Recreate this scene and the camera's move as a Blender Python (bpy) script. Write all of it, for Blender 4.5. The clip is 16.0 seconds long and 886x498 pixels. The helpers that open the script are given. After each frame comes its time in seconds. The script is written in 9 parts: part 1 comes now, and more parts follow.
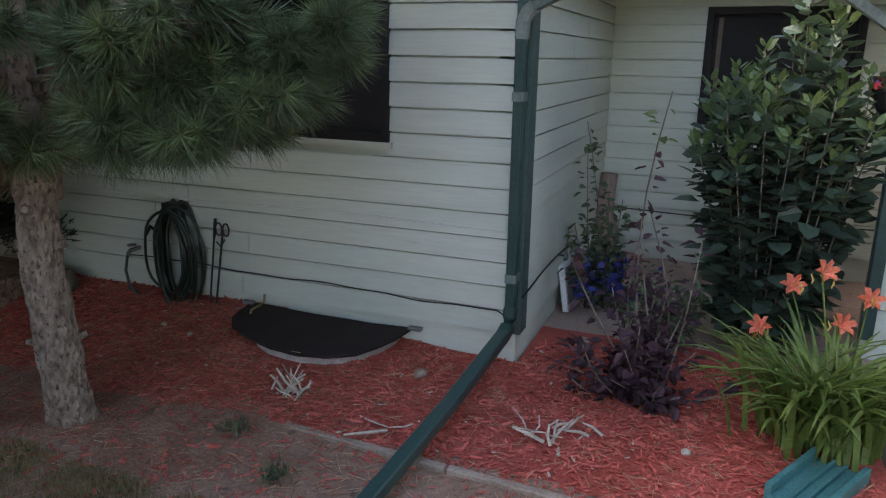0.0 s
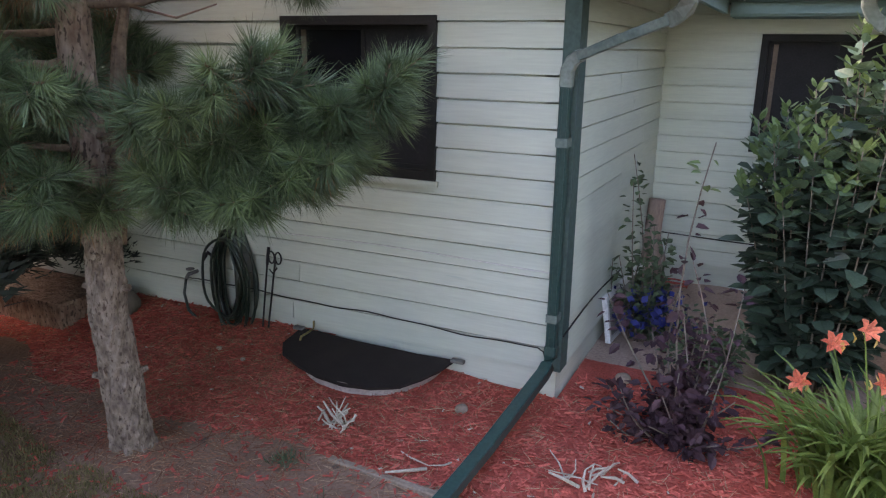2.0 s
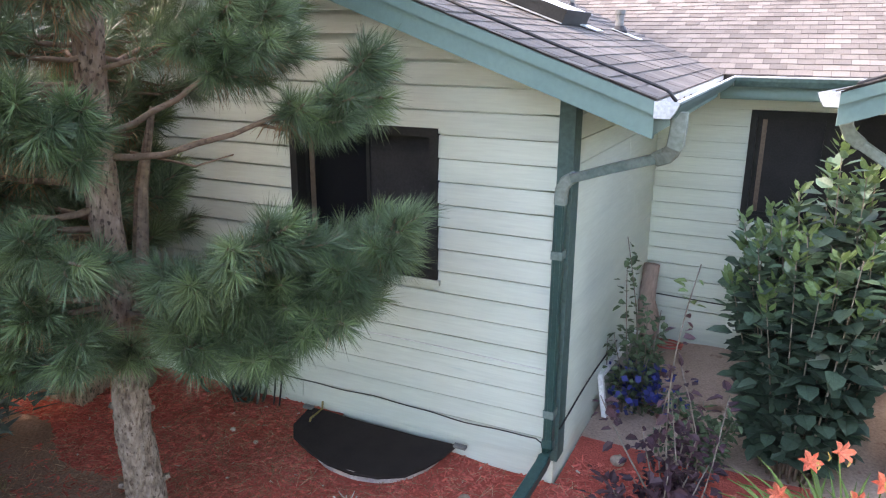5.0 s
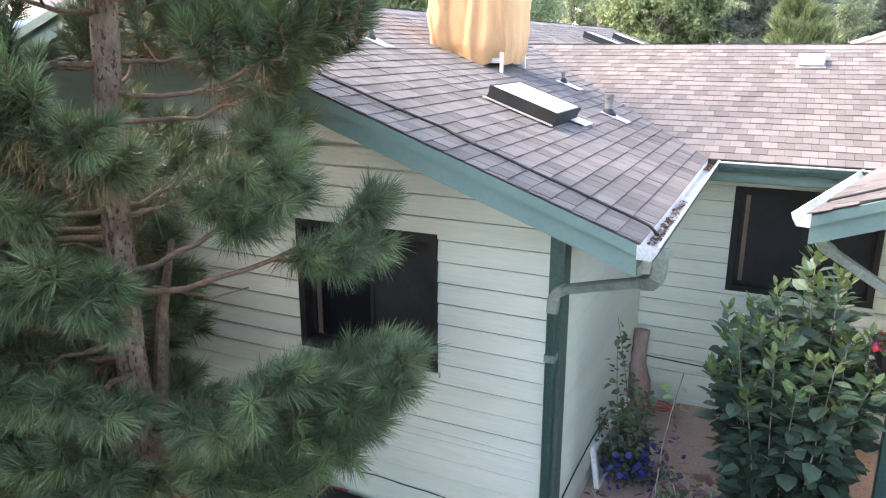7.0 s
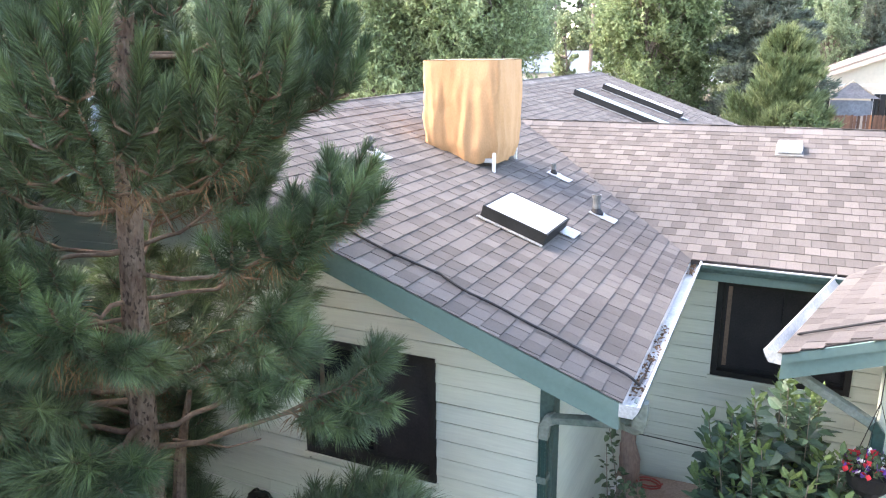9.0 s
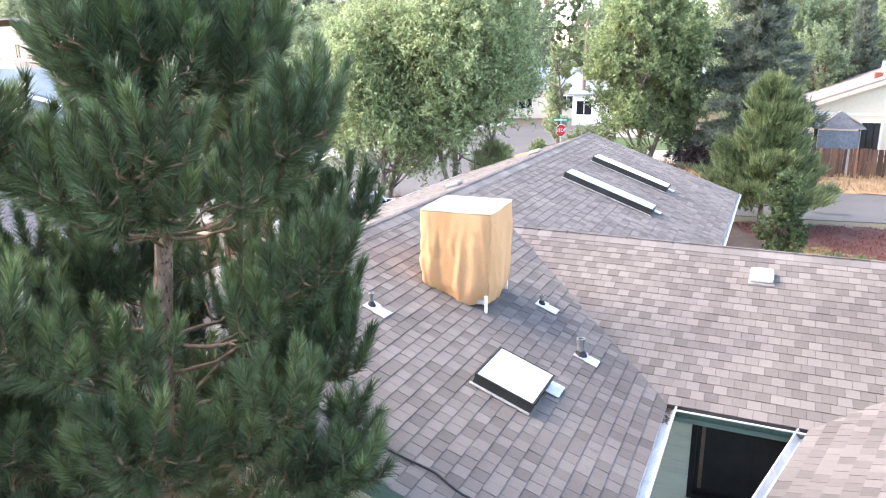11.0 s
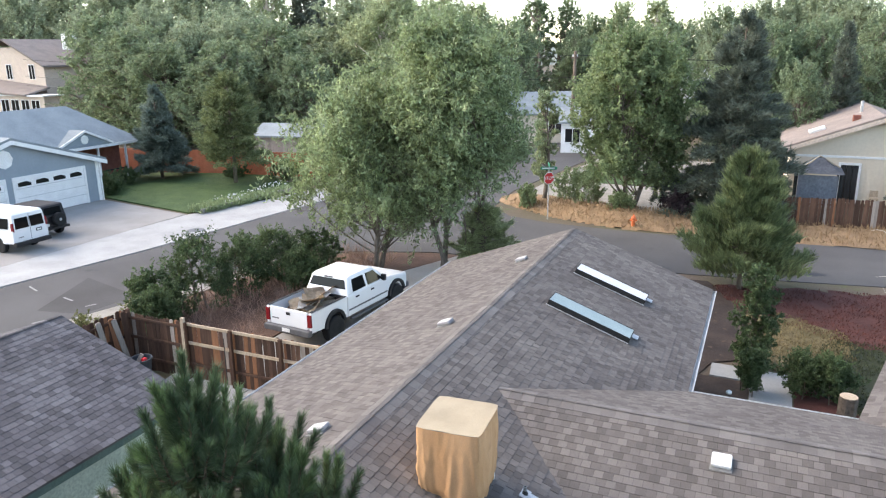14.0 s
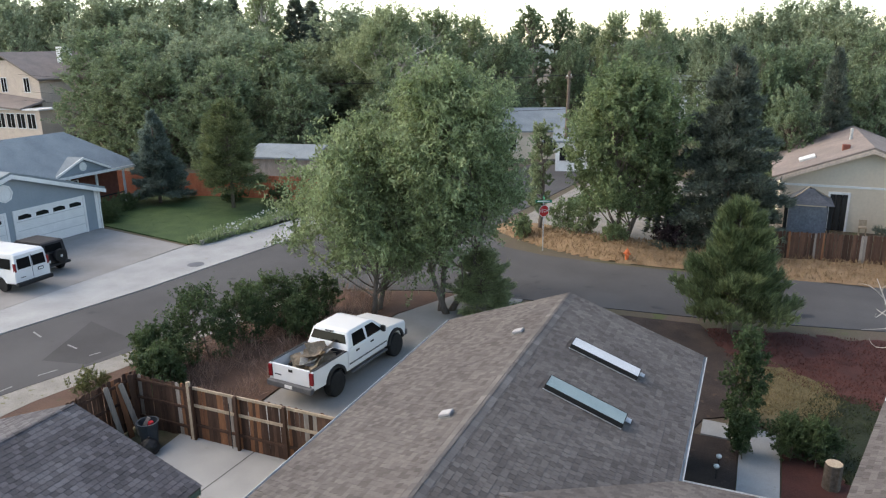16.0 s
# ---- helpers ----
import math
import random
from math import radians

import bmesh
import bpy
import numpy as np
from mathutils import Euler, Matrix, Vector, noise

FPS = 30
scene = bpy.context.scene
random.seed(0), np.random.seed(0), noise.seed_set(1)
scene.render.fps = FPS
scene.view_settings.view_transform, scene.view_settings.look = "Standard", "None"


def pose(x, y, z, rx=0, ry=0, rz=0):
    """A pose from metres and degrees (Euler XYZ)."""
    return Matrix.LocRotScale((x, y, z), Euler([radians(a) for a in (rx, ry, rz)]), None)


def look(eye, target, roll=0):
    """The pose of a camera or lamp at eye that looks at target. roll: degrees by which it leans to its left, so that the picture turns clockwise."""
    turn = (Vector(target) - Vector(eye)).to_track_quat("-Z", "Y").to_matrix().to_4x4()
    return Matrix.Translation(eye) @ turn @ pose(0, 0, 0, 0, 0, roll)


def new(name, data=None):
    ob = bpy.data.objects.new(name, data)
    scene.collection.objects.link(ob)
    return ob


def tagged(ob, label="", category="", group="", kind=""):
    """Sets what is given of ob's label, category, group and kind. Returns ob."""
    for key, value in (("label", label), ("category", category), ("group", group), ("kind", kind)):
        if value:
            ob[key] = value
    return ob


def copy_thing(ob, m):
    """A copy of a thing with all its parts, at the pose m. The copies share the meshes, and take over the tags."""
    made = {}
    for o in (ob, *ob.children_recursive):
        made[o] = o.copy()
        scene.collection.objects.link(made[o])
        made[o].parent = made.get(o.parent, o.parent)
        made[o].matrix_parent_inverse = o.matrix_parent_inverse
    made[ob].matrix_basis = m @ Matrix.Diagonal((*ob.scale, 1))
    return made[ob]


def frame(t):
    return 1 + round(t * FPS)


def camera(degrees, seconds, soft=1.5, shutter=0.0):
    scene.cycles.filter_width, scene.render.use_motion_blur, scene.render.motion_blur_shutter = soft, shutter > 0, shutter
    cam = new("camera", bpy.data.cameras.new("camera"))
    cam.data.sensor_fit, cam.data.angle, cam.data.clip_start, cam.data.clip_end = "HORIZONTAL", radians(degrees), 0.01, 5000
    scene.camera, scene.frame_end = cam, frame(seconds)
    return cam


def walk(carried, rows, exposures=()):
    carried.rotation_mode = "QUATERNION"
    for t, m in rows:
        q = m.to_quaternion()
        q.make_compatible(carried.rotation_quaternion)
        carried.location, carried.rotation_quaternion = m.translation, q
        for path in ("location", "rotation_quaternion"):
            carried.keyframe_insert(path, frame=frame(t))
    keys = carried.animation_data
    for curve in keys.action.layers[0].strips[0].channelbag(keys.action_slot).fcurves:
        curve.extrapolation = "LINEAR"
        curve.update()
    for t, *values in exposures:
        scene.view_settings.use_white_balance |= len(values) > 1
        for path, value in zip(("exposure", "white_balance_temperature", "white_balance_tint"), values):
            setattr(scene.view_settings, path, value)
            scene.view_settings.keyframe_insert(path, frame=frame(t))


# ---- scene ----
cam = camera(62.9, 16.0, soft=1.2)
PATH = [
    (0, (0.129, -0.014, 1.878), (-0.572, 1.787, 1.361), 0.9),
    (0.5, (0.127, -0.032, 1.892), (-0.651, 1.735, 1.37), 1.1),
    (1, (0.148, -0.037, 1.922), (-0.66, 1.715, 1.396), 1.0),
    (1.5, (0.168, -0.025, 2.044), (-0.657, 1.717, 1.511), 1.0),
    (2, (0.183, -0.027, 2.168), (-0.646, 1.712, 1.631), 0.8),
    (2.5, (0.184, -0.045, 2.241), (-0.646, 1.694, 1.703), 0.7),
    (3, (0.18, -0.062, 2.347), (-0.653, 1.674, 1.806), 0.6),
    (5.5, (0.213, -0.087, 3.039), (-0.619, 1.645, 2.485), 0.3),
    (6, (0.222, -0.1, 3.214), (-0.61, 1.632, 2.659), 0.2),
    (6.5, (0.221, -0.123, 3.367), (-0.608, 1.614, 2.822), 0.0),
    (7, (0.226, -0.174, 3.557), (-0.599, 1.565, 3.014), -0.0),
    (7.5, (0.247, -0.208, 3.734), (-0.58, 1.532, 3.197), -0.2),
    (8, (0.257, -0.238, 3.917), (-0.567, 1.505, 3.383), -0.2),
    (8.5, (0.261, -0.246, 4.138), (-0.56, 1.5, 3.611), -0.4),
    (9, (0.262, -0.254, 4.427), (-0.555, 1.494, 3.904), -0.5),
    (9.5, (0.268, -0.27, 4.772), (-0.547, 1.48, 4.25), -0.5),
    (10, (0.281, -0.296, 5.124), (-0.531, 1.456, 4.602), -0.4),
    (12.5, (0.421, -0.559, 7.232), (-0.374, 1.199, 6.704), -0.6),
    (13, (0.434, -0.589, 7.642), (-0.357, 1.171, 7.113), -0.6),
    (13.5, (0.456, -0.597, 8.12), (-0.332, 1.163, 7.589), -0.6),
    (14, (0.459, -0.616, 8.625), (-0.325, 1.145, 8.091), -0.7),
    (14.5, (0.451, -0.637, 9.142), (-0.329, 1.125, 8.606), -0.7),
    (15, (0.433, -0.652, 9.659), (-0.343, 1.111, 9.12), -0.7),
    (15.5, (0.411, -0.649, 10.179), (-0.361, 1.115, 9.637), -0.8),
    (16, (0.382, -0.657, 10.588), (-0.387, 1.107, 10.043), -0.8),
]
EXPOSURES = [(0.0, 2.72, 8200, 20), (1.0, 3.02, 8250, 26), (2.0, 3.3, 8250, 25), (3.0, 3.56, 8250, 22), (5.5, 3.92, 8200, 20), (7.0, 3.84, 8150, 18), (9.0, 3.7, 8000, 16), (10.0, 3.62, 7950, 16), (12.5, 3.05, 7850, 14), (13.5, 2.56, 7800, 11), (14.5, 2.12, 7850, 10), (16.0, 1.6, 7850, 9)]
K = 1.14  # metres to one unit of the plan
walk(cam, [(t, look(Vector(eye) * K, Vector(target) * K, roll)) for t, eye, target, roll in PATH], EXPOSURES)
SKY, SUN = 0.15, 1.0

# ---- world and light ----
world = bpy.data.worlds.new("sky")
scene.world = world
world.use_nodes = True
_n = world.node_tree.nodes
_sky = _n.new("ShaderNodeTexSky")
_sky.sky_type = "NISHITA"
_sky.sun_disc = False
_sky.sun_elevation, _sky.sun_rotation = radians(38), radians(-97)
_sky.air_density, _sky.dust_density, _sky.ozone_density = 0.8, 0.8, 1.0
world.node_tree.links.new(_sky.outputs[0], _n["Background"].inputs[0])
_n["Background"].inputs[1].default_value = SKY
sun = new("sun", bpy.data.lights.new("sun", "SUN"))
sun.data.energy, sun.data.angle, sun.data.color = SUN, radians(60), (1.0, 0.93, 0.87)
sun.matrix_basis = look((-40.4, -5.0, 31.8), (0, 0, 0))


# ---- materials ----
def material(name, c1, c2, scale=3.0, rough=0.85, metal=0.0, bump=0.2, fine=60.0, vary=0.0, spec=0.3, stretch=(1, 1, 1), c3=None, c3_amount=0.0, leaf=0.0, bump_dist=0.01, grain_lo=0.8):
    """Two colours mixed by a broad noise, a fine grain with relief, variation from piece to piece, and a sparse third colour."""
    m = bpy.data.materials.new(name)
    m.use_nodes = True
    nt = m.node_tree
    N, L = nt.nodes, nt.links
    b = N["Principled BSDF"]
    geo = N.new("ShaderNodeNewGeometry")
    mp = N.new("ShaderNodeMapping")
    mp.inputs["Scale"].default_value = stretch
    L.new(geo.outputs["Position"], mp.inputs[0])
    big = N.new("ShaderNodeTexNoise")
    big.inputs["Scale"].default_value, big.inputs["Detail"].default_value = scale, 5
    small = N.new("ShaderNodeTexNoise")
    small.inputs["Scale"].default_value, small.inputs["Detail"].default_value = fine, 4
    for t in (big, small):
        L.new(mp.outputs[0], t.inputs["Vector"])
    ramp = N.new("ShaderNodeMapRange")
    ramp.inputs[1].default_value, ramp.inputs[2].default_value = 0.35, 0.65
    L.new(big.outputs[0], ramp.inputs[0])
    mix = N.new("ShaderNodeMix")
    mix.data_type = "RGBA"
    mix.inputs[6].default_value, mix.inputs[7].default_value = (*c1, 1), (*c2, 1)
    L.new(ramp.outputs[0], mix.inputs[0])
    col = mix.outputs[2]
    grain = N.new("ShaderNodeMapRange")
    grain.inputs[1].default_value, grain.inputs[2].default_value = 0.3, 0.7
    grain.inputs[3].default_value, grain.inputs[4].default_value = grain_lo, 2 - grain_lo
    L.new(small.outputs[0], grain.inputs[0])
    val = grain.outputs[0]
    if vary:
        info = N.new("ShaderNodeObjectInfo")
        add = N.new("ShaderNodeMath")
        add.operation = "ADD"
        L.new(info.outputs["Random"], add.inputs[0])
        L.new(geo.outputs["Random Per Island"], add.inputs[1])
        fr = N.new("ShaderNodeMath")
        fr.operation = "FRACT"
        L.new(add.outputs[0], fr.inputs[0])
        vr = N.new("ShaderNodeMapRange")
        vr.inputs[3].default_value, vr.inputs[4].default_value = 1 - vary, 1 + vary
        L.new(fr.outputs[0], vr.inputs[0])
        mul = N.new("ShaderNodeMath")
        mul.operation = "MULTIPLY"
        L.new(val, mul.inputs[0])
        L.new(vr.outputs[0], mul.inputs[1])
        val = mul.outputs[0]
    if c3:
        spots = N.new("ShaderNodeTexNoise")
        spots.inputs["Scale"].default_value, spots.inputs["Detail"].default_value = scale * 3.1, 3
        L.new(mp.outputs[0], spots.inputs["Vector"])
        r3 = N.new("ShaderNodeMapRange")
        r3.inputs[1].default_value, r3.inputs[2].default_value = 0.72 - c3_amount * 0.4, 0.8 - c3_amount * 0.4
        L.new(spots.outputs[0], r3.inputs[0])
        m3 = N.new("ShaderNodeMix")
        m3.data_type = "RGBA"
        m3.inputs[7].default_value = (*c3, 1)
        L.new(r3.outputs[0], m3.inputs[0])
        L.new(col, m3.inputs[6])
        col = m3.outputs[2]
    scl = N.new("ShaderNodeVectorMath")
    scl.operation = "SCALE"
    L.new(col, scl.inputs[0])
    L.new(val, scl.inputs["Scale"])
    L.new(scl.outputs[0], b.inputs["Base Color"])
    b.inputs["Roughness"].default_value, b.inputs["Metallic"].default_value = rough, metal
    b.inputs["Specular IOR Level"].default_value = spec
    if bump:
        bp = N.new("ShaderNodeBump")
        bp.inputs["Strength"].default_value, bp.inputs["Distance"].default_value = bump, bump_dist
        L.new(small.outputs[0], bp.inputs["Height"])
        L.new(bp.outputs[0], b.inputs["Normal"])
    if leaf:
        tr = N.new("ShaderNodeBsdfTranslucent")
        L.new(scl.outputs[0], tr.inputs[0])
        ms = N.new("ShaderNodeMixShader")
        ms.inputs[0].default_value = leaf
        L.new(b.outputs[0], ms.inputs[1])
        L.new(tr.outputs[0], ms.inputs[2])
        L.new(ms.outputs[0], N["Material Output"].inputs[0])
    return m


def glass_material(name, tint, rough=0.03):
    m = bpy.data.materials.new(name)
    m.use_nodes = True
    b = m.node_tree.nodes["Principled BSDF"]
    b.inputs["Base Color"].default_value = (*tint, 1)
    b.inputs["Roughness"].default_value = rough
    b.inputs["Specular IOR Level"].default_value = 0.3
    return m


M = {}
M["siding"] = material("painted_siding", (0.508, 0.562, 0.487), (0.563, 0.608, 0.527), 1.1, 0.65, bump=0.06, fine=14, vary=0.03, stretch=(0.35, 0.35, 5), c3=(0.45, 0.52, 0.46), c3_amount=0.08, grain_lo=0.95)
M["trim"] = material("green_trim", (0.045, 0.088, 0.080), (0.06, 0.105, 0.096), 2.0, 0.6, bump=0.1, fine=30)
M["fascia"] = material("faded_green_fascia", (0.12, 0.195, 0.175), (0.15, 0.225, 0.20), 1.5, 0.65, bump=0.1, fine=30, grain_lo=0.95)
M["spout"] = material("green_spout", (0.014, 0.050, 0.046), (0.020, 0.062, 0.056), 3.0, 0.35, bump=0.05, fine=40, spec=0.5)
M["spout_pale"] = material("weathered_spout", (0.17, 0.215, 0.19), (0.23, 0.27, 0.245), 6.0, 0.5, bump=0.1, fine=40)
M["spout_weathered"] = material("chalky_green_pipe", (0.10, 0.15, 0.135), (0.16, 0.205, 0.185), 7.0, 0.5, bump=0.1, fine=40)
M["gutter"] = material("galvanized_gutter", (0.42, 0.44, 0.44), (0.54, 0.55, 0.55), 4.0, 0.5, 0.15, bump=0.05)
M["shingle"] = material("asphalt_shingle", (0.106, 0.0945, 0.0885), (0.132, 0.1185, 0.1095), 0.6, 0.95, bump=0.4, fine=150, vary=0.24, spec=0.15, c3=(0.108, 0.096, 0.094), c3_amount=0.12)
# deck colour kept dark to paint the shade in the slots between tabs
M["slot_shade"] = material("shingle_slot_shade", (0.056, 0.051, 0.049), (0.068, 0.062, 0.059), 2.0, 0.95, bump=0.2, fine=60, spec=0.1)
M["shingle_dark"] = material("dark_asphalt_shingle", (0.085, 0.08, 0.085), (0.12, 0.115, 0.12), 0.8, 0.95, bump=0.5, fine=160, vary=0.33, spec=0.15)
M["cap"] = material("ridge_cap_shingle", (0.122, 0.112, 0.107), (0.155, 0.142, 0.134), 0.8, 0.95, bump=0.5, fine=160, vary=0.2, spec=0.15)
M["glass"] = glass_material("dark_window_glass", (0.012, 0.013, 0.015))
M["car_glass"] = glass_material("tinted_car_glass", (0.008, 0.009, 0.010))
M["car_glass"].node_tree.nodes["Principled BSDF"].inputs["Specular IOR Level"].default_value = 0.15
M["screen"] = material("insect_screen", (0.018, 0.018, 0.02), (0.024, 0.024, 0.026), 5, 0.8, bump=0)
M["frame_dark"] = material("bronze_window_frame", (0.012, 0.013, 0.013), (0.018, 0.019, 0.019), 5, 0.7, bump=0.05)
M["mulch"] = material("red_wood_mulch", (0.38, 0.070, 0.050), (0.48, 0.10, 0.074), 2.2, 0.95, bump=0.7, fine=55, c3=(0.15, 0.045, 0.035), c3_amount=0.15, bump_dist=0.03)
M["chip"] = material("red_bark_chip", (0.46, 0.090, 0.064), (0.58, 0.135, 0.10), 5, 0.9, bump=0.3, vary=0.35)
M["dirt"] = material("dry_dirt", (0.235, 0.14, 0.098), (0.31, 0.195, 0.142), 2.0, 0.95, bump=0.8, fine=40, bump_dist=0.02, c3=(0.13, 0.10, 0.075), c3_amount=0.2)
M["wood_dead"] = material("bleached_driftwood", (0.42, 0.36, 0.29), (0.55, 0.48, 0.40), 8, 0.85, bump=0.4, fine=80, vary=0.15)
M["bark"] = material("pine_bark", (0.16, 0.118, 0.092), (0.29, 0.232, 0.188), 18, 0.95, bump=1.0, fine=36, stretch=(1, 1, 0.55), c3=(0.10, 0.07, 0.056), c3_amount=0.38, bump_dist=0.03)
M["bark_red"] = material("young_pine_bark", (0.19, 0.115, 0.082), (0.33, 0.235, 0.18), 16, 0.9, bump=0.9, fine=34, stretch=(1, 1, 0.5), c3=(0.085, 0.055, 0.042), c3_amount=0.42, bump_dist=0.025)
M["bough"] = material("pine_bough_bark", (0.15, 0.10, 0.072), (0.23, 0.155, 0.11), 16, 0.9, bump=0.6, fine=34, c3=(0.12, 0.08, 0.06), c3_amount=0.35)
M["bark_grey"] = material("grey_bark", (0.13, 0.105, 0.085), (0.19, 0.16, 0.13), 4, 0.95, bump=0.8, fine=15, stretch=(1, 1, 0.3))
M["needle"] = material("pine_needles", (0.053, 0.092, 0.047), (0.108, 0.156, 0.078), 1.6, 0.38, bump=0, fine=8, vary=0.5, leaf=0.12, spec=0.5)
# lighter needle colour that paints the light caught by bough tips
M["needle_lit"] = material("lit_tip_needles", (0.092, 0.15, 0.062), (0.168, 0.228, 0.105), 1.6, 0.38, bump=0, fine=8, vary=0.4, leaf=0.15, spec=0.5)
M["needle_dry"] = material("dry_pine_needles", (0.20, 0.11, 0.06), (0.28, 0.17, 0.09), 3, 0.8, bump=0, vary=0.3)
M["spruce_dark"] = material("dark_spruce_needles", (0.030, 0.046, 0.042), (0.05, 0.07, 0.06), 0.9, 0.6, bump=0, fine=6, vary=0.3, leaf=0.15)
M["spruce"] = material("spruce_needles", (0.10, 0.125, 0.098), (0.155, 0.18, 0.14), 0.9, 0.7, bump=0, fine=6, vary=0.3, leaf=0.3)
M["spruce_blue"] = material("blue_spruce_needles", (0.12, 0.16, 0.135), (0.17, 0.215, 0.18), 0.9, 0.7, bump=0, fine=6, vary=0.3, leaf=0.3)
M["pine_far"] = material("yard_pine_needles", (0.125, 0.155, 0.07), (0.19, 0.22, 0.105), 0.9, 0.7, bump=0, fine=6, vary=0.4, leaf=0.3)
M["pine_yard"] = material("bushy_pine_needles", (0.112, 0.15, 0.066), (0.19, 0.228, 0.108), 0.9, 0.6, bump=0, fine=6, vary=0.45, leaf=0.2)
M["pine_pale"] = material("pale_pine_needles", (0.25, 0.29, 0.145), (0.35, 0.39, 0.205), 0.9, 0.7, bump=0, fine=6, vary=0.4, leaf=0.4)
M["elm"] = material("elm_leaves", (0.168, 0.222, 0.110), (0.27, 0.328, 0.170), 0.55, 0.5, bump=0, fine=5, vary=0.4, leaf=0.4)
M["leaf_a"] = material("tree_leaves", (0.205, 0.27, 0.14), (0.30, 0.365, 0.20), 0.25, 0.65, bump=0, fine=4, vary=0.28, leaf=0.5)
M["ash"] = material("ash_leaves", (0.135, 0.19, 0.09), (0.225, 0.28, 0.14), 0.4, 0.6, bump=0, fine=5, vary=0.3, leaf=0.45)
# leaf colour raised to carry the haze over the far trees
M["leaf_b"] = material("haze_paled_poplar_leaves", (0.255, 0.305, 0.17), (0.35, 0.40, 0.235), 0.25, 0.65, bump=0, fine=4, vary=0.28, leaf=0.5)
M["bush_dark"] = material("dark_bush_leaves", (0.052, 0.086, 0.038), (0.09, 0.13, 0.055), 0.5, 0.6, bump=0, fine=4, vary=0.3, leaf=0.35)
M["leaf_olive"] = material("olive_leaves", (0.14, 0.15, 0.06), (0.2, 0.2, 0.085), 0.6, 0.65, bump=0, fine=4, vary=0.3, leaf=0.3)
M["smoke_far"] = material("dark_purple_bush", (0.035, 0.022, 0.026), (0.055, 0.035, 0.036), 0.6, 0.65, bump=0, fine=4, vary=0.3, leaf=0.2)
M["twig"] = material("dry_pinkish_twigs", (0.26, 0.17, 0.13), (0.33, 0.22, 0.17), 3, 0.9, bump=0, vary=0.3)
M["asphalt"] = material("asphalt", (0.068, 0.066, 0.066), (0.088, 0.086, 0.085), 0.25, 0.95, bump=0.3, fine=60, c3=(0.055, 0.054, 0.055), c3_amount=0.15)
M["concrete"] = material("concrete", (0.285, 0.285, 0.28), (0.355, 0.355, 0.345), 0.6, 0.9, bump=0.2, fine=60, c3=(0.28, 0.265, 0.245), c3_amount=0.15)
M["drive"] = material("driveway_concrete", (0.235, 0.225, 0.21), (0.285, 0.272, 0.256), 0.6, 0.9, bump=0.2, fine=60)
# near-black colour that paints the darkness of unlit rooms
M["dark_void"] = material("unlit_room_dark", (0.02, 0.02, 0.02), (0.03, 0.03, 0.03), 1, 0.9, bump=0)


# ---- shape helpers ----
def thing(name, label, category, group="", kind="", m=None):
    ob = tagged(new(name), label, category, group, kind)
    if m is not None:
        ob.matrix_basis = m
    return ob


def part(name, bm, mat, parent=None, label="", smooth=False):
    me = bpy.data.meshes.new(name)
    bmesh.ops.recalc_face_normals(bm, faces=bm.faces)
    bm.to_mesh(me)
    bm.free()
    me.materials.append(M[mat] if isinstance(mat, str) else mat)
    if smooth:
        me.shade_smooth()
    ob = new(name, me)
    ob.parent = parent
    if label:
        ob["label"] = label
    return ob


def mesh_part(name, verts, faces, mat, parent=None, label="", smooth=False):
    """A mesh from numpy arrays: verts (n, 3) and faces (m, 3 or 4)."""
    verts, faces = np.asarray(verts, dtype=np.float32), np.asarray(faces, dtype=np.int32)
    me = bpy.data.meshes.new(name)
    k = faces.shape[1]
    me.vertices.add(len(verts))
    me.vertices.foreach_set("co", verts.ravel())
    me.loops.add(faces.size)
    me.loops.foreach_set("vertex_index", faces.ravel())
    me.polygons.add(len(faces))
    me.polygons.foreach_set("loop_start", np.arange(0, faces.size, k, dtype=np.int32))
    me.update(calc_edges=True)
    me.materials.append(M[mat] if isinstance(mat, str) else mat)
    if smooth:
        me.shade_smooth()
    else:
        me.shade_flat()
    ob = new(name, me)
    ob.parent = parent
    if label:
        ob["label"] = label
    return ob


def box(bm, x0, x1, y0, y1, z0, z1, bevel=0.0, m=None):
    v = [bm.verts.new((x, y, z)) for z in (z0, z1) for y in (y0, y1) for x in (x0, x1)]
    fs = [bm.faces.new([v[i] for i in q]) for q in ((0, 2, 3, 1), (4, 5, 7, 6), (0, 1, 5, 4), (2, 6, 7, 3), (0, 4, 6, 2), (1, 3, 7, 5))]
    if bevel:
        es = list({e for f in fs for e in f.edges})
        r = bmesh.ops.bevel(bm, geom=es, offset=bevel, segments=2, affect="EDGES", profile=0.7)
        v = list({q for f in r["faces"] for q in f.verts} | {q for q in v if q.is_valid})
    if m is not None:
        bmesh.ops.transform(bm, matrix=m, verts=[q for q in v if q.is_valid])
    return bm


def boxes(*args, bevel=0.0):
    bm = bmesh.new()
    for a in args:
        box(bm, *a, bevel=bevel)
    return bm


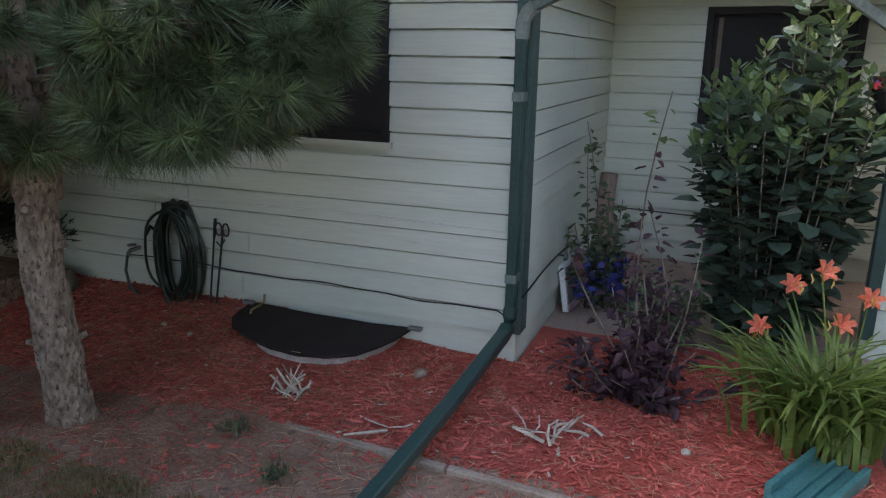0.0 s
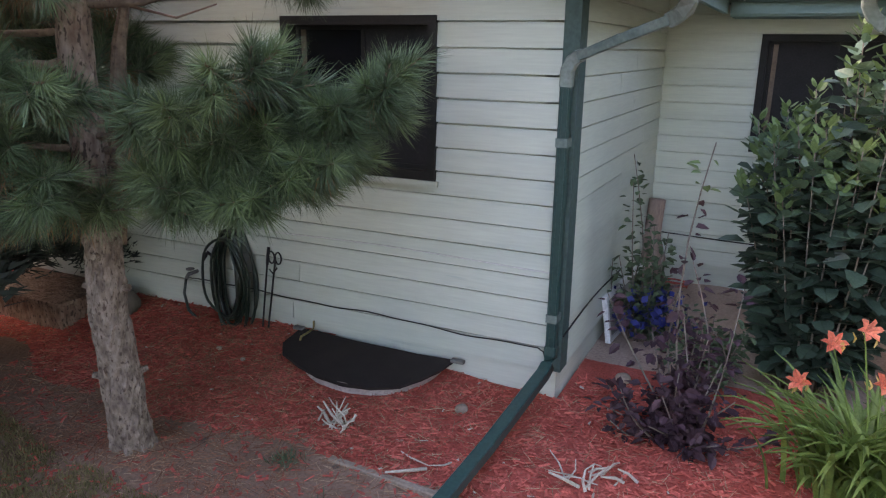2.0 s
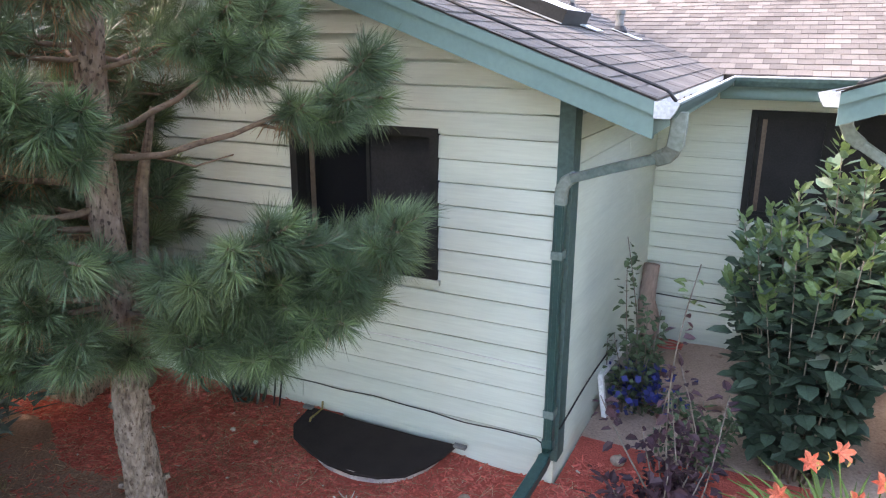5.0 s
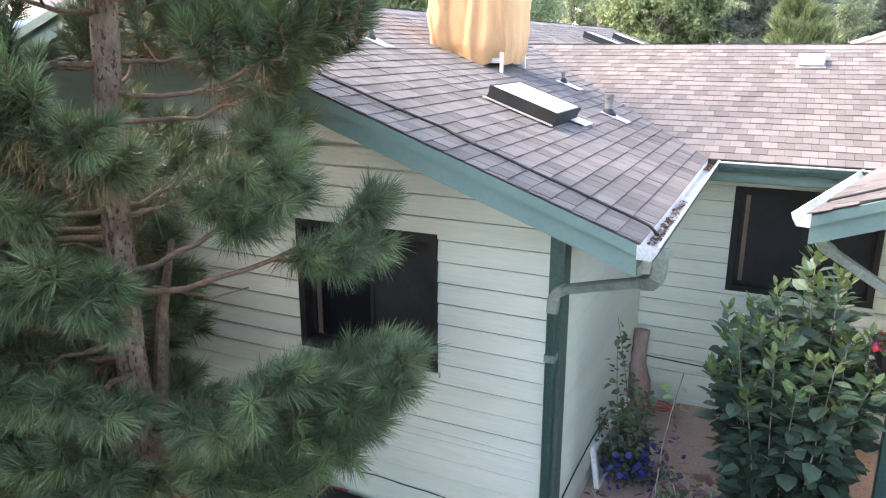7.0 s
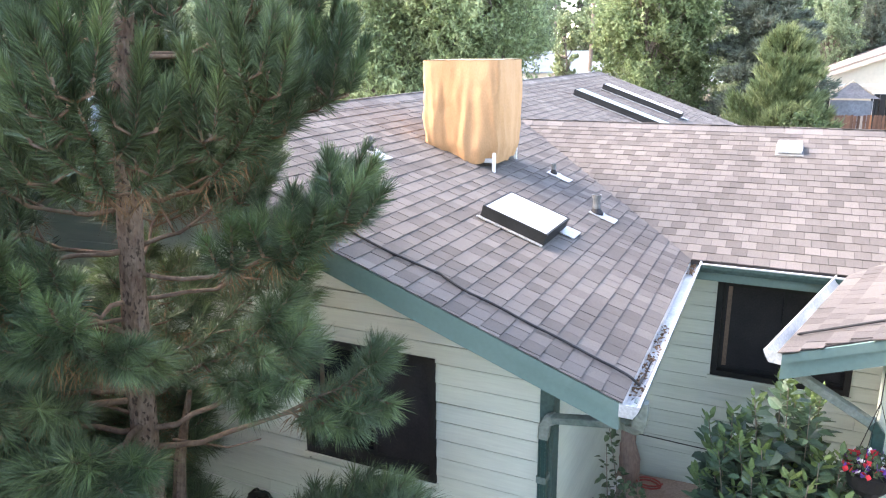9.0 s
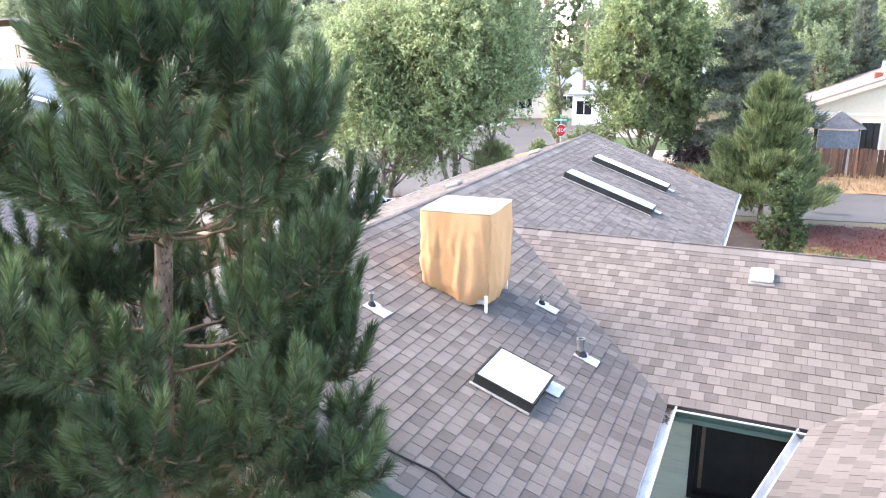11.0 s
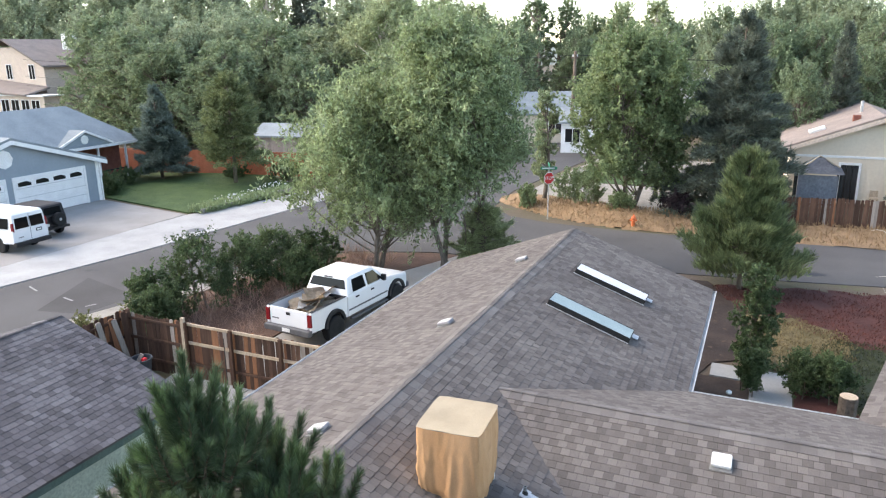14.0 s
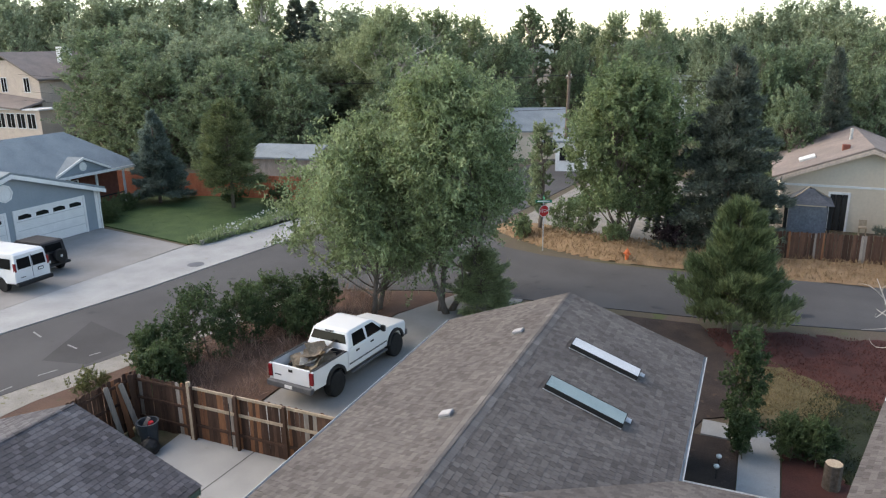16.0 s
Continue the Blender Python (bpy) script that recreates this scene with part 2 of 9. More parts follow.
def ring_frame(a0, a1, b0, b1, c0, c1, t, plane="xz"):
    """A rectangular frame of bar width t as one connected ring: a and b span it, c is its depth."""
    bm = bmesh.new()

    def at(a, b, c):
        return (a, c, b) if plane == "xz" else (c, a, b) if plane == "yz" else (a, b, c)
    outer, inner = [(a0, b0), (a1, b0), (a1, b1), (a0, b1)], [(a0 + t, b0 + t), (a1 - t, b0 + t), (a1 - t, b1 - t), (a0 + t, b1 - t)]
    loops = [[bm.verts.new(at(a, b, c)) for a, b in q] for q, c in ((outer, c0), (outer, c1), (inner, c1), (inner, c0))]
    for p, q in zip(loops, loops[1:] + loops[:1]):
        for k in range(4):
            bm.faces.new((p[k], p[(k + 1) % 4], q[(k + 1) % 4], q[k]))
    return bm


def prism(bm, poly, axis, a0, a1):
    """A flat outline of (p, q) pairs drawn out along an axis from a0 to a1. The pairs are the two other axes in xyz order."""
    def at(p, q, a):
        return {"x": (a, p, q), "y": (p, a, q), "z": (p, q, a)}[axis]
    lo, hi = [bm.verts.new(at(p, q, a0)) for p, q in poly], [bm.verts.new(at(p, q, a1)) for p, q in poly]
    bm.faces.new(lo)
    bm.faces.new(hi[::-1])
    n = len(poly)
    for i in range(n):
        bm.faces.new((lo[i], hi[i], hi[(i + 1) % n], lo[(i + 1) % n]))
    return bm


def tube(bm, pts, radii, sides=8, cap=True):
    """A round tube along points, with a radius for each."""
    pts = [Vector(p) for p in pts]
    if not hasattr(radii, "__len__"):
        radii = [radii] * len(pts)
    rings = []
    up = Vector((0.13, 0.21, 0.97))
    for i, p in enumerate(pts):
        d = (pts[min(i + 1, len(pts) - 1)] - pts[max(i - 1, 0)]).normalized()
        a = d.cross(up)
        if a.length < 0.05:
            a = d.cross(Vector((1, 0, 0)))
        a.normalize()
        b = d.cross(a)
        rings.append([bm.verts.new(p + radii[i] * (math.cos(2 * math.pi * k / sides) * a + math.sin(2 * math.pi * k / sides) * b)) for k in range(sides)])
    for r, s in zip(rings, rings[1:]):
        for k in range(sides):
            bm.faces.new((r[k], r[(k + 1) % sides], s[(k + 1) % sides], s[k]))
    if cap:
        bm.faces.new(rings[0][::-1])
        bm.faces.new(rings[-1])
    return bm


def rect_tube(bm, pts, w, d):
    """A rectangular pipe along points; w sideways, d the other way."""
    pts = [Vector(p) for p in pts]
    rings = []
    for i, p in enumerate(pts):
        dr = (pts[min(i + 1, len(pts) - 1)] - pts[max(i - 1, 0)]).normalized()
        a = dr.cross(Vector((0, 1, 0.02))).normalized() if abs(dr.y) < 0.8 else dr.cross(Vector((0, 0, 1))).normalized()
        b = dr.cross(a)
        rings.append([bm.verts.new(p + s * a * w / 2 + q * b * d / 2) for s, q in ((-1, -0.8), (-0.8, -1), (0.8, -1), (1, -0.8), (1, 0.8), (0.8, 1), (-0.8, 1), (-1, 0.8))])
    for r, s in zip(rings, rings[1:]):
        for k in range(8):
            bm.faces.new((r[k], r[(k + 1) % 8], s[(k + 1) % 8], s[k]))
    bm.faces.new(rings[0][::-1])
    bm.faces.new(rings[-1])
    return bm


def lathe(bm, profile, sides=16, at=(0, 0, 0)):
    """A turned shape round the z axis from (radius, height) pairs."""
    rings = [[bm.verts.new((at[0] + r * math.cos(2 * math.pi * k / sides), at[1] + r * math.sin(2 * math.pi * k / sides), at[2] + z)) for k in range(sides)] for r, z in profile]
    for r, s in zip(rings, rings[1:]):
        for k in range(sides):
            bm.faces.new((r[k], r[(k + 1) % sides], s[(k + 1) % sides], s[k]))
    bm.faces.new(rings[0][::-1])
    bm.faces.new(rings[-1])
    return bm


def blades(rng, base, direction, length, width, droop=0.0):
    """Thin pointed blades: arrays of base points and directions; returns verts and triangles (two to a blade)."""
    n = len(base)
    d = direction / np.linalg.norm(direction, axis=1, keepdims=True)
    side = np.cross(d, rng.normal(size=(n, 3)))
    side /= np.linalg.norm(side, axis=1, keepdims=True) + 1e-9
    length, width = np.broadcast_to(length, n)[:, None], np.broadcast_to(width, n)[:, None]
    tip = base + d * length
    tip[:, 2] -= droop * length[:, 0]
    mid = base + d * length * 0.5
    v = np.stack([base, mid + side * width / 2, tip, mid - side * width / 2], 1).reshape(-1, 3)
    i = np.arange(n)[:, None] * 4
    return v, np.concatenate([i, i + 1, i + 2, i + 3], 1)


def spikes(rng, base, direction, length, width, droop=0.0):
    """Thin pointed needles, one triangle each."""
    n = len(base)
    d = direction / np.linalg.norm(direction, axis=1, keepdims=True)
    side = np.cross(d, rng.normal(size=(n, 3)))
    side /= np.linalg.norm(side, axis=1, keepdims=True) + 1e-9
    length, width = np.broadcast_to(length, n)[:, None], np.broadcast_to(width, n)[:, None]
    tip = base + d * length
    tip[:, 2] -= droop * length[:, 0]
    v = np.stack([base + side * width / 2, tip, base - side * width / 2], 1).reshape(-1, 3)
    i = np.arange(n)[:, None] * 3
    return v, np.concatenate([i, i + 1, i + 2], 1)


def leaves(rng, centre, size, aspect=0.55, flat=0.0):
    """Diamond leaves with random turns round the centres; flat: how far they lie level."""
    n = len(centre)
    a = rng.normal(size=(n, 3))
    a[:, 2] *= 1 - flat
    a /= np.linalg.norm(a, axis=1, keepdims=True)
    b = np.cross(a, rng.normal(size=(n, 3)) * (1 - flat) + np.array([0, 0, 1.0]) * flat)
    b /= np.linalg.norm(b, axis=1, keepdims=True) + 1e-9
    s = np.broadcast_to(size, n)[:, None]
    v = np.stack([centre - a * s / 2, centre + b * s * aspect / 2, centre + a * s / 2, centre - b * s * aspect / 2], 1).reshape(-1, 3)
    i = np.arange(n)[:, None] * 4
    return v, np.concatenate([i, i + 1, i + 2, i + 3], 1)


def leaf_tris(rng, centre, size, aspect=0.4, hang=0.0):
    """Pointed leaves, one triangle each, with random turns; hang: how far they point down."""
    n = len(centre)
    a = rng.normal(size=(n, 3)) - np.array([0, 0, hang])
    a /= np.linalg.norm(a, axis=1, keepdims=True)
    b = np.cross(a, rng.normal(size=(n, 3)))
    b /= np.linalg.norm(b, axis=1, keepdims=True) + 1e-9
    s = np.broadcast_to(size, n)[:, None]
    v = np.stack([centre - a * s / 2 + b * s * aspect / 2, centre + a * s / 2, centre - a * s / 2 - b * s * aspect / 2], 1).reshape(-1, 3)
    i = np.arange(n)[:, None] * 3
    return v, np.concatenate([i, i + 1, i + 2], 1)


def joined(pieces):
    vs, fs, k = [], [], 0
    for v, f in pieces:
        vs.append(v)
        fs.append(f + k)
        k += len(v)
    return np.concatenate(vs), np.concatenate(fs)


def limb_path(rng, p0, p1, bend=0.1, n=5):
    p0, p1 = np.array(p0, float), np.array(p1, float)
    d = p1 - p0
    off = rng.normal(size=3) * np.linalg.norm(d) * bend
    return [tuple(p0 + d * k / n + off * math.sin(math.pi * k / n)) for k in range(n + 1)]


# ---- ground and streets ----
def sheet(name, poly, z, thick, mat, label, category, parent=None):
    """A level slab with an outline of (x, y) pairs."""
    bm = bmesh.new()
    prism(bm, poly, "z", z - thick, z)
    ob = part(name, bm, mat, parent)
    return tagged(ob, label, category, kind="structure")


def build_ground():
    """One sheet to the horizon: a fine grid near the house, wide cells further off."""
    xs = np.unique(np.concatenate([np.linspace(-2500, -120, 12), np.linspace(-120, -60, 13), np.linspace(-60, 60, 81), np.linspace(60, 120, 13), np.linspace(120, 2500, 12)]))
    ys = np.unique(np.concatenate([np.linspace(-2500, -60, 12), np.linspace(-60, 100, 107), np.linspace(100, 200, 21), np.linspace(200, 3000, 14)]))
    X, Y = np.meshgrid(xs, ys)
    Z = np.full_like(X, -0.03)
    v = np.stack([X, Y, Z], -1).reshape(-1, 3)
    nx = len(xs)
    i = (np.arange(len(ys) - 1)[:, None] * nx + np.arange(nx - 1)[None]).reshape(-1, 1)
    ob = mesh_part("ground", v, np.concatenate([i, i + 1, i + nx + 1, i + nx], 1), "ground")
    tagged(ob, "dry suburban soil and thin grass", "ground", kind="structure")


M["ground"] = material("yard_soil", (0.115, 0.085, 0.064), (0.09, 0.082, 0.048), 0.25, 0.95, bump=0.6, fine=20, c3=(0.085, 0.095, 0.04), c3_amount=0.3, bump_dist=0.03)
build_ground()
sheet("road", [(-21.6, -60), (-26.3, -60), (-26.2, 14), (-24.6, 22.4), (-23.4, 32.5), (-21.8, 42), (-18.5, 60), (-14, 90), (-7.5, 90), (-11.8, 60), (-13.6, 42), (-13.2, 37.2), (-11.6, 35.2), (-9.3, 34.4), (-5.2, 34.0), (-1.2, 34.0), (2.2, 34.4), (8, 35.6), (60, 48), (62, 40), (10, 29.8), (2.2, 28.5), (-1.6, 28.0), (-8, 27.6), (-12.5, 27.2), (-15.8, 26.0), (-18.2, 23.6), (-19.5, 18), (-21.0, 12.9)], 0.0, 0.05, "asphalt", "worn grey asphalt street with a side street", "road")
sheet("pavement", [(-26.35, -60), (-28.6, -60), (-28.4, 18.4), (-28.1, 29), (-26.4, 34.3), (-25.0, 42), (-21.7, 60), (-20.4, 60), (-22.2, 42), (-23.5, 32.4), (-24.7, 22.4), (-26.3, 14)], 0.022, 0.06, "concrete", "pale concrete gutter and sidewalk along the street", "pavement")
sheet("driveway", [(-28.3, 12), (-46, 12), (-39.0, 25.9), (-36.5, 30.6), (-28.2, 29.1)], 0.028, 0.06, "drive", "wide tan concrete driveway", "driveway")
sheet("side_driveway", [(-12.9, 13.6), (-8.2, 13.6), (-8.2, 27.5), (-11.0, 27.3), (-12.4, 24.0), (-12.9, 19)], 0.02, 0.06, "drive", "grey concrete parking strip beside the house", "driveway")
sheet("patio", [(-13.9, 13.4), (-8.0, 13.4), (-8.0, 3.0), (-8.7, 3.0), (-8.7, 8.6), (-11.8, 11.5), (-13.8, 12.1)], 0.03, 0.07, "concrete", "pale concrete slab behind the wooden fence", "patio")
sheet("front_path", [(0.70, 12.2), (1.6, 12.2), (1.75, 19.5), (-0.3, 19.6), (-0.3, 18.75), (0.72, 18.7)], 0.02, 0.06, "concrete", "pale concrete path to the front door", "path")


# repairs and marks on the streets
M["asphalt_patch"] = material("newer_asphalt", (0.052, 0.050, 0.050), (0.066, 0.064, 0.064), 0.5, 0.95, bump=0.3, fine=60)
M["asphalt_stain"] = material("oily_asphalt", (0.024, 0.024, 0.026), (0.036, 0.036, 0.038), 1.5, 0.6, bump=0.2, fine=60)
M["road_paint"] = material("worn_white_paint", (0.20, 0.20, 0.195), (0.27, 0.27, 0.26), 6, 0.8, bump=0.2, c3=(0.15, 0.15, 0.15), c3_amount=0.3)
sheet("road_patch", [(-22.12, 15.32), (-20.35, 15.69), (-20.1, 17.83), (-23.62, 18.77)], 0.004, 0.003, "asphalt_patch", "darker square repair in the asphalt", "road patch")
for x0, y0, x1, y1 in ((-21.15, 14.39, -20.93, 14.96), (-20.89, 16.26, -20.73, 16.61), (-22.46, 16.67, -21.83, 16.54), (-21.25, 13.1, -21.21, 13.49), (-20.23, 18.41, -20.22, 18.82), (-24.81, 17.09, -24.05, 16.82)):
    d = Vector((x1 - x0, y1 - y0)).normalized() * 0.035
    sheet("road_marking", [(x0 + d.y, y0 - d.x), (x1 + d.y, y1 - d.x), (x1 - d.y, y1 + d.x), (x0 - d.y, y0 + d.x)], 0.008, 0.003, "road_paint", "short worn white survey mark on the asphalt", "road marking")
rng_s = random.Random(12)
for x, y, r in ((2.6, 29.72, 0.62), (1.9, 29.9, 0.3), (-7.8, 29.3, 0.34), (-2.75, 28.58, 0.3), (-8.6, 28.0, 0.36), (-5.9, 30.2, 0.25)):
    sheet("road_stain", [(x + r * math.cos(a) * q, y + 0.55 * r * math.sin(a) * q) for a, q in ((0.45 * k, rng_s.uniform(0.6, 1.15)) for k in range(14))], 0.004, 0.003, "asphalt_stain", "dark damp stain on the asphalt", "road stain")
for poly in ([(-11.43, 11.2), (-11.405, 11.2), (-11.295, 13.4), (-11.32, 13.4)],):
    sheet("patio_joint", poly, 0.034, 0.003, "asphalt_stain", "dark joint between the concrete slabs", "joint")


# ---- the house ----
ZE, SL = 2.63, 0.363          # roof height at the eaves, slope
XE, XR, XL = -0.38, -3.97, -7.56   # right eave, ridge, left eave of the long roof
YF, YB = 3.33, 18.05          # its front and back rakes
YE, YR, YN = 6.33, 9.05, 11.97     # eaves and ridge of the cross wing
ZC = 3.552                    # height of its ridge
SF, SB = (ZC - ZE) / (YR - YE), (ZC - ZE) / (YN - YR)
house = thing("house", "low pale green lap-sided house with brown shingle roof", "house")


def z_main(x):
    return ZE + SL * (XE - x if x > XR else x - XL)


def z_cross(y):
    return ZE + (SF * (y - YE) if y < YR else SB * (YN - y))


def lap_wall(name, origin, along, length, top, openings=(), z0=0.244, label="pale green lap siding", exposure=0.1483):
    """A wall with lap boards on its outer face. origin: a lower corner; along: unit direction so that outward is to its right; top(s): height at s; openings: (s0, s1, z0, z1)."""
    o, a = Vector(origin), Vector(along)
    out = a.cross(Vector((0, 0, 1)))
    n = 40
    bm = bmesh.new()

    def block(s0, s1, za, zb0, zb1, d0=0.0, d1=0.16):
        c = [(s0, d0, za), (s1, d0, za), (s1, d1, za), (s0, d1, za), (s0, d0, zb0), (s1, d0, zb1), (s1, d1, zb1), (s0, d1, zb0)]
        v = [bm.verts.new(o + a * s - out * d + Vector((0, 0, z))) for s, d, z in c]
        for q in ((0, 1, 5, 4), (1, 2, 6, 5), (2, 3, 7, 6), (3, 0, 4, 7), (4, 5, 6, 7), (3, 2, 1, 0)):
            bm.faces.new([v[i] for i in q])
    cuts = sorted({0.0, length, *[q for w in openings for q in w[:2]]} | {length * k / n for k in range(n + 1)})
    for s0, s1 in zip(cuts, cuts[1:]):
        if s1 - s0 < 1e-4:
            continue
        gaps = [w for w in openings if w[0] < (s0 + s1) / 2 < w[1]]
        z = 0.0
        for w in gaps:
            block(s0, s1, z, w[2], w[2])
            z = w[3]
        if min(top(s0), top(s1)) > z:
            block(s0, s1, z, top(s0), top(s1))
    bmesh.ops.remove_doubles(bm, verts=bm.verts, dist=0.0005)
    wall = part(name, bm, "siding", house, label)
    z = z0
    while z < max(top(length * k / n) for k in range(n + 1)):
        # the stretch of this course that lies below the roof, and outside the openings
        ok = [length * k / n for k in range(n + 1) if top(length * k / n) > z + 0.02]
        if ok:
            spans = [(min(ok), max(ok))]
            for w in openings:
                if w[2] - 0.02 < z + exposure / 2 < w[3] + 0.02:
                    spans = [q for s0, s1 in spans for q in ((s0, min(s1, w[0])), (max(s0, w[1]), s1)) if q[1] - q[0] > 0.03]
            cut = []
            for s0, s1 in spans:
                if s1 - s0 > 2.2:
                    j = s0 + (s1 - s0) * random.uniform(0.25, 0.75)
                    cut += [(s0, j - 0.0015), (j + 0.0015, s1)]
                else:
                    cut.append((s0, s1))
            for s0, s1 in cut:
                bb = bmesh.new()
                t0, t1 = min(z + exposure - 0.0115, max(z + 0.02, top(s0))), min(z + exposure - 0.0115, max(z + 0.02, top(s1)))
                zz = z + random.uniform(-0.002, 0.002)
                m = max(2, int((s1 - s0) / 0.35))
                rows = []
                for k in range(m + 1):
                    s = s0 + (s1 - s0) * k / m
                    t = t0 + (t1 - t0) * k / m
                    w = random.uniform(-0.0015, 0.0015)
                    rows.append([bb.verts.new(o + a * s + out * d + Vector((0, 0, q))) for d, q in ((0.001, zz), (0.034 + w, zz + w), (0.0335 + w, zz + 0.006), (0.021, t), (0.001, t))])
                for r, q in zip(rows, rows[1:]):
                    for i in range(5):
                        bb.faces.new((r[i], r[(i + 1) % 5], q[(i + 1) % 5], q[i]))
                bb.faces.new(rows[0])
                bb.faces.new(rows[-1][::-1])
                part("board", bb, "siding", wall)
        z += exposure
    return wall


M["jamb_wood"] = material("brown_jamb", (0.13, 0.095, 0.07), (0.17, 0.125, 0.095), 6, 0.6, bump=0.1)


def window_unit(name, origin, along, w, z0, z1, label, mullion=0.5, parent=None, screened=False):
    """A dark sliding window set into an opening: frame, sash rails, panes, and a closed dark room behind the glass."""
    o, a = Vector(origin), Vector(along)
    out = a.cross(Vector((0, 0, 1)))
    rot = Matrix((( a.x, -out.x, 0, o.x), (a.y, -out.y, 0, o.y), (0, 0, 1, 0), (0, 0, 0, 1)))
    t = 0.045
    win = part(name, ring_frame(-0.01, w + 0.01, z0 - 0.01, z1 + 0.01, -0.045, 0.10, t + 0.01), "frame_dark", parent or house, label)
    win.matrix_basis = rot
    for s0, s1, d in ((t, w * mullion + 0.02, 0.05), (w * mullion - 0.02, w - t, 0.03)):
        r = 0.028
        part("sash", ring_frame(s0, s1, z0 + t, z1 - t, d, d + 0.025, r), "frame_dark", win)
        part("pane", boxes((s0 + r, s1 - r, d + 0.01, d + 0.016, z0 + t + r, z1 - t - r)), "glass" if d > 0.04 and not screened else "screen", win)
    part("jamb", boxes((t + r + 0.012, t + r + 0.05, 0.052, 0.059, z0 + t + r, z1 - t - r)), "jamb_wood", win, "brown inner jamb")
    part("window_sill", boxes((-0.03, w + 0.03, -0.055, 0.0, z0 - 0.045, z0 - 0.012)), "siding", win)
    return win


XW, YW = -0.96, 4.02       # right side wall and front gable wall
XWL = -6.98
top_front = lambda s: z_main(XWL + s) - 0.10
fw = [(-2.92 - XWL, -1.80 - XWL, 1.37, 2.34), (-6.0 - XWL, -4.75 - XWL, 1.37, 2.34)]
lap_wall("wall_front", (XWL, YW, 0), (1, 0, 0), XW - XWL, top_front, fw)
lap_wall("wall_side", (XW, YW, 0), (0, 1, 0), 2.88, lambda s: z_main(XW) - 0.16)
lap_wall("wall_court", (XW, 6.9, 0), (1, 0, 0), 7.0, lambda s: z_cross(6.9) - 0.16, [(0.82, 2.02, 1.33, 2.30)])
lap_wall("wall_left", (XWL, 17.6, 0), (0, -1, 0), 17.6 - YW, lambda s: z_main(XWL) - 0.12)
lap_wall("wall_back", (XW, 17.6, 0), (-1, 0, 0), XW - XWL, lambda s: z_main(XW - s) - 0.10)
lap_wall("wall_entry", (XW, 11.4, 0), (0, 1, 0), 6.2, lambda s: z_main(XW) - 0.16)
lap_wall("wall_north", (6.0, 11.4, 0), (-1, 0, 0), 6.96, lambda s: z_cross(11.4) - 0.16)
part("foundation", boxes((XWL - 0.006, XW + 0.006, YW - 0.006, YW + 0.1, -0.4, 0.245), (XW - 0.1, XW + 0.006, YW + 0.1, 6.88, -0.4, 0.245)), M["siding"], house, "painted concrete foundation")
window_unit("window", (-2.92, YW, 0), (1, 0, 0), 1.12, 1.37, 2.34, "dark sliding window with insect screen", 0.52)
window_unit("window", (-6.0, YW, 0), (1, 0, 0), 1.25, 1.37, 2.34, "dark sliding window with insect screen", 0.5)
window_unit("window", (XW + 0.82, 6.9, 0), (1, 0, 0), 1.20, 1.33, 2.30, "dark sliding window facing the court", 0.5, screened=True)
part("corner_trim", boxes((XW - 0.052, XW + 0.042, YW - 0.046, YW + 0.10, 0.25, z_main(XW) - 0.12)), "trim", house, "dark green corner board")
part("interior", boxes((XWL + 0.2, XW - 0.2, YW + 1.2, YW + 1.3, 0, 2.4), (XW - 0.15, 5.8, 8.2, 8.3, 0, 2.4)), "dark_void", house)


# roof decks, fascia, soffits
def roof_slab(name, corners, thick, mat, parent, label=""):
    bm = bmesh.new()
    up = [bm.verts.new(c) for c in corners]
    lo = [bm.verts.new((c[0], c[1], c[2] - thick)) for c in corners]
    bm.faces.new(up)
    bm.faces.new(lo[::-1])
    n = len(corners)
    for i in range(n):
        bm.faces.new((up[i], lo[i], lo[(i + 1) % n], up[(i + 1) % n]))
    return part(name, bm, mat, parent, label)


ZR = z_main(XR)
roof_right = roof_slab("roof", [(XE, YF, ZE), (XE, YB, ZE), (XR, YB, ZR), (XR, YF, ZR)], 0.05, "slot_shade", house, "brown-grey asphalt shingle slope")
roof_left = roof_slab("roof", [(XR, YF, ZR), (XR, YB, ZR), (XL, YB, ZE), (XL, YF, ZE)], 0.05, "slot_shade", house, "pinkish-brown asphalt shingle slope")
XV = XE - (ZC - ZE) / SL
roof_cross = roof_slab("roof", [(XE, YE, ZE), (7.0, YE, ZE), (7.0, YR, ZC), (XV, YR, ZC)], 0.05, "slot_shade", house, "brown-grey shingle slope of the cross wing")
roof_cross_back = roof_slab("roof", [(XV, YR, ZC), (7.0, YR, ZC), (7.0, YN, ZE), (XE, YN, ZE)], 0.05, "slot_shade", house, "brown-grey shingle slope of the cross wing")
for (x0, z0, x1, z1) in ((XE, ZE, XR, ZR), (XR, ZR, XL, ZE)):
    for y0, y1 in ((YF + 0.005, YF + 0.05), (YB - 0.05, YB - 0.005)):
        part("bargeboard", prism(bmesh.new(), [(x0, z0 - 0.055), (x1, z1 - 0.055), (x1, z1 - 0.185), (x0, z0 - 0.185)], "y", y0, y1), "fascia", house, "faded green rake board")
    for y0, y1 in ((YF - 0.02, YF - 0.002), (YB + 0.002, YB + 0.02)):
        part("rake_trim", prism(bmesh.new(), [(x0, z0 - 0.010), (x1, z1 - 0.010), (x1, z1 - 0.072), (x0, z0 - 0.072)], "y", y0, y1), "fascia", house)
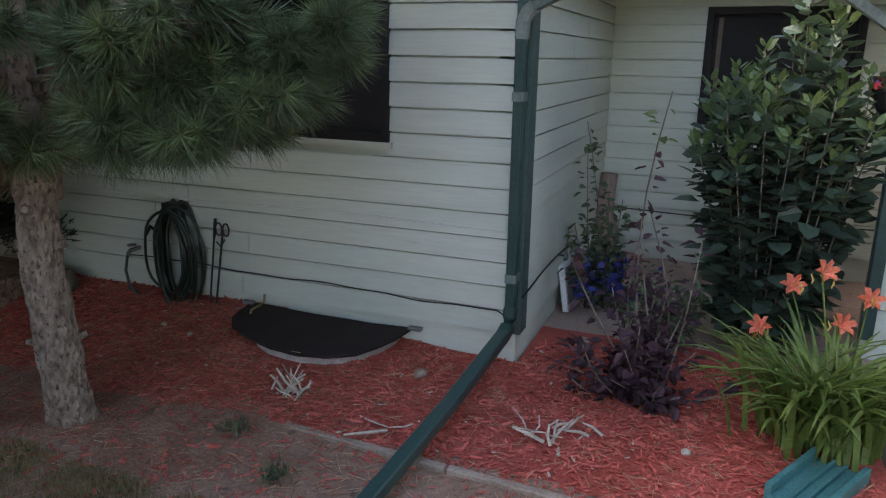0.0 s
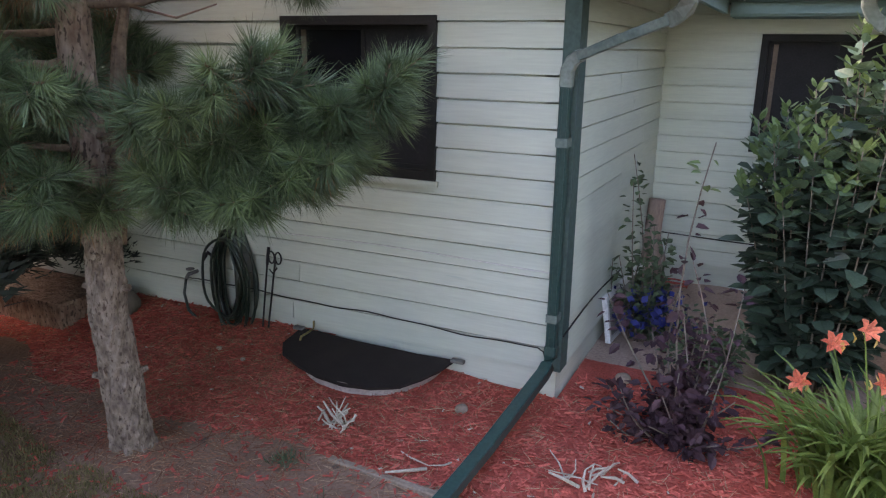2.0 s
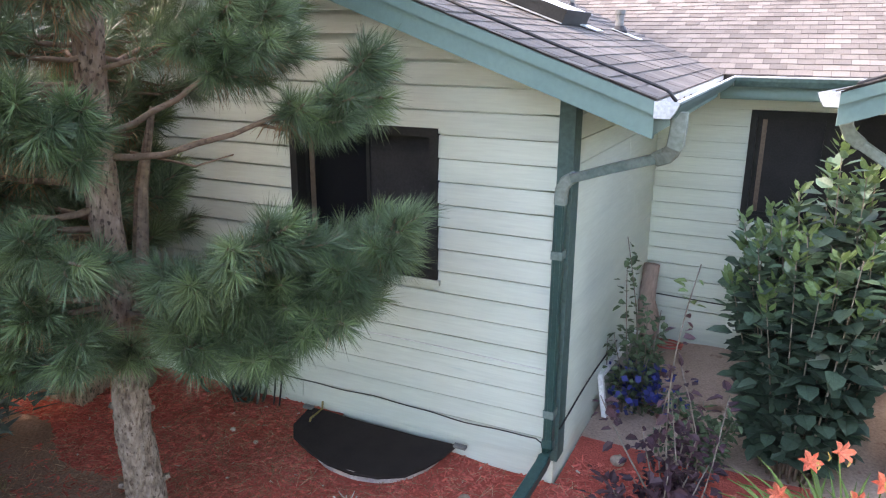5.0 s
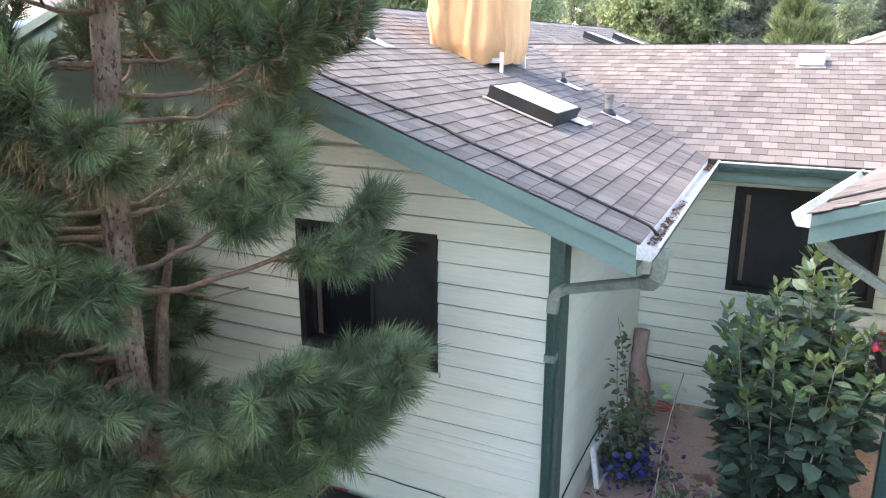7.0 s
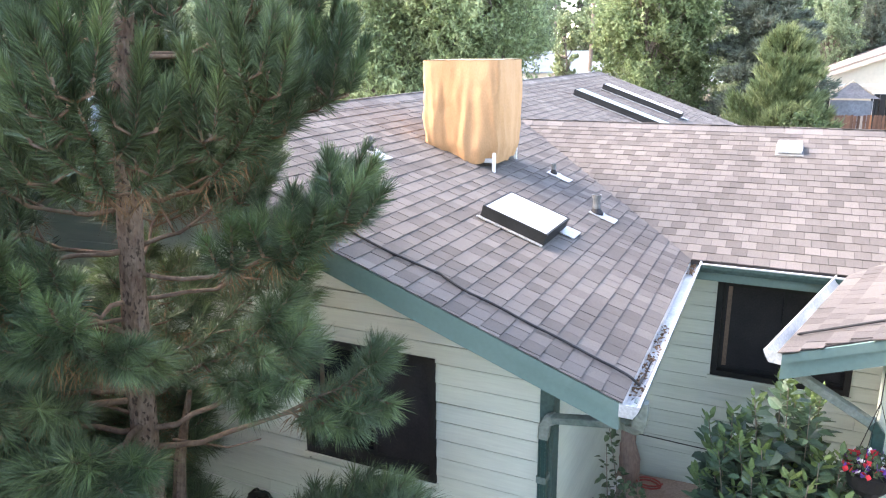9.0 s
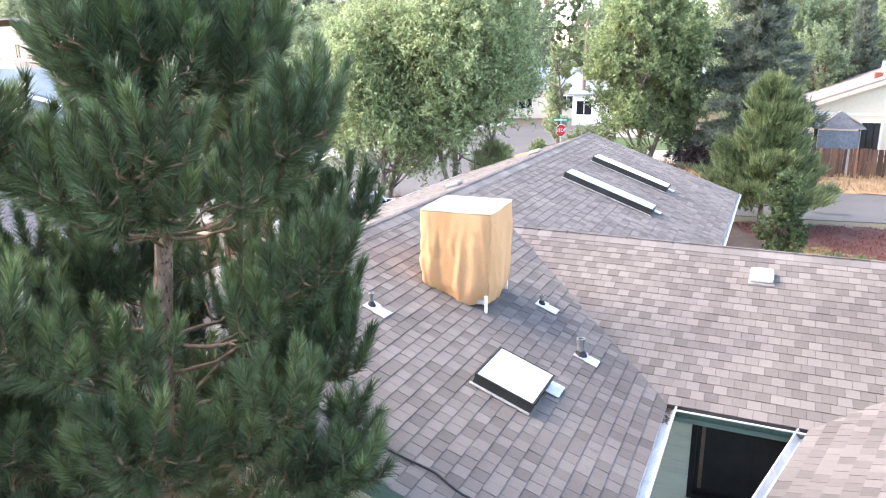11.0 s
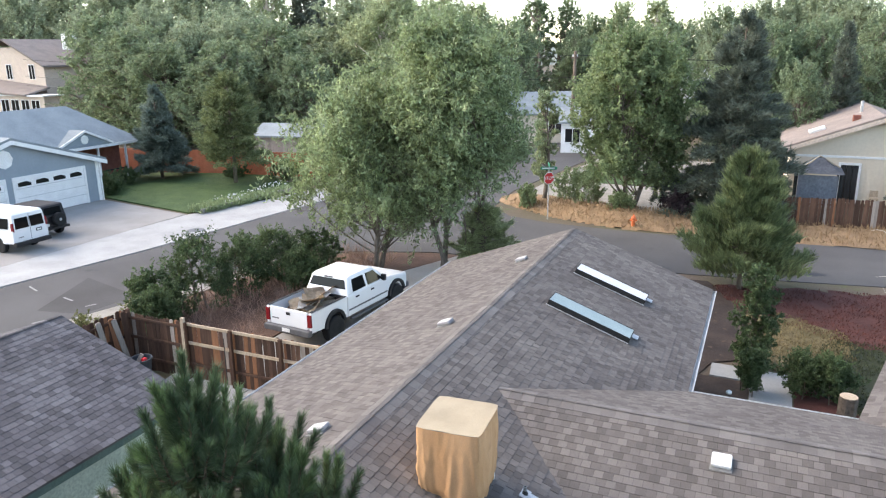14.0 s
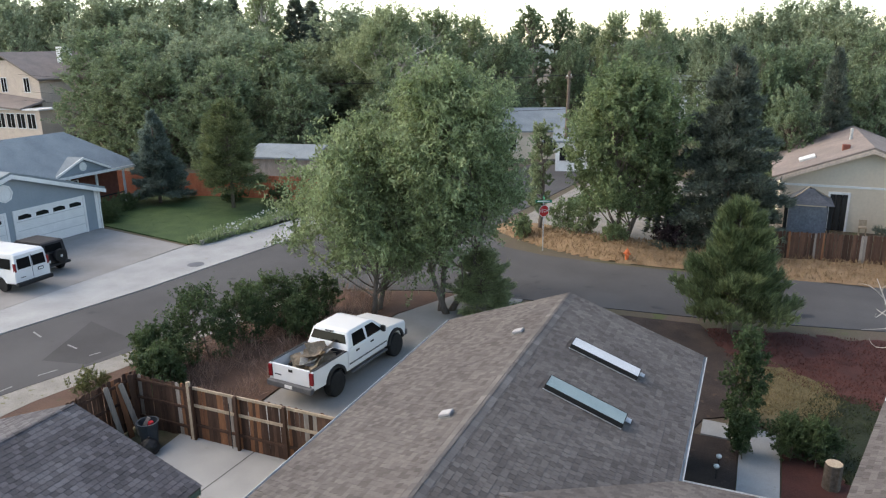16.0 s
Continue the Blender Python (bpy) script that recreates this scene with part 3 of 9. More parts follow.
for q in ((XE - 0.05, XE - 0.015, YF + 0.062, YE, ZE - 0.18, ZE - 0.055), (XL + 0.015, XL + 0.05, YF + 0.062, YB - 0.062, ZE - 0.18, ZE - 0.055), (XE - 0.05, XE - 0.015, YN, YB - 0.062, ZE - 0.18, ZE - 0.055), (XE, 6.9, YE + 0.015, YE + 0.05, ZE - 0.18, ZE - 0.055), (XE, 6.9, YN - 0.05, YN - 0.015, ZE - 0.18, ZE - 0.055)):
    part("fascia", boxes(q), "fascia", house, "faded green eaves board")
bm = bmesh.new()
for (x0, z0, x1, z1) in ((XE - 0.05, ZE, XR, ZR), (XR, ZR, XL + 0.05, ZE)):
    prism(bm, [(x0, z0 - 0.07), (x1, z1 - 0.07), (x1, z1 - 0.085), (x0, z0 - 0.085)], "y", YF + 0.06, YB - 0.06)
part("soffit", bm, "fascia", house)
part("soffit", boxes((XE, 6.9, YE + 0.05, 6.9, ZE - 0.2, ZE - 0.18)), "fascia", house)


# ---- right-hand wing, set at an angle to the rest ----
E0, E1 = Vector((0.40, 4.37, ZE)), Vector((0.90, 6.33, ZE))
wing_e = (E1 - E0).normalized()
wing_in = Vector((wing_e.y, -wing_e.x, 0))


def wing_point(s, d):
    """A point on the wing's roof: s metres along its eaves, d metres in from them."""
    p = E0 + wing_e * s + wing_in * d
    return Vector((p.x, p.y, ZE + SL * d))


def rake_end(d):
    return -d * wing_in.y / wing_e.y


roof_wing = roof_slab("roof", [wing_point(0, 0), wing_point(13, 0), wing_point(13, 3.2), wing_point(rake_end(3.2), 3.2)], 0.05, "slot_shade", house, "brown-grey shingle slope of the angled wing")
p, q = wing_point(0, 0), wing_point(rake_end(3.2), 3.2)
for y0, y1, za, zb in ((p.y + 0.005, p.y + 0.05, 0.055, 0.185), (p.y - 0.02, p.y - 0.002, 0.010, 0.072)):
    part("bargeboard", prism(bmesh.new(), [(p.x, p.z - za), (q.x, q.z - za), (q.x, q.z - zb), (p.x, p.z - zb)], "y", y0, y1), "fascia", house, "faded green rake board")
lap_wall("wall_wing", (1.05, 4.98, 0), (1, 0, 0), 4.5, lambda s: ZE + SL * min(2.9, 0.4 + s * 0.9))
lap_wall("wall_wing", (1.6, 6.89, 0), (wing_in.y * 1.0, -wing_in.x * 1.0, 0), 1.98, lambda s: ZE + 0.0)


# ---- shingles ----
def shingle_mesh(w, h):
    v = [(-w / 2, 0, 0.001), (w / 2, 0, 0.001), (w / 2, h, 0.001), (-w / 2, h, 0.001), (-w / 2, 0.001, 0.009), (w / 2, 0.001, 0.009), (w / 2, h, 0.003), (-w / 2, h, 0.003)]
    return np.array(v), np.array([(4, 5, 6, 7), (0, 1, 5, 4), (1, 2, 6, 5), (3, 0, 4, 7)])


TAB_W = (0.1225, 0.1245, 0.126)
TAB_H = 0.125
tab_meshes = {}


def shingle_field(roof, corner, e, s, length, slope_len, keep, mat, near=None, seed=1, limit=300):
    """Courses of shingle tabs over a slope: e along the eaves, s up the slope."""
    rng = random.Random(seed)
    e, s = Vector(e), Vector(s)
    n = e.cross(s)
    rows, singles = [], 0
    course = 0
    y = -0.02
    while y < slope_len - 0.03:
        x = -0.128 + 0.064 * (course % 2) + rng.uniform(-0.006, 0.006)
        while x < length + 0.03:
            k = rng.choice((0, 1, 1, 1, 2))
            w = 0.128
            a, b = max(x, -0.03), min(x + w, length + 0.03)
            c = Vector(corner) + e * ((a + b) / 2) + s * y
            lift = rng.choice((0.0, 0.0, 0.001, 0.003))
            if keep(c) and b - a > 0.015:
                m = Matrix(((e.x, s.x, n.x, c.x + n.x * lift), (e.y, s.y, n.y, c.y + n.y * lift), (e.z, s.z, n.z, c.z + n.z * lift), (0, 0, 0, 1)))
                whole = b - a > w - 0.001
                v, f = shingle_mesh(TAB_W[k] - 0.001 if whole else b - a - 0.002, TAB_H + 0.004)
                if near and whole and singles < limit and near(c):
                    key = (k, mat)
                    if key not in tab_meshes:
                        me = bpy.data.meshes.new("shingle")
                        me.from_pydata(v.tolist(), [], f.tolist())
                        me.materials.append(M[mat])
                        tab_meshes[key] = me
                    ob = new("shingle", tab_meshes[key])
                    ob.parent, ob.matrix_basis = roof, m
                    singles += 1
                else:
                    rows.append((v @ np.array(m.to_3x3()).T + np.array(m.translation), f))
            x += w
        y += TAB_H
        course += 1
    v, f = joined(rows)
    ob = mesh_part("shingles", v, f, mat, roof)
    ob["kind"] = "stuff"


ca = 1 / math.sqrt(1 + SL * SL)
sa = SL * ca
S_MAIN = (XE - XR) / ca
cf, cb = 1 / math.sqrt(1 + SF * SF), 1 / math.sqrt(1 + SB * SB)


def over_cross(c):
    return c.x > XV - 0.1 and YE < c.y < YN and z_cross(c.y) > c.z + 0.09


def off_main(c):
    return not (c.x < XE and z_main(c.x) > c.z + 0.09)


shingle_field(roof_right, (XE, YF, ZE), (0, 1, 0), (-ca, 0, sa), YB - YF, S_MAIN, lambda c: not over_cross(c), "shingle", lambda c: c.y < 4.6 and c.x > -1.5, 1)
shingle_field(roof_left, (XL, YB, ZE), (0, -1, 0), (ca, 0, sa), YB - YF, S_MAIN, lambda c: c.y > 5.0, "shingle", None, 2)
shingle_field(roof_cross, (XV, YE, ZE), (1, 0, 0), (0, cf, SF * cf), 7.0 - XV, (YR - YE) / cf, off_main, "shingle", lambda c: -0.4 < c.x < 2.2 and c.y < 7.2, 3, 250)
shingle_field(roof_cross_back, (7.0, YN, ZE), (-1, 0, 0), (0, -cb, SB * cb), 7.0 - XV, (YN - YR) / cb, off_main, "shingle", None, 4)
wi = wing_in * ca + Vector((0, 0, sa))
shingle_field(roof_wing, E0 + wing_e * 13, -wing_e, wi, 13, 3.2 / ca, lambda c: c.y > 4.37 and z_cross(c.y) < c.z + 0.07, "shingle", lambda c: c.y < 6.0 and c.x < 2.4, 5, 150)
bm = bmesh.new()
for k in range(int((YB - YF) / 0.2)):
    y = YF + 0.2 * k
    prism(bm, [(XR - 0.17, ZR - 0.17 * SL + 0.014), (XR, ZR + 0.018), (XR + 0.17, ZR - 0.17 * SL + 0.014), (XR + 0.17, ZR - 0.17 * SL + 0.004), (XR, ZR + 0.004), (XR - 0.17, ZR - 0.17 * SL + 0.004)], "y", y, y + 0.195)
cap = part("ridge_cap", bm, "cap", house, "faded ridge shingles")
cap["kind"] = "stuff"
bm = bmesh.new()
for k in range(int((7.0 - XV) / 0.2)):
    x = XV + 0.2 * k
    prism(bm, [(YR - 0.17, ZC - 0.17 * SF + 0.014), (YR, ZC + 0.018), (YR + 0.17, ZC - 0.17 * SB + 0.014), (YR + 0.17, ZC - 0.17 * SB + 0.004), (YR, ZC + 0.004), (YR - 0.17, ZC - 0.17 * SF + 0.004)], "x", x, x + 0.195)
cap = part("ridge_cap", bm, "cap", house, "faded ridge shingles")
cap["kind"] = "stuff"


# ---- gutters and downspouts ----
def gutter(p0, p1, out, label="green metal gutter with a bright lip"):
    """An open gutter from p0 to p1 at the height of its lip; out: unit direction away from the roof."""
    p0, p1, out = Vector(p0), Vector(p1), Vector(out)
    prof = [(0.0, 0.0), (0.0, -0.075), (0.075, -0.075), (0.10, -0.035), (0.112, 0.0), (0.098, 0.004), (0.098, -0.006), (0.088, -0.032), (0.068, -0.062), (0.012, -0.062), (0.012, 0.0)]
    bm = bmesh.new()
    a, b = [[bm.verts.new(p + out * d + Vector((0, 0, z))) for d, z in prof] for p in (p0, p1)]
    n = len(prof)
    for i in range(n):
        bm.faces.new((a[i], a[(i + 1) % n], b[(i + 1) % n], b[i]))
    bm.faces.new(a[::-1])
    bm.faces.new(b)
    g = part("gutter", bm, "gutter", house, label)
    bm = bmesh.new()
    outer = [(0.078, -0.0775), (0.103, -0.036), (0.1125, -0.010), (0.115, -0.010), (0.106, -0.037), (0.0795, -0.080), (0.002, -0.080), (0.002, -0.0775)]
    a, b = [[bm.verts.new(p + out * d + Vector((0, 0, z))) for d, z in outer] for p in (p0 + (p1 - p0) * 0.004, p1)]
    for i in range(8):
        bm.faces.new((a[i], a[(i + 1) % 8], b[(i + 1) % 8], b[i]))
    bm.faces.new(a[::-1])
    bm.faces.new(b)
    part("gutter_face", bm, "trim", g)
    for end, s in ((p0, -1), (p1, 1)):
        bm = bmesh.new()
        d = (p1 - p0).normalized() * 0.004 * s
        pr = prof[:5]
        a, b = [[bm.verts.new(end + o + out * q + Vector((0, 0, z))) for q, z in pr] for o in (Vector((0, 0, 0)), d)]
        bm.faces.new(a)
        bm.faces.new(b[::-1])
        for i in range(5):
            bm.faces.new((a[i], b[i], b[(i + 1) % 5], a[(i + 1) % 5]))
        part("end_cap", bm, "gutter", g)
    return g


ZG = ZE - 0.012
gutter((XE + 0.002, YF - 0.022, ZG), (XE + 0.002, YE + 0.11, ZG), (1, 0, 0))
gutter((XE + 0.10, YE + 0.013, ZG), (E1.x - 0.02, YE + 0.013, ZG), (0, -1, 0))
gutter(tuple(E0 + wing_e * 0.01 + Vector((0, 0, -0.012))), tuple(E1 + Vector((0, 0, -0.012))), tuple(-wing_in))
gutter((XE - 0.013, YN + 0.0, ZG), (XE - 0.013, YB - 0.01, ZG), (1, 0, 0))
gutter((XE + 0.1, YN - 0.013, ZG), (2.4, YN - 0.013, ZG), (0, 1, 0))
gutter((XL + 0.013, YF + 0.01, ZG), (XL + 0.013, YB - 0.01, ZG), (-1, 0, 0))
gutter((2.48, YN - 0.05, ZG), (4.6, 20.6, ZG), (-0.97, 0.24, 0), label="green metal gutter over the entry")


def downspout():
    ob = thing("downspout", "dark green downspout with a long ground extension", "downspout")
    part("outlet", rect_tube(bmesh.new(), [(-0.29, 3.50, 2.56), (-0.29, 3.50, 2.47), (-0.30, 3.52, 2.40), (-0.335, 3.59, 2.345), (-0.40, 3.68, 2.31)], 0.075, 0.06), "spout_pale", ob, "weathered grey elbow")
    part("offset_pipe", rect_tube(bmesh.new(), [(-0.40, 3.68, 2.31), (-0.66, 3.785, 2.22), (-0.885, 3.885, 2.135)], 0.05, 0.07), "spout_weathered", ob, "weathered slanting pipe")
    part("elbow", rect_tube(bmesh.new(), [(-0.885, 3.885, 2.137), (-0.93, 3.90, 2.11), (-0.957, 3.905, 2.06), (-0.962, 3.91, 1.97)], 0.068, 0.066), "spout_pale", ob, "pale weathered elbow")
    pipe = part("pipe", rect_tube(bmesh.new(), [(-0.962, 3.91, 1.98), (-0.962, 3.91, 0.42)], 0.060, 0.060), "spout", ob)
    for dx in (-0.015, 0.015):
        part("rib", boxes((-0.962 + dx - 0.007, -0.962 + dx + 0.007, 3.876, 3.882, 0.43, 1.96)), "spout", pipe)
    for z in (1.64, 0.60):
        part("strap", boxes((-0.996, -0.928, 3.872, 3.96, z, z + 0.05)), "spout_weathered", ob, "faded strap")
    part("shoe", rect_tube(bmesh.new(), [(-0.962, 3.91, 0.44), (-0.962, 3.90, 0.38), (-0.965, 3.86, 0.335), (-0.97, 3.79, 0.305)], 0.072, 0.07), "spout", ob)
    part("extension", rect_tube(bmesh.new(), [(-0.968, 3.80, 0.31), (-1.03, 3.1, 0.185), (-1.13, 2.05, 0.05)], 0.074, 0.066), "spout", ob)
    return ob


downspout()


def wing_downspout():
    ob = thing("downspout", "green slanting downspout under the wing's eaves", "downspout")
    part("outlet", rect_tube(bmesh.new(), [(0.46, 4.75, 2.56), (0.47, 4.75, 2.42), (0.50, 4.76, 2.36), (0.56, 4.78, 2.31)], 0.075, 0.06), "spout_pale", ob)
    part("offset_pipe", rect_tube(bmesh.new(), [(0.56, 4.78, 2.31), (0.99, 4.90, 2.02)], 0.06, 0.075), "spout_pale", ob)
    part("pipe", rect_tube(bmesh.new(), [(0.99, 4.90, 2.03), (1.05, 4.92, 1.95), (1.06, 4.92, 0.2)], 0.076, 0.066), "spout", ob)


wing_downspout()

# ---- roof furniture ----
M["white_plastic"] = material("white_plastic", (0.66, 0.66, 0.64), (0.74, 0.74, 0.72), 4, 0.45, bump=0.05)
M["hood_grey"] = material("dull_grey_metal", (0.33, 0.32, 0.315), (0.41, 0.40, 0.39), 5, 0.6, bump=0.1)
M["flashing"] = material("galvanized_flashing", (0.38, 0.39, 0.39), (0.48, 0.49, 0.49), 5, 0.45, 0.3, bump=0.1)
M["vent_grey"] = material("grey_vent_pipe", (0.14, 0.14, 0.135), (0.20, 0.20, 0.19), 8, 0.7, bump=0.1)
M["rubber"] = material("black_rubber", (0.015, 0.015, 0.016), (0.022, 0.022, 0.023), 5, 0.6, bump=0.1)
M["diffuser"] = material("white_skylight_dome", (0.52, 0.53, 0.53), (0.58, 0.59, 0.59), 2, 0.5, bump=0, spec=0.3)
M["blue_glass"] = material("tinted_skylight_glass", (0.20, 0.265, 0.26), (0.24, 0.30, 0.29), 2, 0.35, bump=0, spec=0.5)
M["canvas"] = material("tan_canvas", (0.465, 0.258, 0.126), (0.55, 0.32, 0.168), 2.2, 0.85, bump=0.25, fine=90, grain_lo=0.93, stretch=(1, 1, 0.4))
M["canvas_top"] = material("faded_canvas", (0.30, 0.245, 0.168), (0.36, 0.295, 0.205), 2.2, 0.85, bump=0.3, fine=120)
slope_turn = Euler((0, math.atan(SL), 0)).to_matrix().to_4x4()


def on_slope(x, y, up=0.0):
    return Matrix.Translation((x, y, z_main(x) + up)) @ slope_turn


def skylight(x0, x1, y0, y1, mat, label, h=0.10):
    ob = thing("skylight", label, "skylight")
    ob.matrix_basis = on_slope((x0 + x1) / 2, (y0 + y1) / 2, 0.012)
    a, b = (x1 - x0) / 2 / ca, (y1 - y0) / 2
    t = 0.03
    part("curb", ring_frame(-a, a, -b, b, 0, h, t, "xy"), "frame_dark", ob, "black metal curb")
    part("glazing", boxes((-a + 0.008, a - 0.008, -b + 0.008, b - 0.008, h + 0.001, h + 0.016), bevel=0.005), mat, ob)
    part("rim", ring_frame(-a - 0.004, a + 0.004, -b - 0.004, b + 0.004, h - 0.01, h + 0.02, 0.016, "xy"), "frame_dark", ob)
    part("flashing", boxes((a, a + 0.13, b - 0.55 * b, b + 0.05, 0.008, 0.016)), "flashing", ob, "bent metal flashing")
    part("flashing", boxes((-a - 0.02, a, -b - 0.035, -b - 0.002, 0.006, 0.014)), "flashing", ob)


skylight(-1.84, -1.32, 4.93, 5.56, "diffuser", "white square skylight with black curb", 0.085)
skylight(-3.21, -1.58, 12.70, 13.18, "blue_glass", "long narrow blue-tinted roof skylight")
skylight(-3.21, -1.64, 14.95, 15.40, "diffuser", "long narrow white roof skylight")


def vent_pipe(x, y, h, r, label, cap=False):
    ob = thing("vent_pipe", label, "vent pipe", "roof vent pipes")
    ob.matrix_basis = Matrix.Translation((x, y, z_main(x)))
    bm = bmesh.new()
    lathe(bm, [(r, -0.03), (r, h * 0.8), (r * 1.25, h * 0.82), (r * 1.25, h), (r * 0.8, h), (r * 0.8, h - 0.03)], 14)
    part("pipe", bm, "vent_grey", ob)
    bm = bmesh.new()
    lathe(bm, [(r * 2.0, -0.05), (r * 1.9, 0.02), (r * 1.25, 0.05), (r * 1.05, 0.06)], 14)
    part("boot", bm, "rubber", ob)
    fl = part("flashing", boxes((0.06, 0.20, -0.10, 0.06, 0.014, 0.020), (-0.06, 0.06, -0.09, 0.09, 0.014, 0.020)), "flashing", ob)
    fl.matrix_basis = slope_turn


vent_pipe(-3.02, 5.27, 0.14, 0.022, "thin grey vent pipe on metal flashing")
vent_pipe(-1.88, 7.09, 0.12, 0.022, "thin grey vent pipe on metal flashing")
vent_pipe(-1.25, 6.39, 0.19, 0.036, "thick grey vent pipe with a cap")


def roof_vent(m, label, hood="white_plastic"):
    ob = thing("roof_vent", label, "roof vent", "low roof vents")
    ob.matrix_basis = m
    bm = bmesh.new()
    box(bm, -0.125, 0.125, -0.11, 0.11, 0.025, 0.085, 0.028)
    part("hood", bm, hood, ob)
    part("base", boxes((-0.14, 0.14, -0.15, 0.12, 0.012, 0.02)), "vent_grey", ob)
    part("throat", boxes((-0.10, 0.10, -0.09, 0.09, 0.02, 0.04)), "vent_grey", ob)


slope_l = Euler((0, -math.atan(SL), 0)).to_matrix().to_4x4()
for x, y in ((-4.62, 6.65), (-4.60, 10.85), (-4.57, 15.3)):
    roof_vent(Matrix.Translation((x, y, z_main(x))) @ slope_l, "low dull grey roof vent on the shingles", "hood_grey")
roof_vent(Matrix.Translation((0.35, 8.48, z_cross(8.48))) @ Euler((math.atan(SF), 0, 0)).to_matrix().to_4x4(), "low white plastic roof vent on the cross wing")


def cooler():
    """A swamp cooler under a tan canvas cover, standing on a metal frame."""
    ob = thing("evaporative_cooler", "rooftop cooler under a tan canvas cover", "cooler")
    ob.matrix_basis = Matrix.Translation((-2.60, 6.64, 0)) @ Euler((0, 0, radians(4))).to_matrix().to_4x4()
    w, d, zt, zb = 0.40, 0.425, 4.355, 3.43
    per = []
    n = 32
    for side in range(4):
        for k in range(n):
            t = -1 + 2 * k / n
            per.append(((t, -1), (1, t), (-t, 1), (-1, -t))[side])
    rows = []
    bm = bmesh.new()
    levels = 26
    for j in range(levels + 1):
        u = j / levels
        z = zt + (zb - zt) * u
        ring = []
        for i, (a, b) in enumerate(per):
            r = max(abs(a), abs(b))
            round_ = 1 - (0.05 + 0.05 * u) * max(0, (abs(a) + abs(b) - 1.6)) / 0.4
            ang = math.atan2(b, a)
            lean = 0.25 * u * math.sin(3 * ang)
            crease = 1 - 2 * abs(noise.noise((math.cos(ang + lean) * 5.0, math.sin(ang + lean) * 5.0, u * 0.7 + 3)))
            fold = (noise.noise((math.cos(ang) * 3.0, math.sin(ang) * 3.0, u * 0.5)) * 0.05 + (crease ** 3 - 0.35) * 0.030 + noise.noise((math.cos(ang) * 15, math.sin(ang) * 15, u * 5)) * 0.016) * (0.10 + 0.90 * u ** 0.8)
            fold += 0.012 * noise.noise((a * 5, b * 5, u * 9)) * math.sin(math.pi * min(1.0, u * 1.2))
            tuck = -0.075 * max(0, u - 0.84) / 0.16 + 0.035 * math.sin(math.pi * u)
            bulge = (1 + tuck) * round_
            zz = z + (noise.noise((math.cos(ang) * 3, math.sin(ang) * 3, 4.0)) * 0.035 if u > 0.9 else 0) - 0.02 * (u > 0.5) * (a > 0) * u * 2
            ring.append(bm.verts.new((a * w * bulge + fold * (abs(a) > 0.99) * np.sign(a), b * d * bulge + fold * (abs(b) > 0.99) * np.sign(b), zz)))
        rows.append(ring)
    N = len(per)
    for r, s in zip(rows, rows[1:]):
        for i in range(N):
            bm.faces.new((r[i], r[(i + 1) % N], s[(i + 1) % N], s[i]))
    part("cover", bm, "canvas", ob, "tan canvas cover with hanging folds", smooth=True)
    bm = bmesh.new()
    grid = {}
    for i in range(13):
        for j in range(13):
            a, b = -1 + i / 6, -1 + j / 6
            sag = -0.012 * (1 - a * a) * (1 - b * b) + noise.noise((a * 2, b * 2, 0)) * 0.004
            k = 1 - 0.045 * max(0, (abs(a) + abs(b) - 1.7)) / 0.3
            grid[i, j] = bm.verts.new((a * w * k * 1.004, b * d * k * 1.004, zt + 0.006 + sag))
    for i in range(12):
        for j in range(12):
            bm.faces.new((grid[i, j], grid[i + 1, j], grid[i + 1, j + 1], grid[i, j + 1]))
    part("cover_top", bm, "canvas_top", ob, "faded cream top of the cover", smooth=True)
    part("body", boxes((-0.30, 0.30, -0.33, 0.33, zb + 0.10, zt - 0.05)), "flashing", ob)
    for y in (-0.40, 0.36):
        part("rail", boxes((-0.36, 0.33, y, y + 0.04, zb - 0.035, zb + 0.005)), "flashing", ob, "white metal angle rail")
    for x, y in ((0.34, -0.40), (0.34, 0.38), (-0.36, -0.38), (-0.36, 0.38)):
        zr = z_main(-2.60 + x) - 0.01
        part("leg", boxes((x - 0.014, x + 0.014, y - 0.014, y + 0.014, zr, zb + 0.06)), "white_plastic", ob)


cooler()
bm = bmesh.new()
cab = [(-3.4, 3.66), (-2.6, 3.60), (-2.02, 3.61), (-1.75, 3.63), (-1.58, 3.655), (-1.37, 3.61), (-1.12, 3.62), (-0.76, 3.61), (-0.49, 3.61), (-0.37, 3.59)]
fine_cab = []
for (x0, y0), (x1, y1) in zip(cab, cab[1:]):
    for k in range(4):
        t = k / 4
        x, y = x0 + (x1 - x0) * t, y0 + (y1 - y0) * t
        fine_cab.append((x, y + 0.006 * math.sin(x * 14), z_main(x) + 0.024))
fine_cab += [(-0.37, 3.59, ZE + 0.02), (-0.33, 3.62, ZE - 0.03), (-0.335, 3.9, ZE - 0.08), (-0.33, 4.6, ZE - 0.085), (-0.335, 5.4, ZE - 0.085), (-0.33, 6.3, ZE - 0.085)]
tube(bm, fine_cab, 0.009, 6)
tagged(part("heat_cable", bm, "rubber"), "black heating cable lying across the shingles", "cable")
bm = bmesh.new()
pts = [tuple(wing_point(0.30 + rake_end(d), d) + Vector((0, 0, 0.024))) for d in np.linspace(0.02, 2.5, 16)]
pts = [tuple(wing_point(1.9, -0.05) - Vector((0, 0, 0.08))), tuple(wing_point(0.9, -0.05) - Vector((0, 0, 0.08))), tuple(wing_point(0.45, -0.04) - Vector((0, 0, 0.03)))] + pts
tube(bm, pts, 0.009, 6)
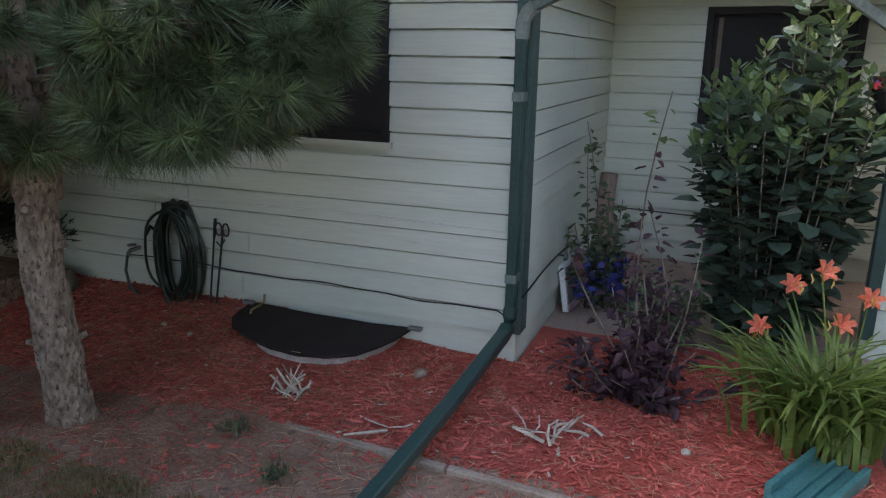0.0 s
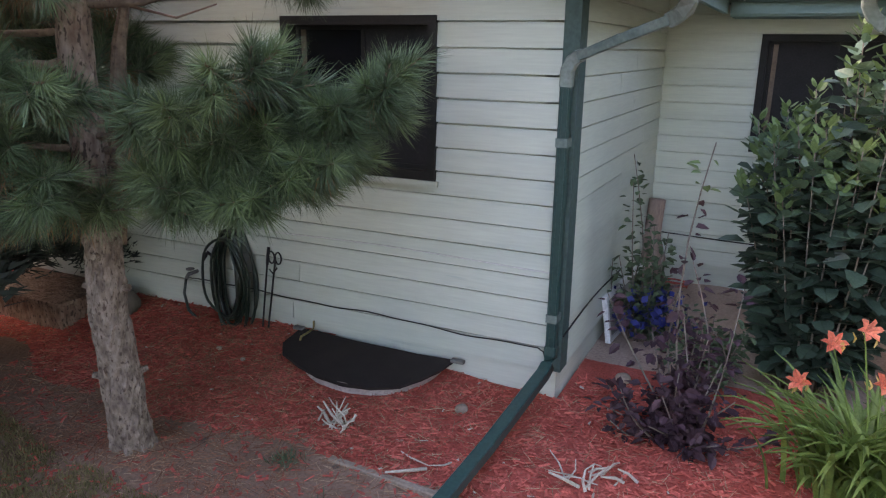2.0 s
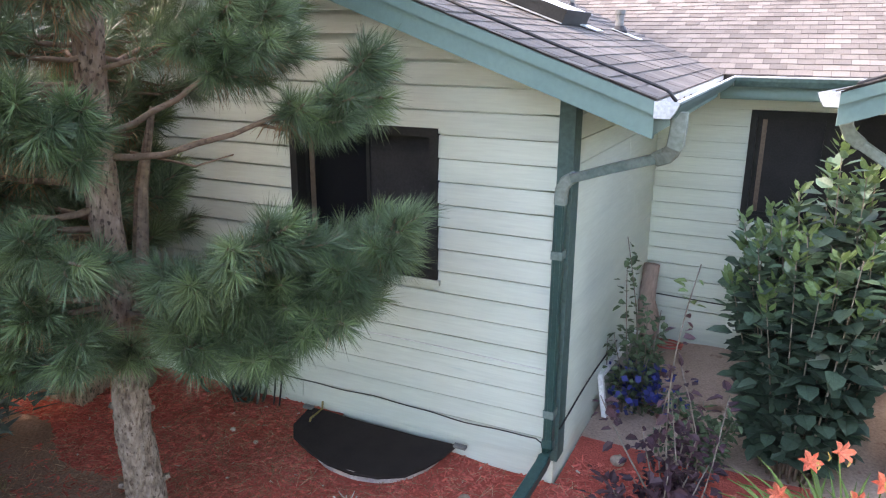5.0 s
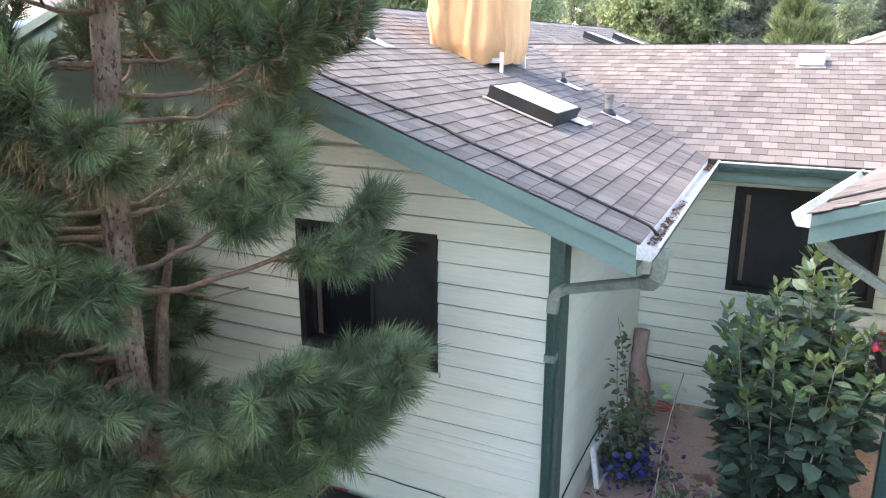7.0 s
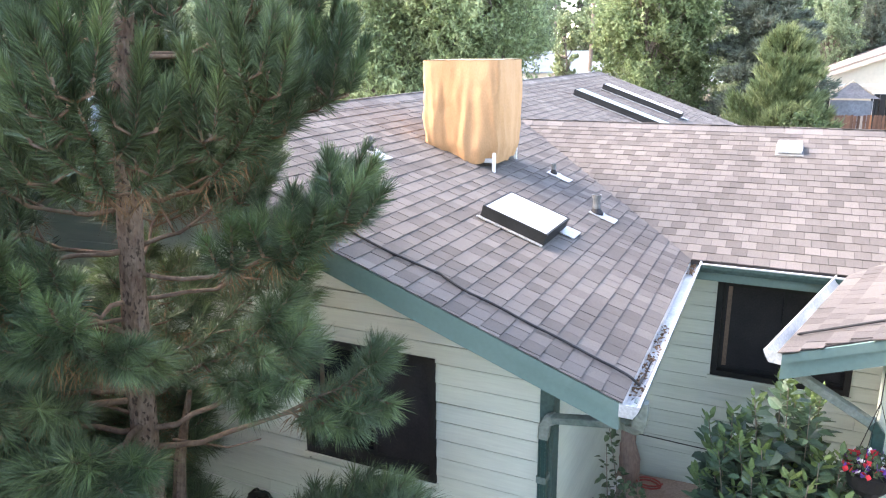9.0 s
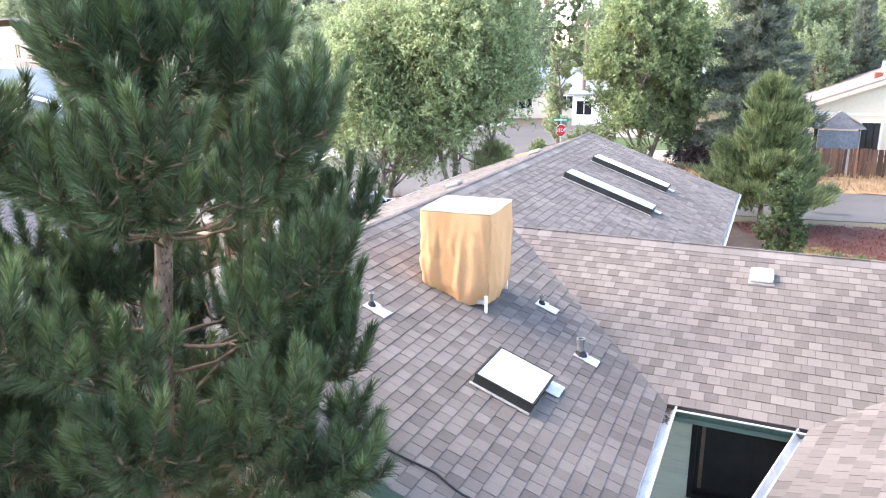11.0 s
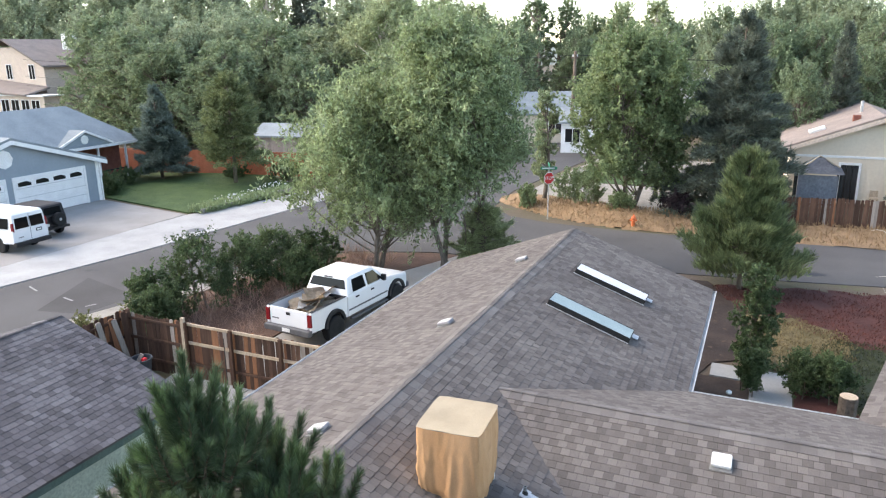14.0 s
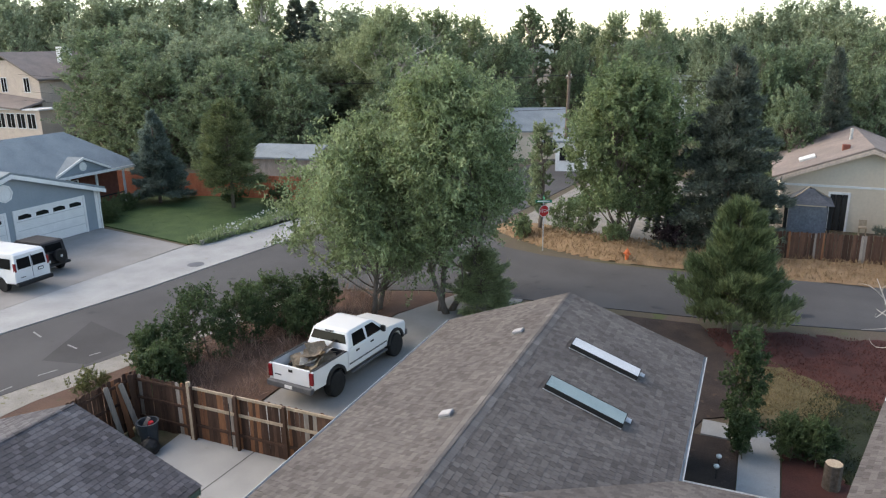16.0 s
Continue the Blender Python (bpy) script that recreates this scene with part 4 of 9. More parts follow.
tagged(part("heat_cable", bm, "rubber"), "black heating cable on the angled wing's shingles", "cable")
rngd = np.random.default_rng(9)
c = np.stack([rngd.normal(XE + 0.04, 0.018, 260), np.concatenate([rngd.uniform(3.5, 4.7, 170), rngd.uniform(6.0, 6.4, 90)]), np.full(260, ZG - 0.055) + rngd.uniform(0, 0.02, 260)], 1)
M["litter"] = material("brown_leaf_litter", (0.12, 0.07, 0.04), (0.2, 0.12, 0.07), 10, 0.9, bump=0, vary=0.4)
v, f = leaves(rngd, c, 0.03, 0.5, 0.6)
tagged(mesh_part("leaf_litter", v, f, "litter"), "brown dead leaves lying in the gutter", "litter", kind="stuff")


# ---- the bed and yard by the gable wall ----
M["dirt_court"] = material("reddish_bare_soil", (0.34, 0.24, 0.19), (0.41, 0.295, 0.24), 1.6, 0.95, bump=0.6, fine=45, bump_dist=0.015, c3=(0.20, 0.12, 0.09), c3_amount=0.2)
M["straw"] = material("dead_pine_straw", (0.33, 0.20, 0.12), (0.45, 0.30, 0.19), 6, 0.85, bump=0, vary=0.4)
M["grass"] = material("thin_lawn_grass", (0.15, 0.13, 0.055), (0.23, 0.185, 0.085), 3, 0.8, bump=0, vary=0.4, leaf=0.25)
M["edging"] = material("concrete_edging", (0.27, 0.205, 0.155), (0.34, 0.265, 0.205), 5, 0.9, bump=0.5, fine=50)


def bed_front(x):
    """Where the mulch begins, as y, along the bed."""
    return 2.84 - 0.06 * (x + 1.8) if x > -1.85 else 2.86 + 0.20 * math.sin((x + 1.85) * 1.1) - 0.10 * (x + 1.85) * 0.6 + 0.08 * math.sin(x * 5)


def bed_height(x, y):
    d = y - bed_front(x)
    z = 0.02 + 0.05 * min(1, max(0, d) / 0.5)
    z += 0.10 * max(0, min(1, (y - 3.4) / 0.6)) * max(0, min(1, (-1.4 - x) / 1.2))
    z -= 0.02 * max(0, min(1, (x + 1.5) / 0.6))
    return z + 0.016 * noise.noise((x * 2.1, y * 2.1, 0)) + 0.008 * noise.noise((x * 9, y * 9, 3))


def relief(name, x0, x1, y0, y1, step, fn, inside, mat, label, category):
    nx, ny = int((x1 - x0) / step) + 1, int((y1 - y0) / step) + 1
    idx, verts, faces = {}, [], []

    def at(i, j):
        if (i, j) not in idx:
            x, y = x0 + i * step, y0 + j * step
            idx[i, j] = len(verts)
            verts.append((x, y, fn(x, y)))
        return idx[i, j]
    for i in range(nx - 1):
        for j in range(ny - 1):
            if inside(x0 + (i + 0.5) * step, y0 + (j + 0.5) * step):
                faces.append((at(i, j), at(i + 1, j), at(i + 1, j + 1), at(i, j + 1)))
    return tagged(mesh_part(name, verts, faces, mat, smooth=True), label, category, kind="structure")


def yard_height(x, y):
    return 0.015 + 0.02 * noise.noise((x * 1.4, y * 1.4, 7)) + 0.007 * noise.noise((x * 8, y * 8, 1)) + 0.07 * math.exp(-((x + 2.83) ** 2 + (y - 2.4) ** 2) / 0.12)


relief("yard", -9.0, 4.0, 1.2, 4.3, 0.07, yard_height, lambda x, y: y < bed_front(x) + 0.15 if x < 1.0 else y < 3.2, "dirt", "bare dry soil with thin grass", "ground")
relief("mulch_bed", -6.9, 1.0, 2.4, 4.03, 0.045, bed_height, lambda x, y: y > bed_front(x) and ((x + 2.19) / 0.47) ** 2 + ((y - 3.985) / 0.525) ** 2 > 0.72, "mulch", "bed of red wood mulch against the wall", "mulch bed")
relief("court_mulch", -0.94, 1.0, 4.03, 4.75, 0.045, bed_height, lambda x, y: y < 4.72 + 0.1 * math.sin(x * 6), "mulch", "red wood mulch around the shrubs", "mulch bed")
relief("court_ground", -0.95, 2.0, 4.55, 6.9, 0.08, lambda x, y: 0.045 + 0.02 * noise.noise((x * 2, y * 2, 5)), lambda x, y: True, "dirt_court", "bare reddish soil in the court", "ground")


def ground_z(x, y):
    if x > -0.94 and y > 4.03:
        return bed_height(x, y)
    return bed_height(x, y) if y > bed_front(x) else yard_height(x, y)


def scatter(name, n, seed, area, length, width, mat, label, category, flat=0.9, rise=0.012):
    rng = np.random.default_rng(seed)
    pts = []
    while len(pts) < n:
        x, y = area(rng)
        if ((x + 2.19) / 0.52) ** 2.0 + ((y - 3.985) / 0.58) ** 2.0 < 1:
            continue
        if x < -0.95 and y > 4.0:
            continue
        pts.append((x, y, ground_z(x, y) + rng.uniform(0.002, rise)))
    pts = np.array(pts)
    a = rng.uniform(0, 2 * math.pi, n)
    d = np.stack([np.cos(a), np.sin(a), rng.normal(0, 0.16, n)], 1)
    side = np.stack([-np.sin(a), np.cos(a), rng.normal(0, 0.25, n)], 1)
    l, w = length * rng.uniform(0.4, 1.5, (n, 1)), width * rng.uniform(0.5, 1.4, (n, 1))
    up = np.array([0, 0, 1.0]) * w * 0.25
    c = [pts - d * l / 2 - side * w / 2, pts + d * l / 2 - side * w * 0.35, pts + d * l / 2 + side * w * 0.35, pts - d * l / 2 + side * w / 2]
    v = np.stack(c + [q + up for q in c], 1).reshape(-1, 3)
    i = np.arange(n)[:, None] * 8
    f = np.concatenate([i + np.array([[4, 5, 6, 7]]), i + np.array([[0, 1, 5, 4]]), i + np.array([[2, 3, 7, 6]])])
    tagged(mesh_part(name, v, f, mat), label, category, kind="stuff")


def in_bed(rng):
    x = rng.uniform(-5.6, 0.9)
    return x, rng.uniform(bed_front(x), 4.4 if x > -0.9 else 4.0)


def in_yard(rng):
    x = rng.uniform(-4.5, 0.2)
    return x, rng.uniform(1.4, bed_front(x) + 0.1)


scatter("bark_chips", 14000, 1, in_bed, 0.045, 0.011, "chip", "loose red bark chips on the bed", "mulch")
scatter("pine_straw", 2600, 2, in_bed, 0.085, 0.0028, "straw", "pale dead pine needles on the mulch", "straw", rise=0.022)
scatter("pine_straw", 4500, 3, in_yard, 0.08, 0.003, "straw", "dead pine needles on the soil", "straw")
def under_pine(rng):
    x = rng.normal(-2.95, 0.75)
    return x, rng.uniform(2.2, 3.95)


M["straw_brown"] = material("brown_pine_straw", (0.25, 0.10, 0.06), (0.33, 0.16, 0.095), 6, 0.9, bump=0, vary=0.4)
scatter("pine_straw", 5200, 14, under_pine, 0.09, 0.0035, "straw_brown", "brown dead needles shed under the pine", "straw", rise=0.024)
scatter("wood_chips", 90, 4, in_bed, 0.03, 0.010, "wood_dead", "pale chips of wood on the mulch", "chips", rise=0.02)
scatter("bark_chips", 1800, 5, in_yard, 0.045, 0.012, "chip", "stray red chips on the soil", "mulch")


def grass(name, n, seed, area, h, label):
    rng = np.random.default_rng(seed)
    pts = []
    while len(pts) < n:
        x, y = area(rng)
        if noise.noise((x * 2.6, y * 2.6, 11)) + rng.normal() * 0.12 > -0.13 - 0.25 * max(0, 2.1 - y):
            pts.append((x, y, yard_height(x, y)))
    pts = np.array(pts)
    d = rng.normal(size=(n, 3)) * 0.6 + np.array([0, 0, 1.0])
    d[:, 2] = np.abs(d[:, 2]) + 0.3
    v, f = blades(rng, pts, d, h * rng.uniform(0.4, 1.3, n), 0.005)
    tagged(mesh_part(name, v, f, "grass"), label, "grass", kind="stuff")


def lawn_area(rng):
    x = rng.uniform(-5.5, 0.3)
    return x, rng.uniform(1.0, min(bed_front(x) - 0.3, 2.15 + 0.25 * max(0, -3.0 - x)))


grass("grass", 60000, 6, lawn_area, 0.05, "thin half-dry lawn grass on bare soil")
rng_t = np.random.default_rng(17)
for tx, ty in ((-1.62, 2.42), (-1.05, 2.33), (-2.05, 2.72)):
    c = np.array([tx, ty, yard_height(tx, ty)]) + rng_t.normal(size=(170, 3)) * np.array([0.04, 0.04, 0.0])
    d = rng_t.normal(size=(170, 3)) * 0.7 + np.array([0, 0, 1.0])
    v, f = blades(rng_t, c, d, 0.06 * rng_t.uniform(0.5, 1.3, 170), 0.006)
    tagged(mesh_part("grass_tuft", v, f, "needle"), "dark green tuft of grass on bare soil", "grass tuft", "grass tufts by the edging")
bm = bmesh.new()
for k in range(3):
    x0, x1 = -1.84 + 0.92 * k, -1.84 + 0.92 * (k + 1) - 0.008
    y0, y1 = bed_front(x0) - 0.03, bed_front(x1) - 0.03
    prism(bm, [(x0, y0), (x1, y1), (x1, y1 + 0.045), (x0, y0 + 0.045)], "z", -0.05, 0.038)
bmesh.ops.bevel(bm, geom=list(bm.edges), offset=0.006, segments=1, affect="EDGES")
tagged(part("edging_strip", bm, "edging"), "low concrete edging strip along the mulch", "edging", kind="structure")


def window_well():
    M["well_ring"] = material("pale_galvanized", (0.46, 0.40, 0.36), (0.56, 0.50, 0.46), 4, 0.6, 0.2, bump=0.1)
    ob = thing("window_well", "galvanized window well under a dark cover", "window well")
    bm = bmesh.new()
    n = 28
    cx, cy, rx, ry = -2.19, 3.985, 0.47, 0.525
    rows = []
    for r, z in ((1.0, -0.3), (1.0, 0.02), (1.012, 0.04), (1.0, 0.06), (1.012, 0.085), (1.0, 0.105), (1.03, 0.115), (1.045, 0.125), (1.03, 0.136), (0.985, 0.136), (0.975, 0.12), (0.975, -0.3)):
        ring = []
        for k in range(n + 1):
            a = math.pi * k / n
            sq = 1 / max(abs(math.cos(a)) ** 2.5 + abs(math.sin(a)) ** 2.5, 1e-6) ** (1 / 2.5)
            ring.append(bm.verts.new((cx - rx * r * sq * math.cos(a), cy - ry * r * sq * math.sin(a), z)))
        rows.append(ring)
    for a, b in zip(rows, rows[1:]):
        for k in range(n):
            bm.faces.new((a[k], a[k + 1], b[k + 1], b[k]))
    part("well", bm, "well_ring", ob, "pale galvanized steel ring", smooth=True)
    # the cover: a sheet with cut corners that sags over the ring
    bm = bmesh.new()
    corners = [(-2.855, 3.965), (-2.83, 3.72), (-2.74, 3.60), (-2.55, 3.51), (-2.35, 3.445), (-2.15, 3.43), (-1.96, 3.455), (-1.80, 3.54), (-1.715, 3.66), (-1.66, 3.80), (-1.625, 3.965)]
    outline = []
    for (xa, ya), (xb, yb) in zip(corners, corners[1:]):
        outline += [(xa + (xb - xa) * k / 4, ya + (yb - ya) * k / 4) for k in range(4)]
    outline.append(corners[-1])

    def sag(x, y):
        return 0.145 + 0.085 * (y - 3.43) + 0.006 * noise.noise((x * 5, y * 5, 2)) - 0.010 * max(0.0, 1 - ((x - cx) / 0.5) ** 2)
    levels = [[bm.verts.new((cx + (x - cx) * q, 3.965 + (y - 3.965) * q, sag(cx + (x - cx) * q, 3.965 + (y - 3.965) * q))) for x, y in outline] for q in (0.25, 0.5, 0.75, 0.96, 1.0)]
    top = bm.verts.new((cx, 3.965, sag(cx, 3.965)))
    levels.append([bm.verts.new((v.co.x, v.co.y, v.co.z - 0.018)) for v in levels[-1]])
    for k in range(len(outline) - 1):
        bm.faces.new((top, levels[0][k], levels[0][k + 1]))
        for a, b in zip(levels, levels[1:]):
            bm.faces.new((a[k], b[k], b[k + 1], a[k + 1]))
    M["well_cover"] = material("dark_brown_cover", (0.016, 0.011, 0.011), (0.024, 0.017, 0.016), 6, 0.75, bump=0.4, fine=200)
    part("cover", bm, "well_cover", ob, "dark brown mesh cover")
    part("clip", boxes((-1.64, -1.55, 3.93, 3.97, 0.185, 0.205)), "vent_grey", ob)
    part("clip", boxes((-2.90, -2.82, 3.93, 3.97, 0.185, 0.205)), "vent_grey", ob)
    M["brass"] = material("brass", (0.28, 0.22, 0.09), (0.36, 0.29, 0.13), 20, 0.35, 0.9, bump=0.1)
    bm = bmesh.new()
    tube(bm, [(-2.74, 3.80, 0.175), (-2.74, 3.81, 0.20), (-2.735, 3.90, 0.205), (-2.73, 3.945, 0.215), (-2.73, 3.955, 0.27)], 0.008, 6)
    part("chain", bm, "brass", ob, "brass chain")


window_well()


def garden_hose():
    M["hose"] = material("dark_green_hose", (0.010, 0.022, 0.016), (0.016, 0.032, 0.023), 6, 0.35, bump=0.05, spec=0.6)
    ob = thing("garden_hose", "coiled dark green hose hung on the wall", "hose")
    rng = random.Random(4)
    for k in range(16):
        bm = bmesh.new()
        cx, w, h = -3.44 + rng.uniform(-0.05, 0.05), rng.uniform(0.07, 0.20), 0.38 + rng.uniform(-0.09, 0.03)
        y = 3.97 - 0.009 * k
        zt = 0.86 - 0.004 * k
        pts = [(cx + w * math.cos(a) * (1 + 0.12 * math.sin(3 * a + k)), y - 0.02 * math.sin(a * 2 + k), zt - h + h * math.sin(a) + 0.01 * math.sin(4 * a + k)) for a in np.linspace(0, 2 * math.pi, 29)]
        tube(bm, pts, 0.0105, 6, cap=False)
        part("loop", bm, "hose", ob, smooth=True)
    bm = bmesh.new()
    tube(bm, [(-3.62, 3.95, 0.62), (-3.66, 3.93, 0.66), (-3.70, 3.92, 0.60)], 0.014, 6)
    part("nozzle", bm, "rubber", ob)
    part("hanger", boxes((-3.52, -3.36, 3.90, 4.0, 0.80, 0.85), bevel=0.01), "frame_dark", ob)


garden_hose()


def spigot():
    ob = thing("spigot", "outdoor wall tap with short hose", "tap")
    bm = bmesh.new()
    tube(bm, [(-3.84, 4.0, 0.47), (-3.84, 3.90, 0.47), (-3.84, 3.87, 0.44)], 0.015, 8)
    part("body", bm, "vent_grey", ob)
    bm = bmesh.new()
    lathe(bm, [(0.03, 0), (0.034, 0.006), (0.03, 0.012)], 10, (-3.84, 3.92, 0.50))
    part("wheel", bm, "vent_grey", ob)
    bm = bmesh.new()
    tube(bm, [(-3.84, 3.87, 0.44), (-3.85, 3.85, 0.33), (-3.82, 3.85, 0.2), (-3.72, 3.86, 0.12), (-3.64, 3.88, 0.10)], 0.011, 6)
    part("feed_hose", bm, "hose", ob, smooth=True)


spigot()


def garden_tool(x, lean, label, fork):
    ob = thing("garden_tool", label, "garden tool", "tools leaning on the wall")
    bm = bmesh.new()
    tube(bm, [(x - lean, 3.90, 0.10), (x, 3.97, 0.68)], 0.007, 6)
    part("rod", bm, "rubber", ob)
    if fork:
        for s in (-1, 1):
            bm = bmesh.new()
            tube(bm, [(x + 0.03 * s + 0.026 * math.cos(a), 3.965, 0.69 + 0.045 * math.sin(a)) for a in np.linspace(0, 2 * math.pi, 13)], 0.006, 5, cap=False)
            part("handle_ring", bm, "rubber", ob)
        bm = bmesh.new()
        tube(bm, [(x - 0.05, 3.96, 0.60), (x - 0.02, 3.96, 0.57), (x + 0.02, 3.96, 0.62)], 0.006, 5)
        part("guard", bm, "rubber", ob)
    else:
        bm = bmesh.new()
        tube(bm, [(x - 0.003, 3.965, 0.63), (x + 0.01, 3.975, 0.76)], 0.011, 6)
        part("grip", bm, "rubber", ob)


garden_tool(-3.13, 0.03, "thin black poker leaning on the wall", False)
garden_tool(-3.06, 0.05, "black metal pickup tongs leaning on the wall", True)


def wire(name, pts, r, mat, label):
    bm = bmesh.new()
    tube(bm, pts, r, 5)
    tagged(part(name, bm, mat), label, "cable")


wire("wall_cable", [(x, 3.958 - 0.004 * math.sin(x * 3), 0.415 - 0.012 * (x + 3.06) + 0.008 * math.sin(x * 5.1) + 0.004 * math.sin(x * 13)) for x in np.linspace(-3.9, -1.06, 40)] + [(-1.02, 3.95, 0.375), (-1.0, 3.93, 0.34)], 0.0045, "rubber", "black cable fixed along the siding")
wire("wall_cable", [(-0.912, y, 0.50 + 0.02 * math.sin(y * 3)) for y in np.linspace(3.98, 5.6, 12)], 0.006, "rubber", "black cable along the side wall")
wire("wall_wire", [(x, 3.978, 0.885 + 0.012 * math.sin(x * 2.2)) for x in np.linspace(-6.5, -1.02, 40)], 0.0035, "white_plastic", "thin pale wire along the siding")
wire("wall_cable", [(x, 6.852, 0.52 - 0.03 * math.sin((x + 0.9) * 1.2)) for x in np.linspace(-0.9, 1.4, 14)], 0.006, "rubber", "black cable along the court wall")


def stick_pile(x, y, seed, n, length, label, lift=0.02):
    rng = random.Random(seed)
    ob = thing("stick_pile", label, "sticks", "piles of bleached sticks")
    z = ground_z(x, y)
    for k in range(n):
        a = rng.uniform(0, 6.3)
        l = length * rng.uniform(0.5, 1.2)
        px, py = x + rng.gauss(0, length * 0.4), y + rng.gauss(0, length * 0.3)
        up = rng.uniform(-0.1, 0.9) * lift * 6
        bm = bmesh.new()
        r = rng.uniform(0.004, 0.010)
        tube(bm, [(px - math.cos(a) * l / 2, py - math.sin(a) * l / 2, z + r), (px + rng.gauss(0, 0.012), py + rng.gauss(0, 0.012), z + r + up * 0.6), (px + math.cos(a) * l / 2, py + math.sin(a) * l / 2, z + r + up)], [r, r * 0.9, r * 0.55], 6)
        part("stick", bm, "wood_dead", ob)


stick_pile(-1.97, 3.12, 2, 26, 0.12, "small heap of bleached driftwood sticks", 0.03)
stick_pile(-0.57, 3.19, 3, 9, 0.14, "scattered bleached driftwood branches", 0.02)
stick_pile(-0.44, 3.26, 8, 8, 0.12, "scattered bleached driftwood branches", 0.025)
stick_pile(-1.45, 3.02, 5, 4, 0.22, "thin bleached twigs on the mulch", 0.006)


def stone(x, y, r, label, mat="edging"):
    bm = bmesh.new()
    bmesh.ops.create_icosphere(bm, subdivisions=3, radius=r)
    for v in bm.verts:
        v.co *= 1 + 0.18 * noise.noise(v.co * 14 + Vector((x * 9, y * 9, 0)))
        v.co.z *= 0.75
    ob = part("stone", bm, mat, smooth=True)
    ob.location = (x, y, ground_z(x, y) + r * 0.45)
    tagged(ob, label, "stone", "stones on the bed")


stone(-1.39, 3.56, 0.040, "round tan stone on the mulch")
stone(-0.62, 4.45, 0.05, "pale stone beside the side wall")
stone(-3.25, 3.55, 0.02, "small pale stone on the mulch", "wood_dead")
stone(-3.0, 3.5, 0.018, "small pale stone on the mulch", "wood_dead")
stone(0.1, 3.3, 0.025, "small pale stone on the mulch", "wood_dead")
stone(-4.4, 3.7, 0.16, "dark rounded rock by the wall", "bark_grey")


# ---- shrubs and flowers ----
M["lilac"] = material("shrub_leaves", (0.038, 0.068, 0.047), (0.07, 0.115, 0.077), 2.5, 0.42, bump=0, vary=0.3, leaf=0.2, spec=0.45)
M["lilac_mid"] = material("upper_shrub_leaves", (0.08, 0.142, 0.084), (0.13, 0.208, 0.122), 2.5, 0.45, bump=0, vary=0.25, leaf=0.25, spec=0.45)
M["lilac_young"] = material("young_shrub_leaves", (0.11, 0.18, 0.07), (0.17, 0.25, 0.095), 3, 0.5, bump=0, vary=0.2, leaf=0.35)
M["stem_grey"] = material("grey_brown_stems", (0.16, 0.13, 0.105), (0.22, 0.185, 0.15), 10, 0.85, bump=0.2)
M["smoke"] = material("purple_leaves", (0.050, 0.024, 0.035), (0.085, 0.045, 0.05), 4, 0.55, bump=0, vary=0.35, leaf=0.2)
M["rose_leaf"] = material("rose_leaves", (0.07, 0.11, 0.06), (0.11, 0.16, 0.085), 4, 0.6, bump=0, vary=0.3, leaf=0.25)
M["blue_petal"] = material("blue_petals", (0.012, 0.02, 0.10), (0.02, 0.03, 0.15), 8, 0.6, bump=0, vary=0.3)
M["lily_leaf"] = material("daylily_leaves", (0.105, 0.18, 0.042), (0.19, 0.27, 0.07), 3, 0.5, bump=0, vary=0.25, leaf=0.3, spec=0.4)
M["lily_petal"] = material("orange_petals", (0.78, 0.22, 0.14), (0.86, 0.31, 0.20), 15, 0.6, bump=0, vary=0.1, leaf=0.3)
M["lily_bud"] = material("yellow_green_buds", (0.55, 0.40, 0.12), (0.62, 0.45, 0.16), 15, 0.6, bump=0, vary=0.2)


def folded(rng, base, d, length, width, fold=0.3, curl=0.15):
    """Ovate leaves folded along the midrib: base points, directions and sizes as arrays."""
    n = len(base)
    d = d / np.linalg.norm(d, axis=1, keepdims=True)
    side = np.cross(d, np.array([0, 0, 1.0]) + rng.normal(size=(n, 3)) * 0.3)
    side /= np.linalg.norm(side, axis=1, keepdims=True) + 1e-9
    up = np.cross(side, d)
    l, w = np.broadcast_to(length, n)[:, None], np.broadcast_to(width, n)[:, None]
    tip = base + d * l - up * l * curl
    q = []
    for s in (1, -1):
        q.append(base + d * l * 0.28 + side * s * w * 0.5 + up * w * fold * 0.5)
        q.append(base + d * l * 0.68 + side * s * w * 0.40 + up * (w * fold * 0.4 - l * curl * 0.5))
    v = np.stack([base, q[0], q[1], tip, q[3], q[2]], 1).reshape(-1, 3)
    i = np.arange(n)[:, None] * 6
    return v, np.concatenate([i + np.array([[0, 1, 2, 3]]), i + np.array([[0, 3, 4, 5]])])


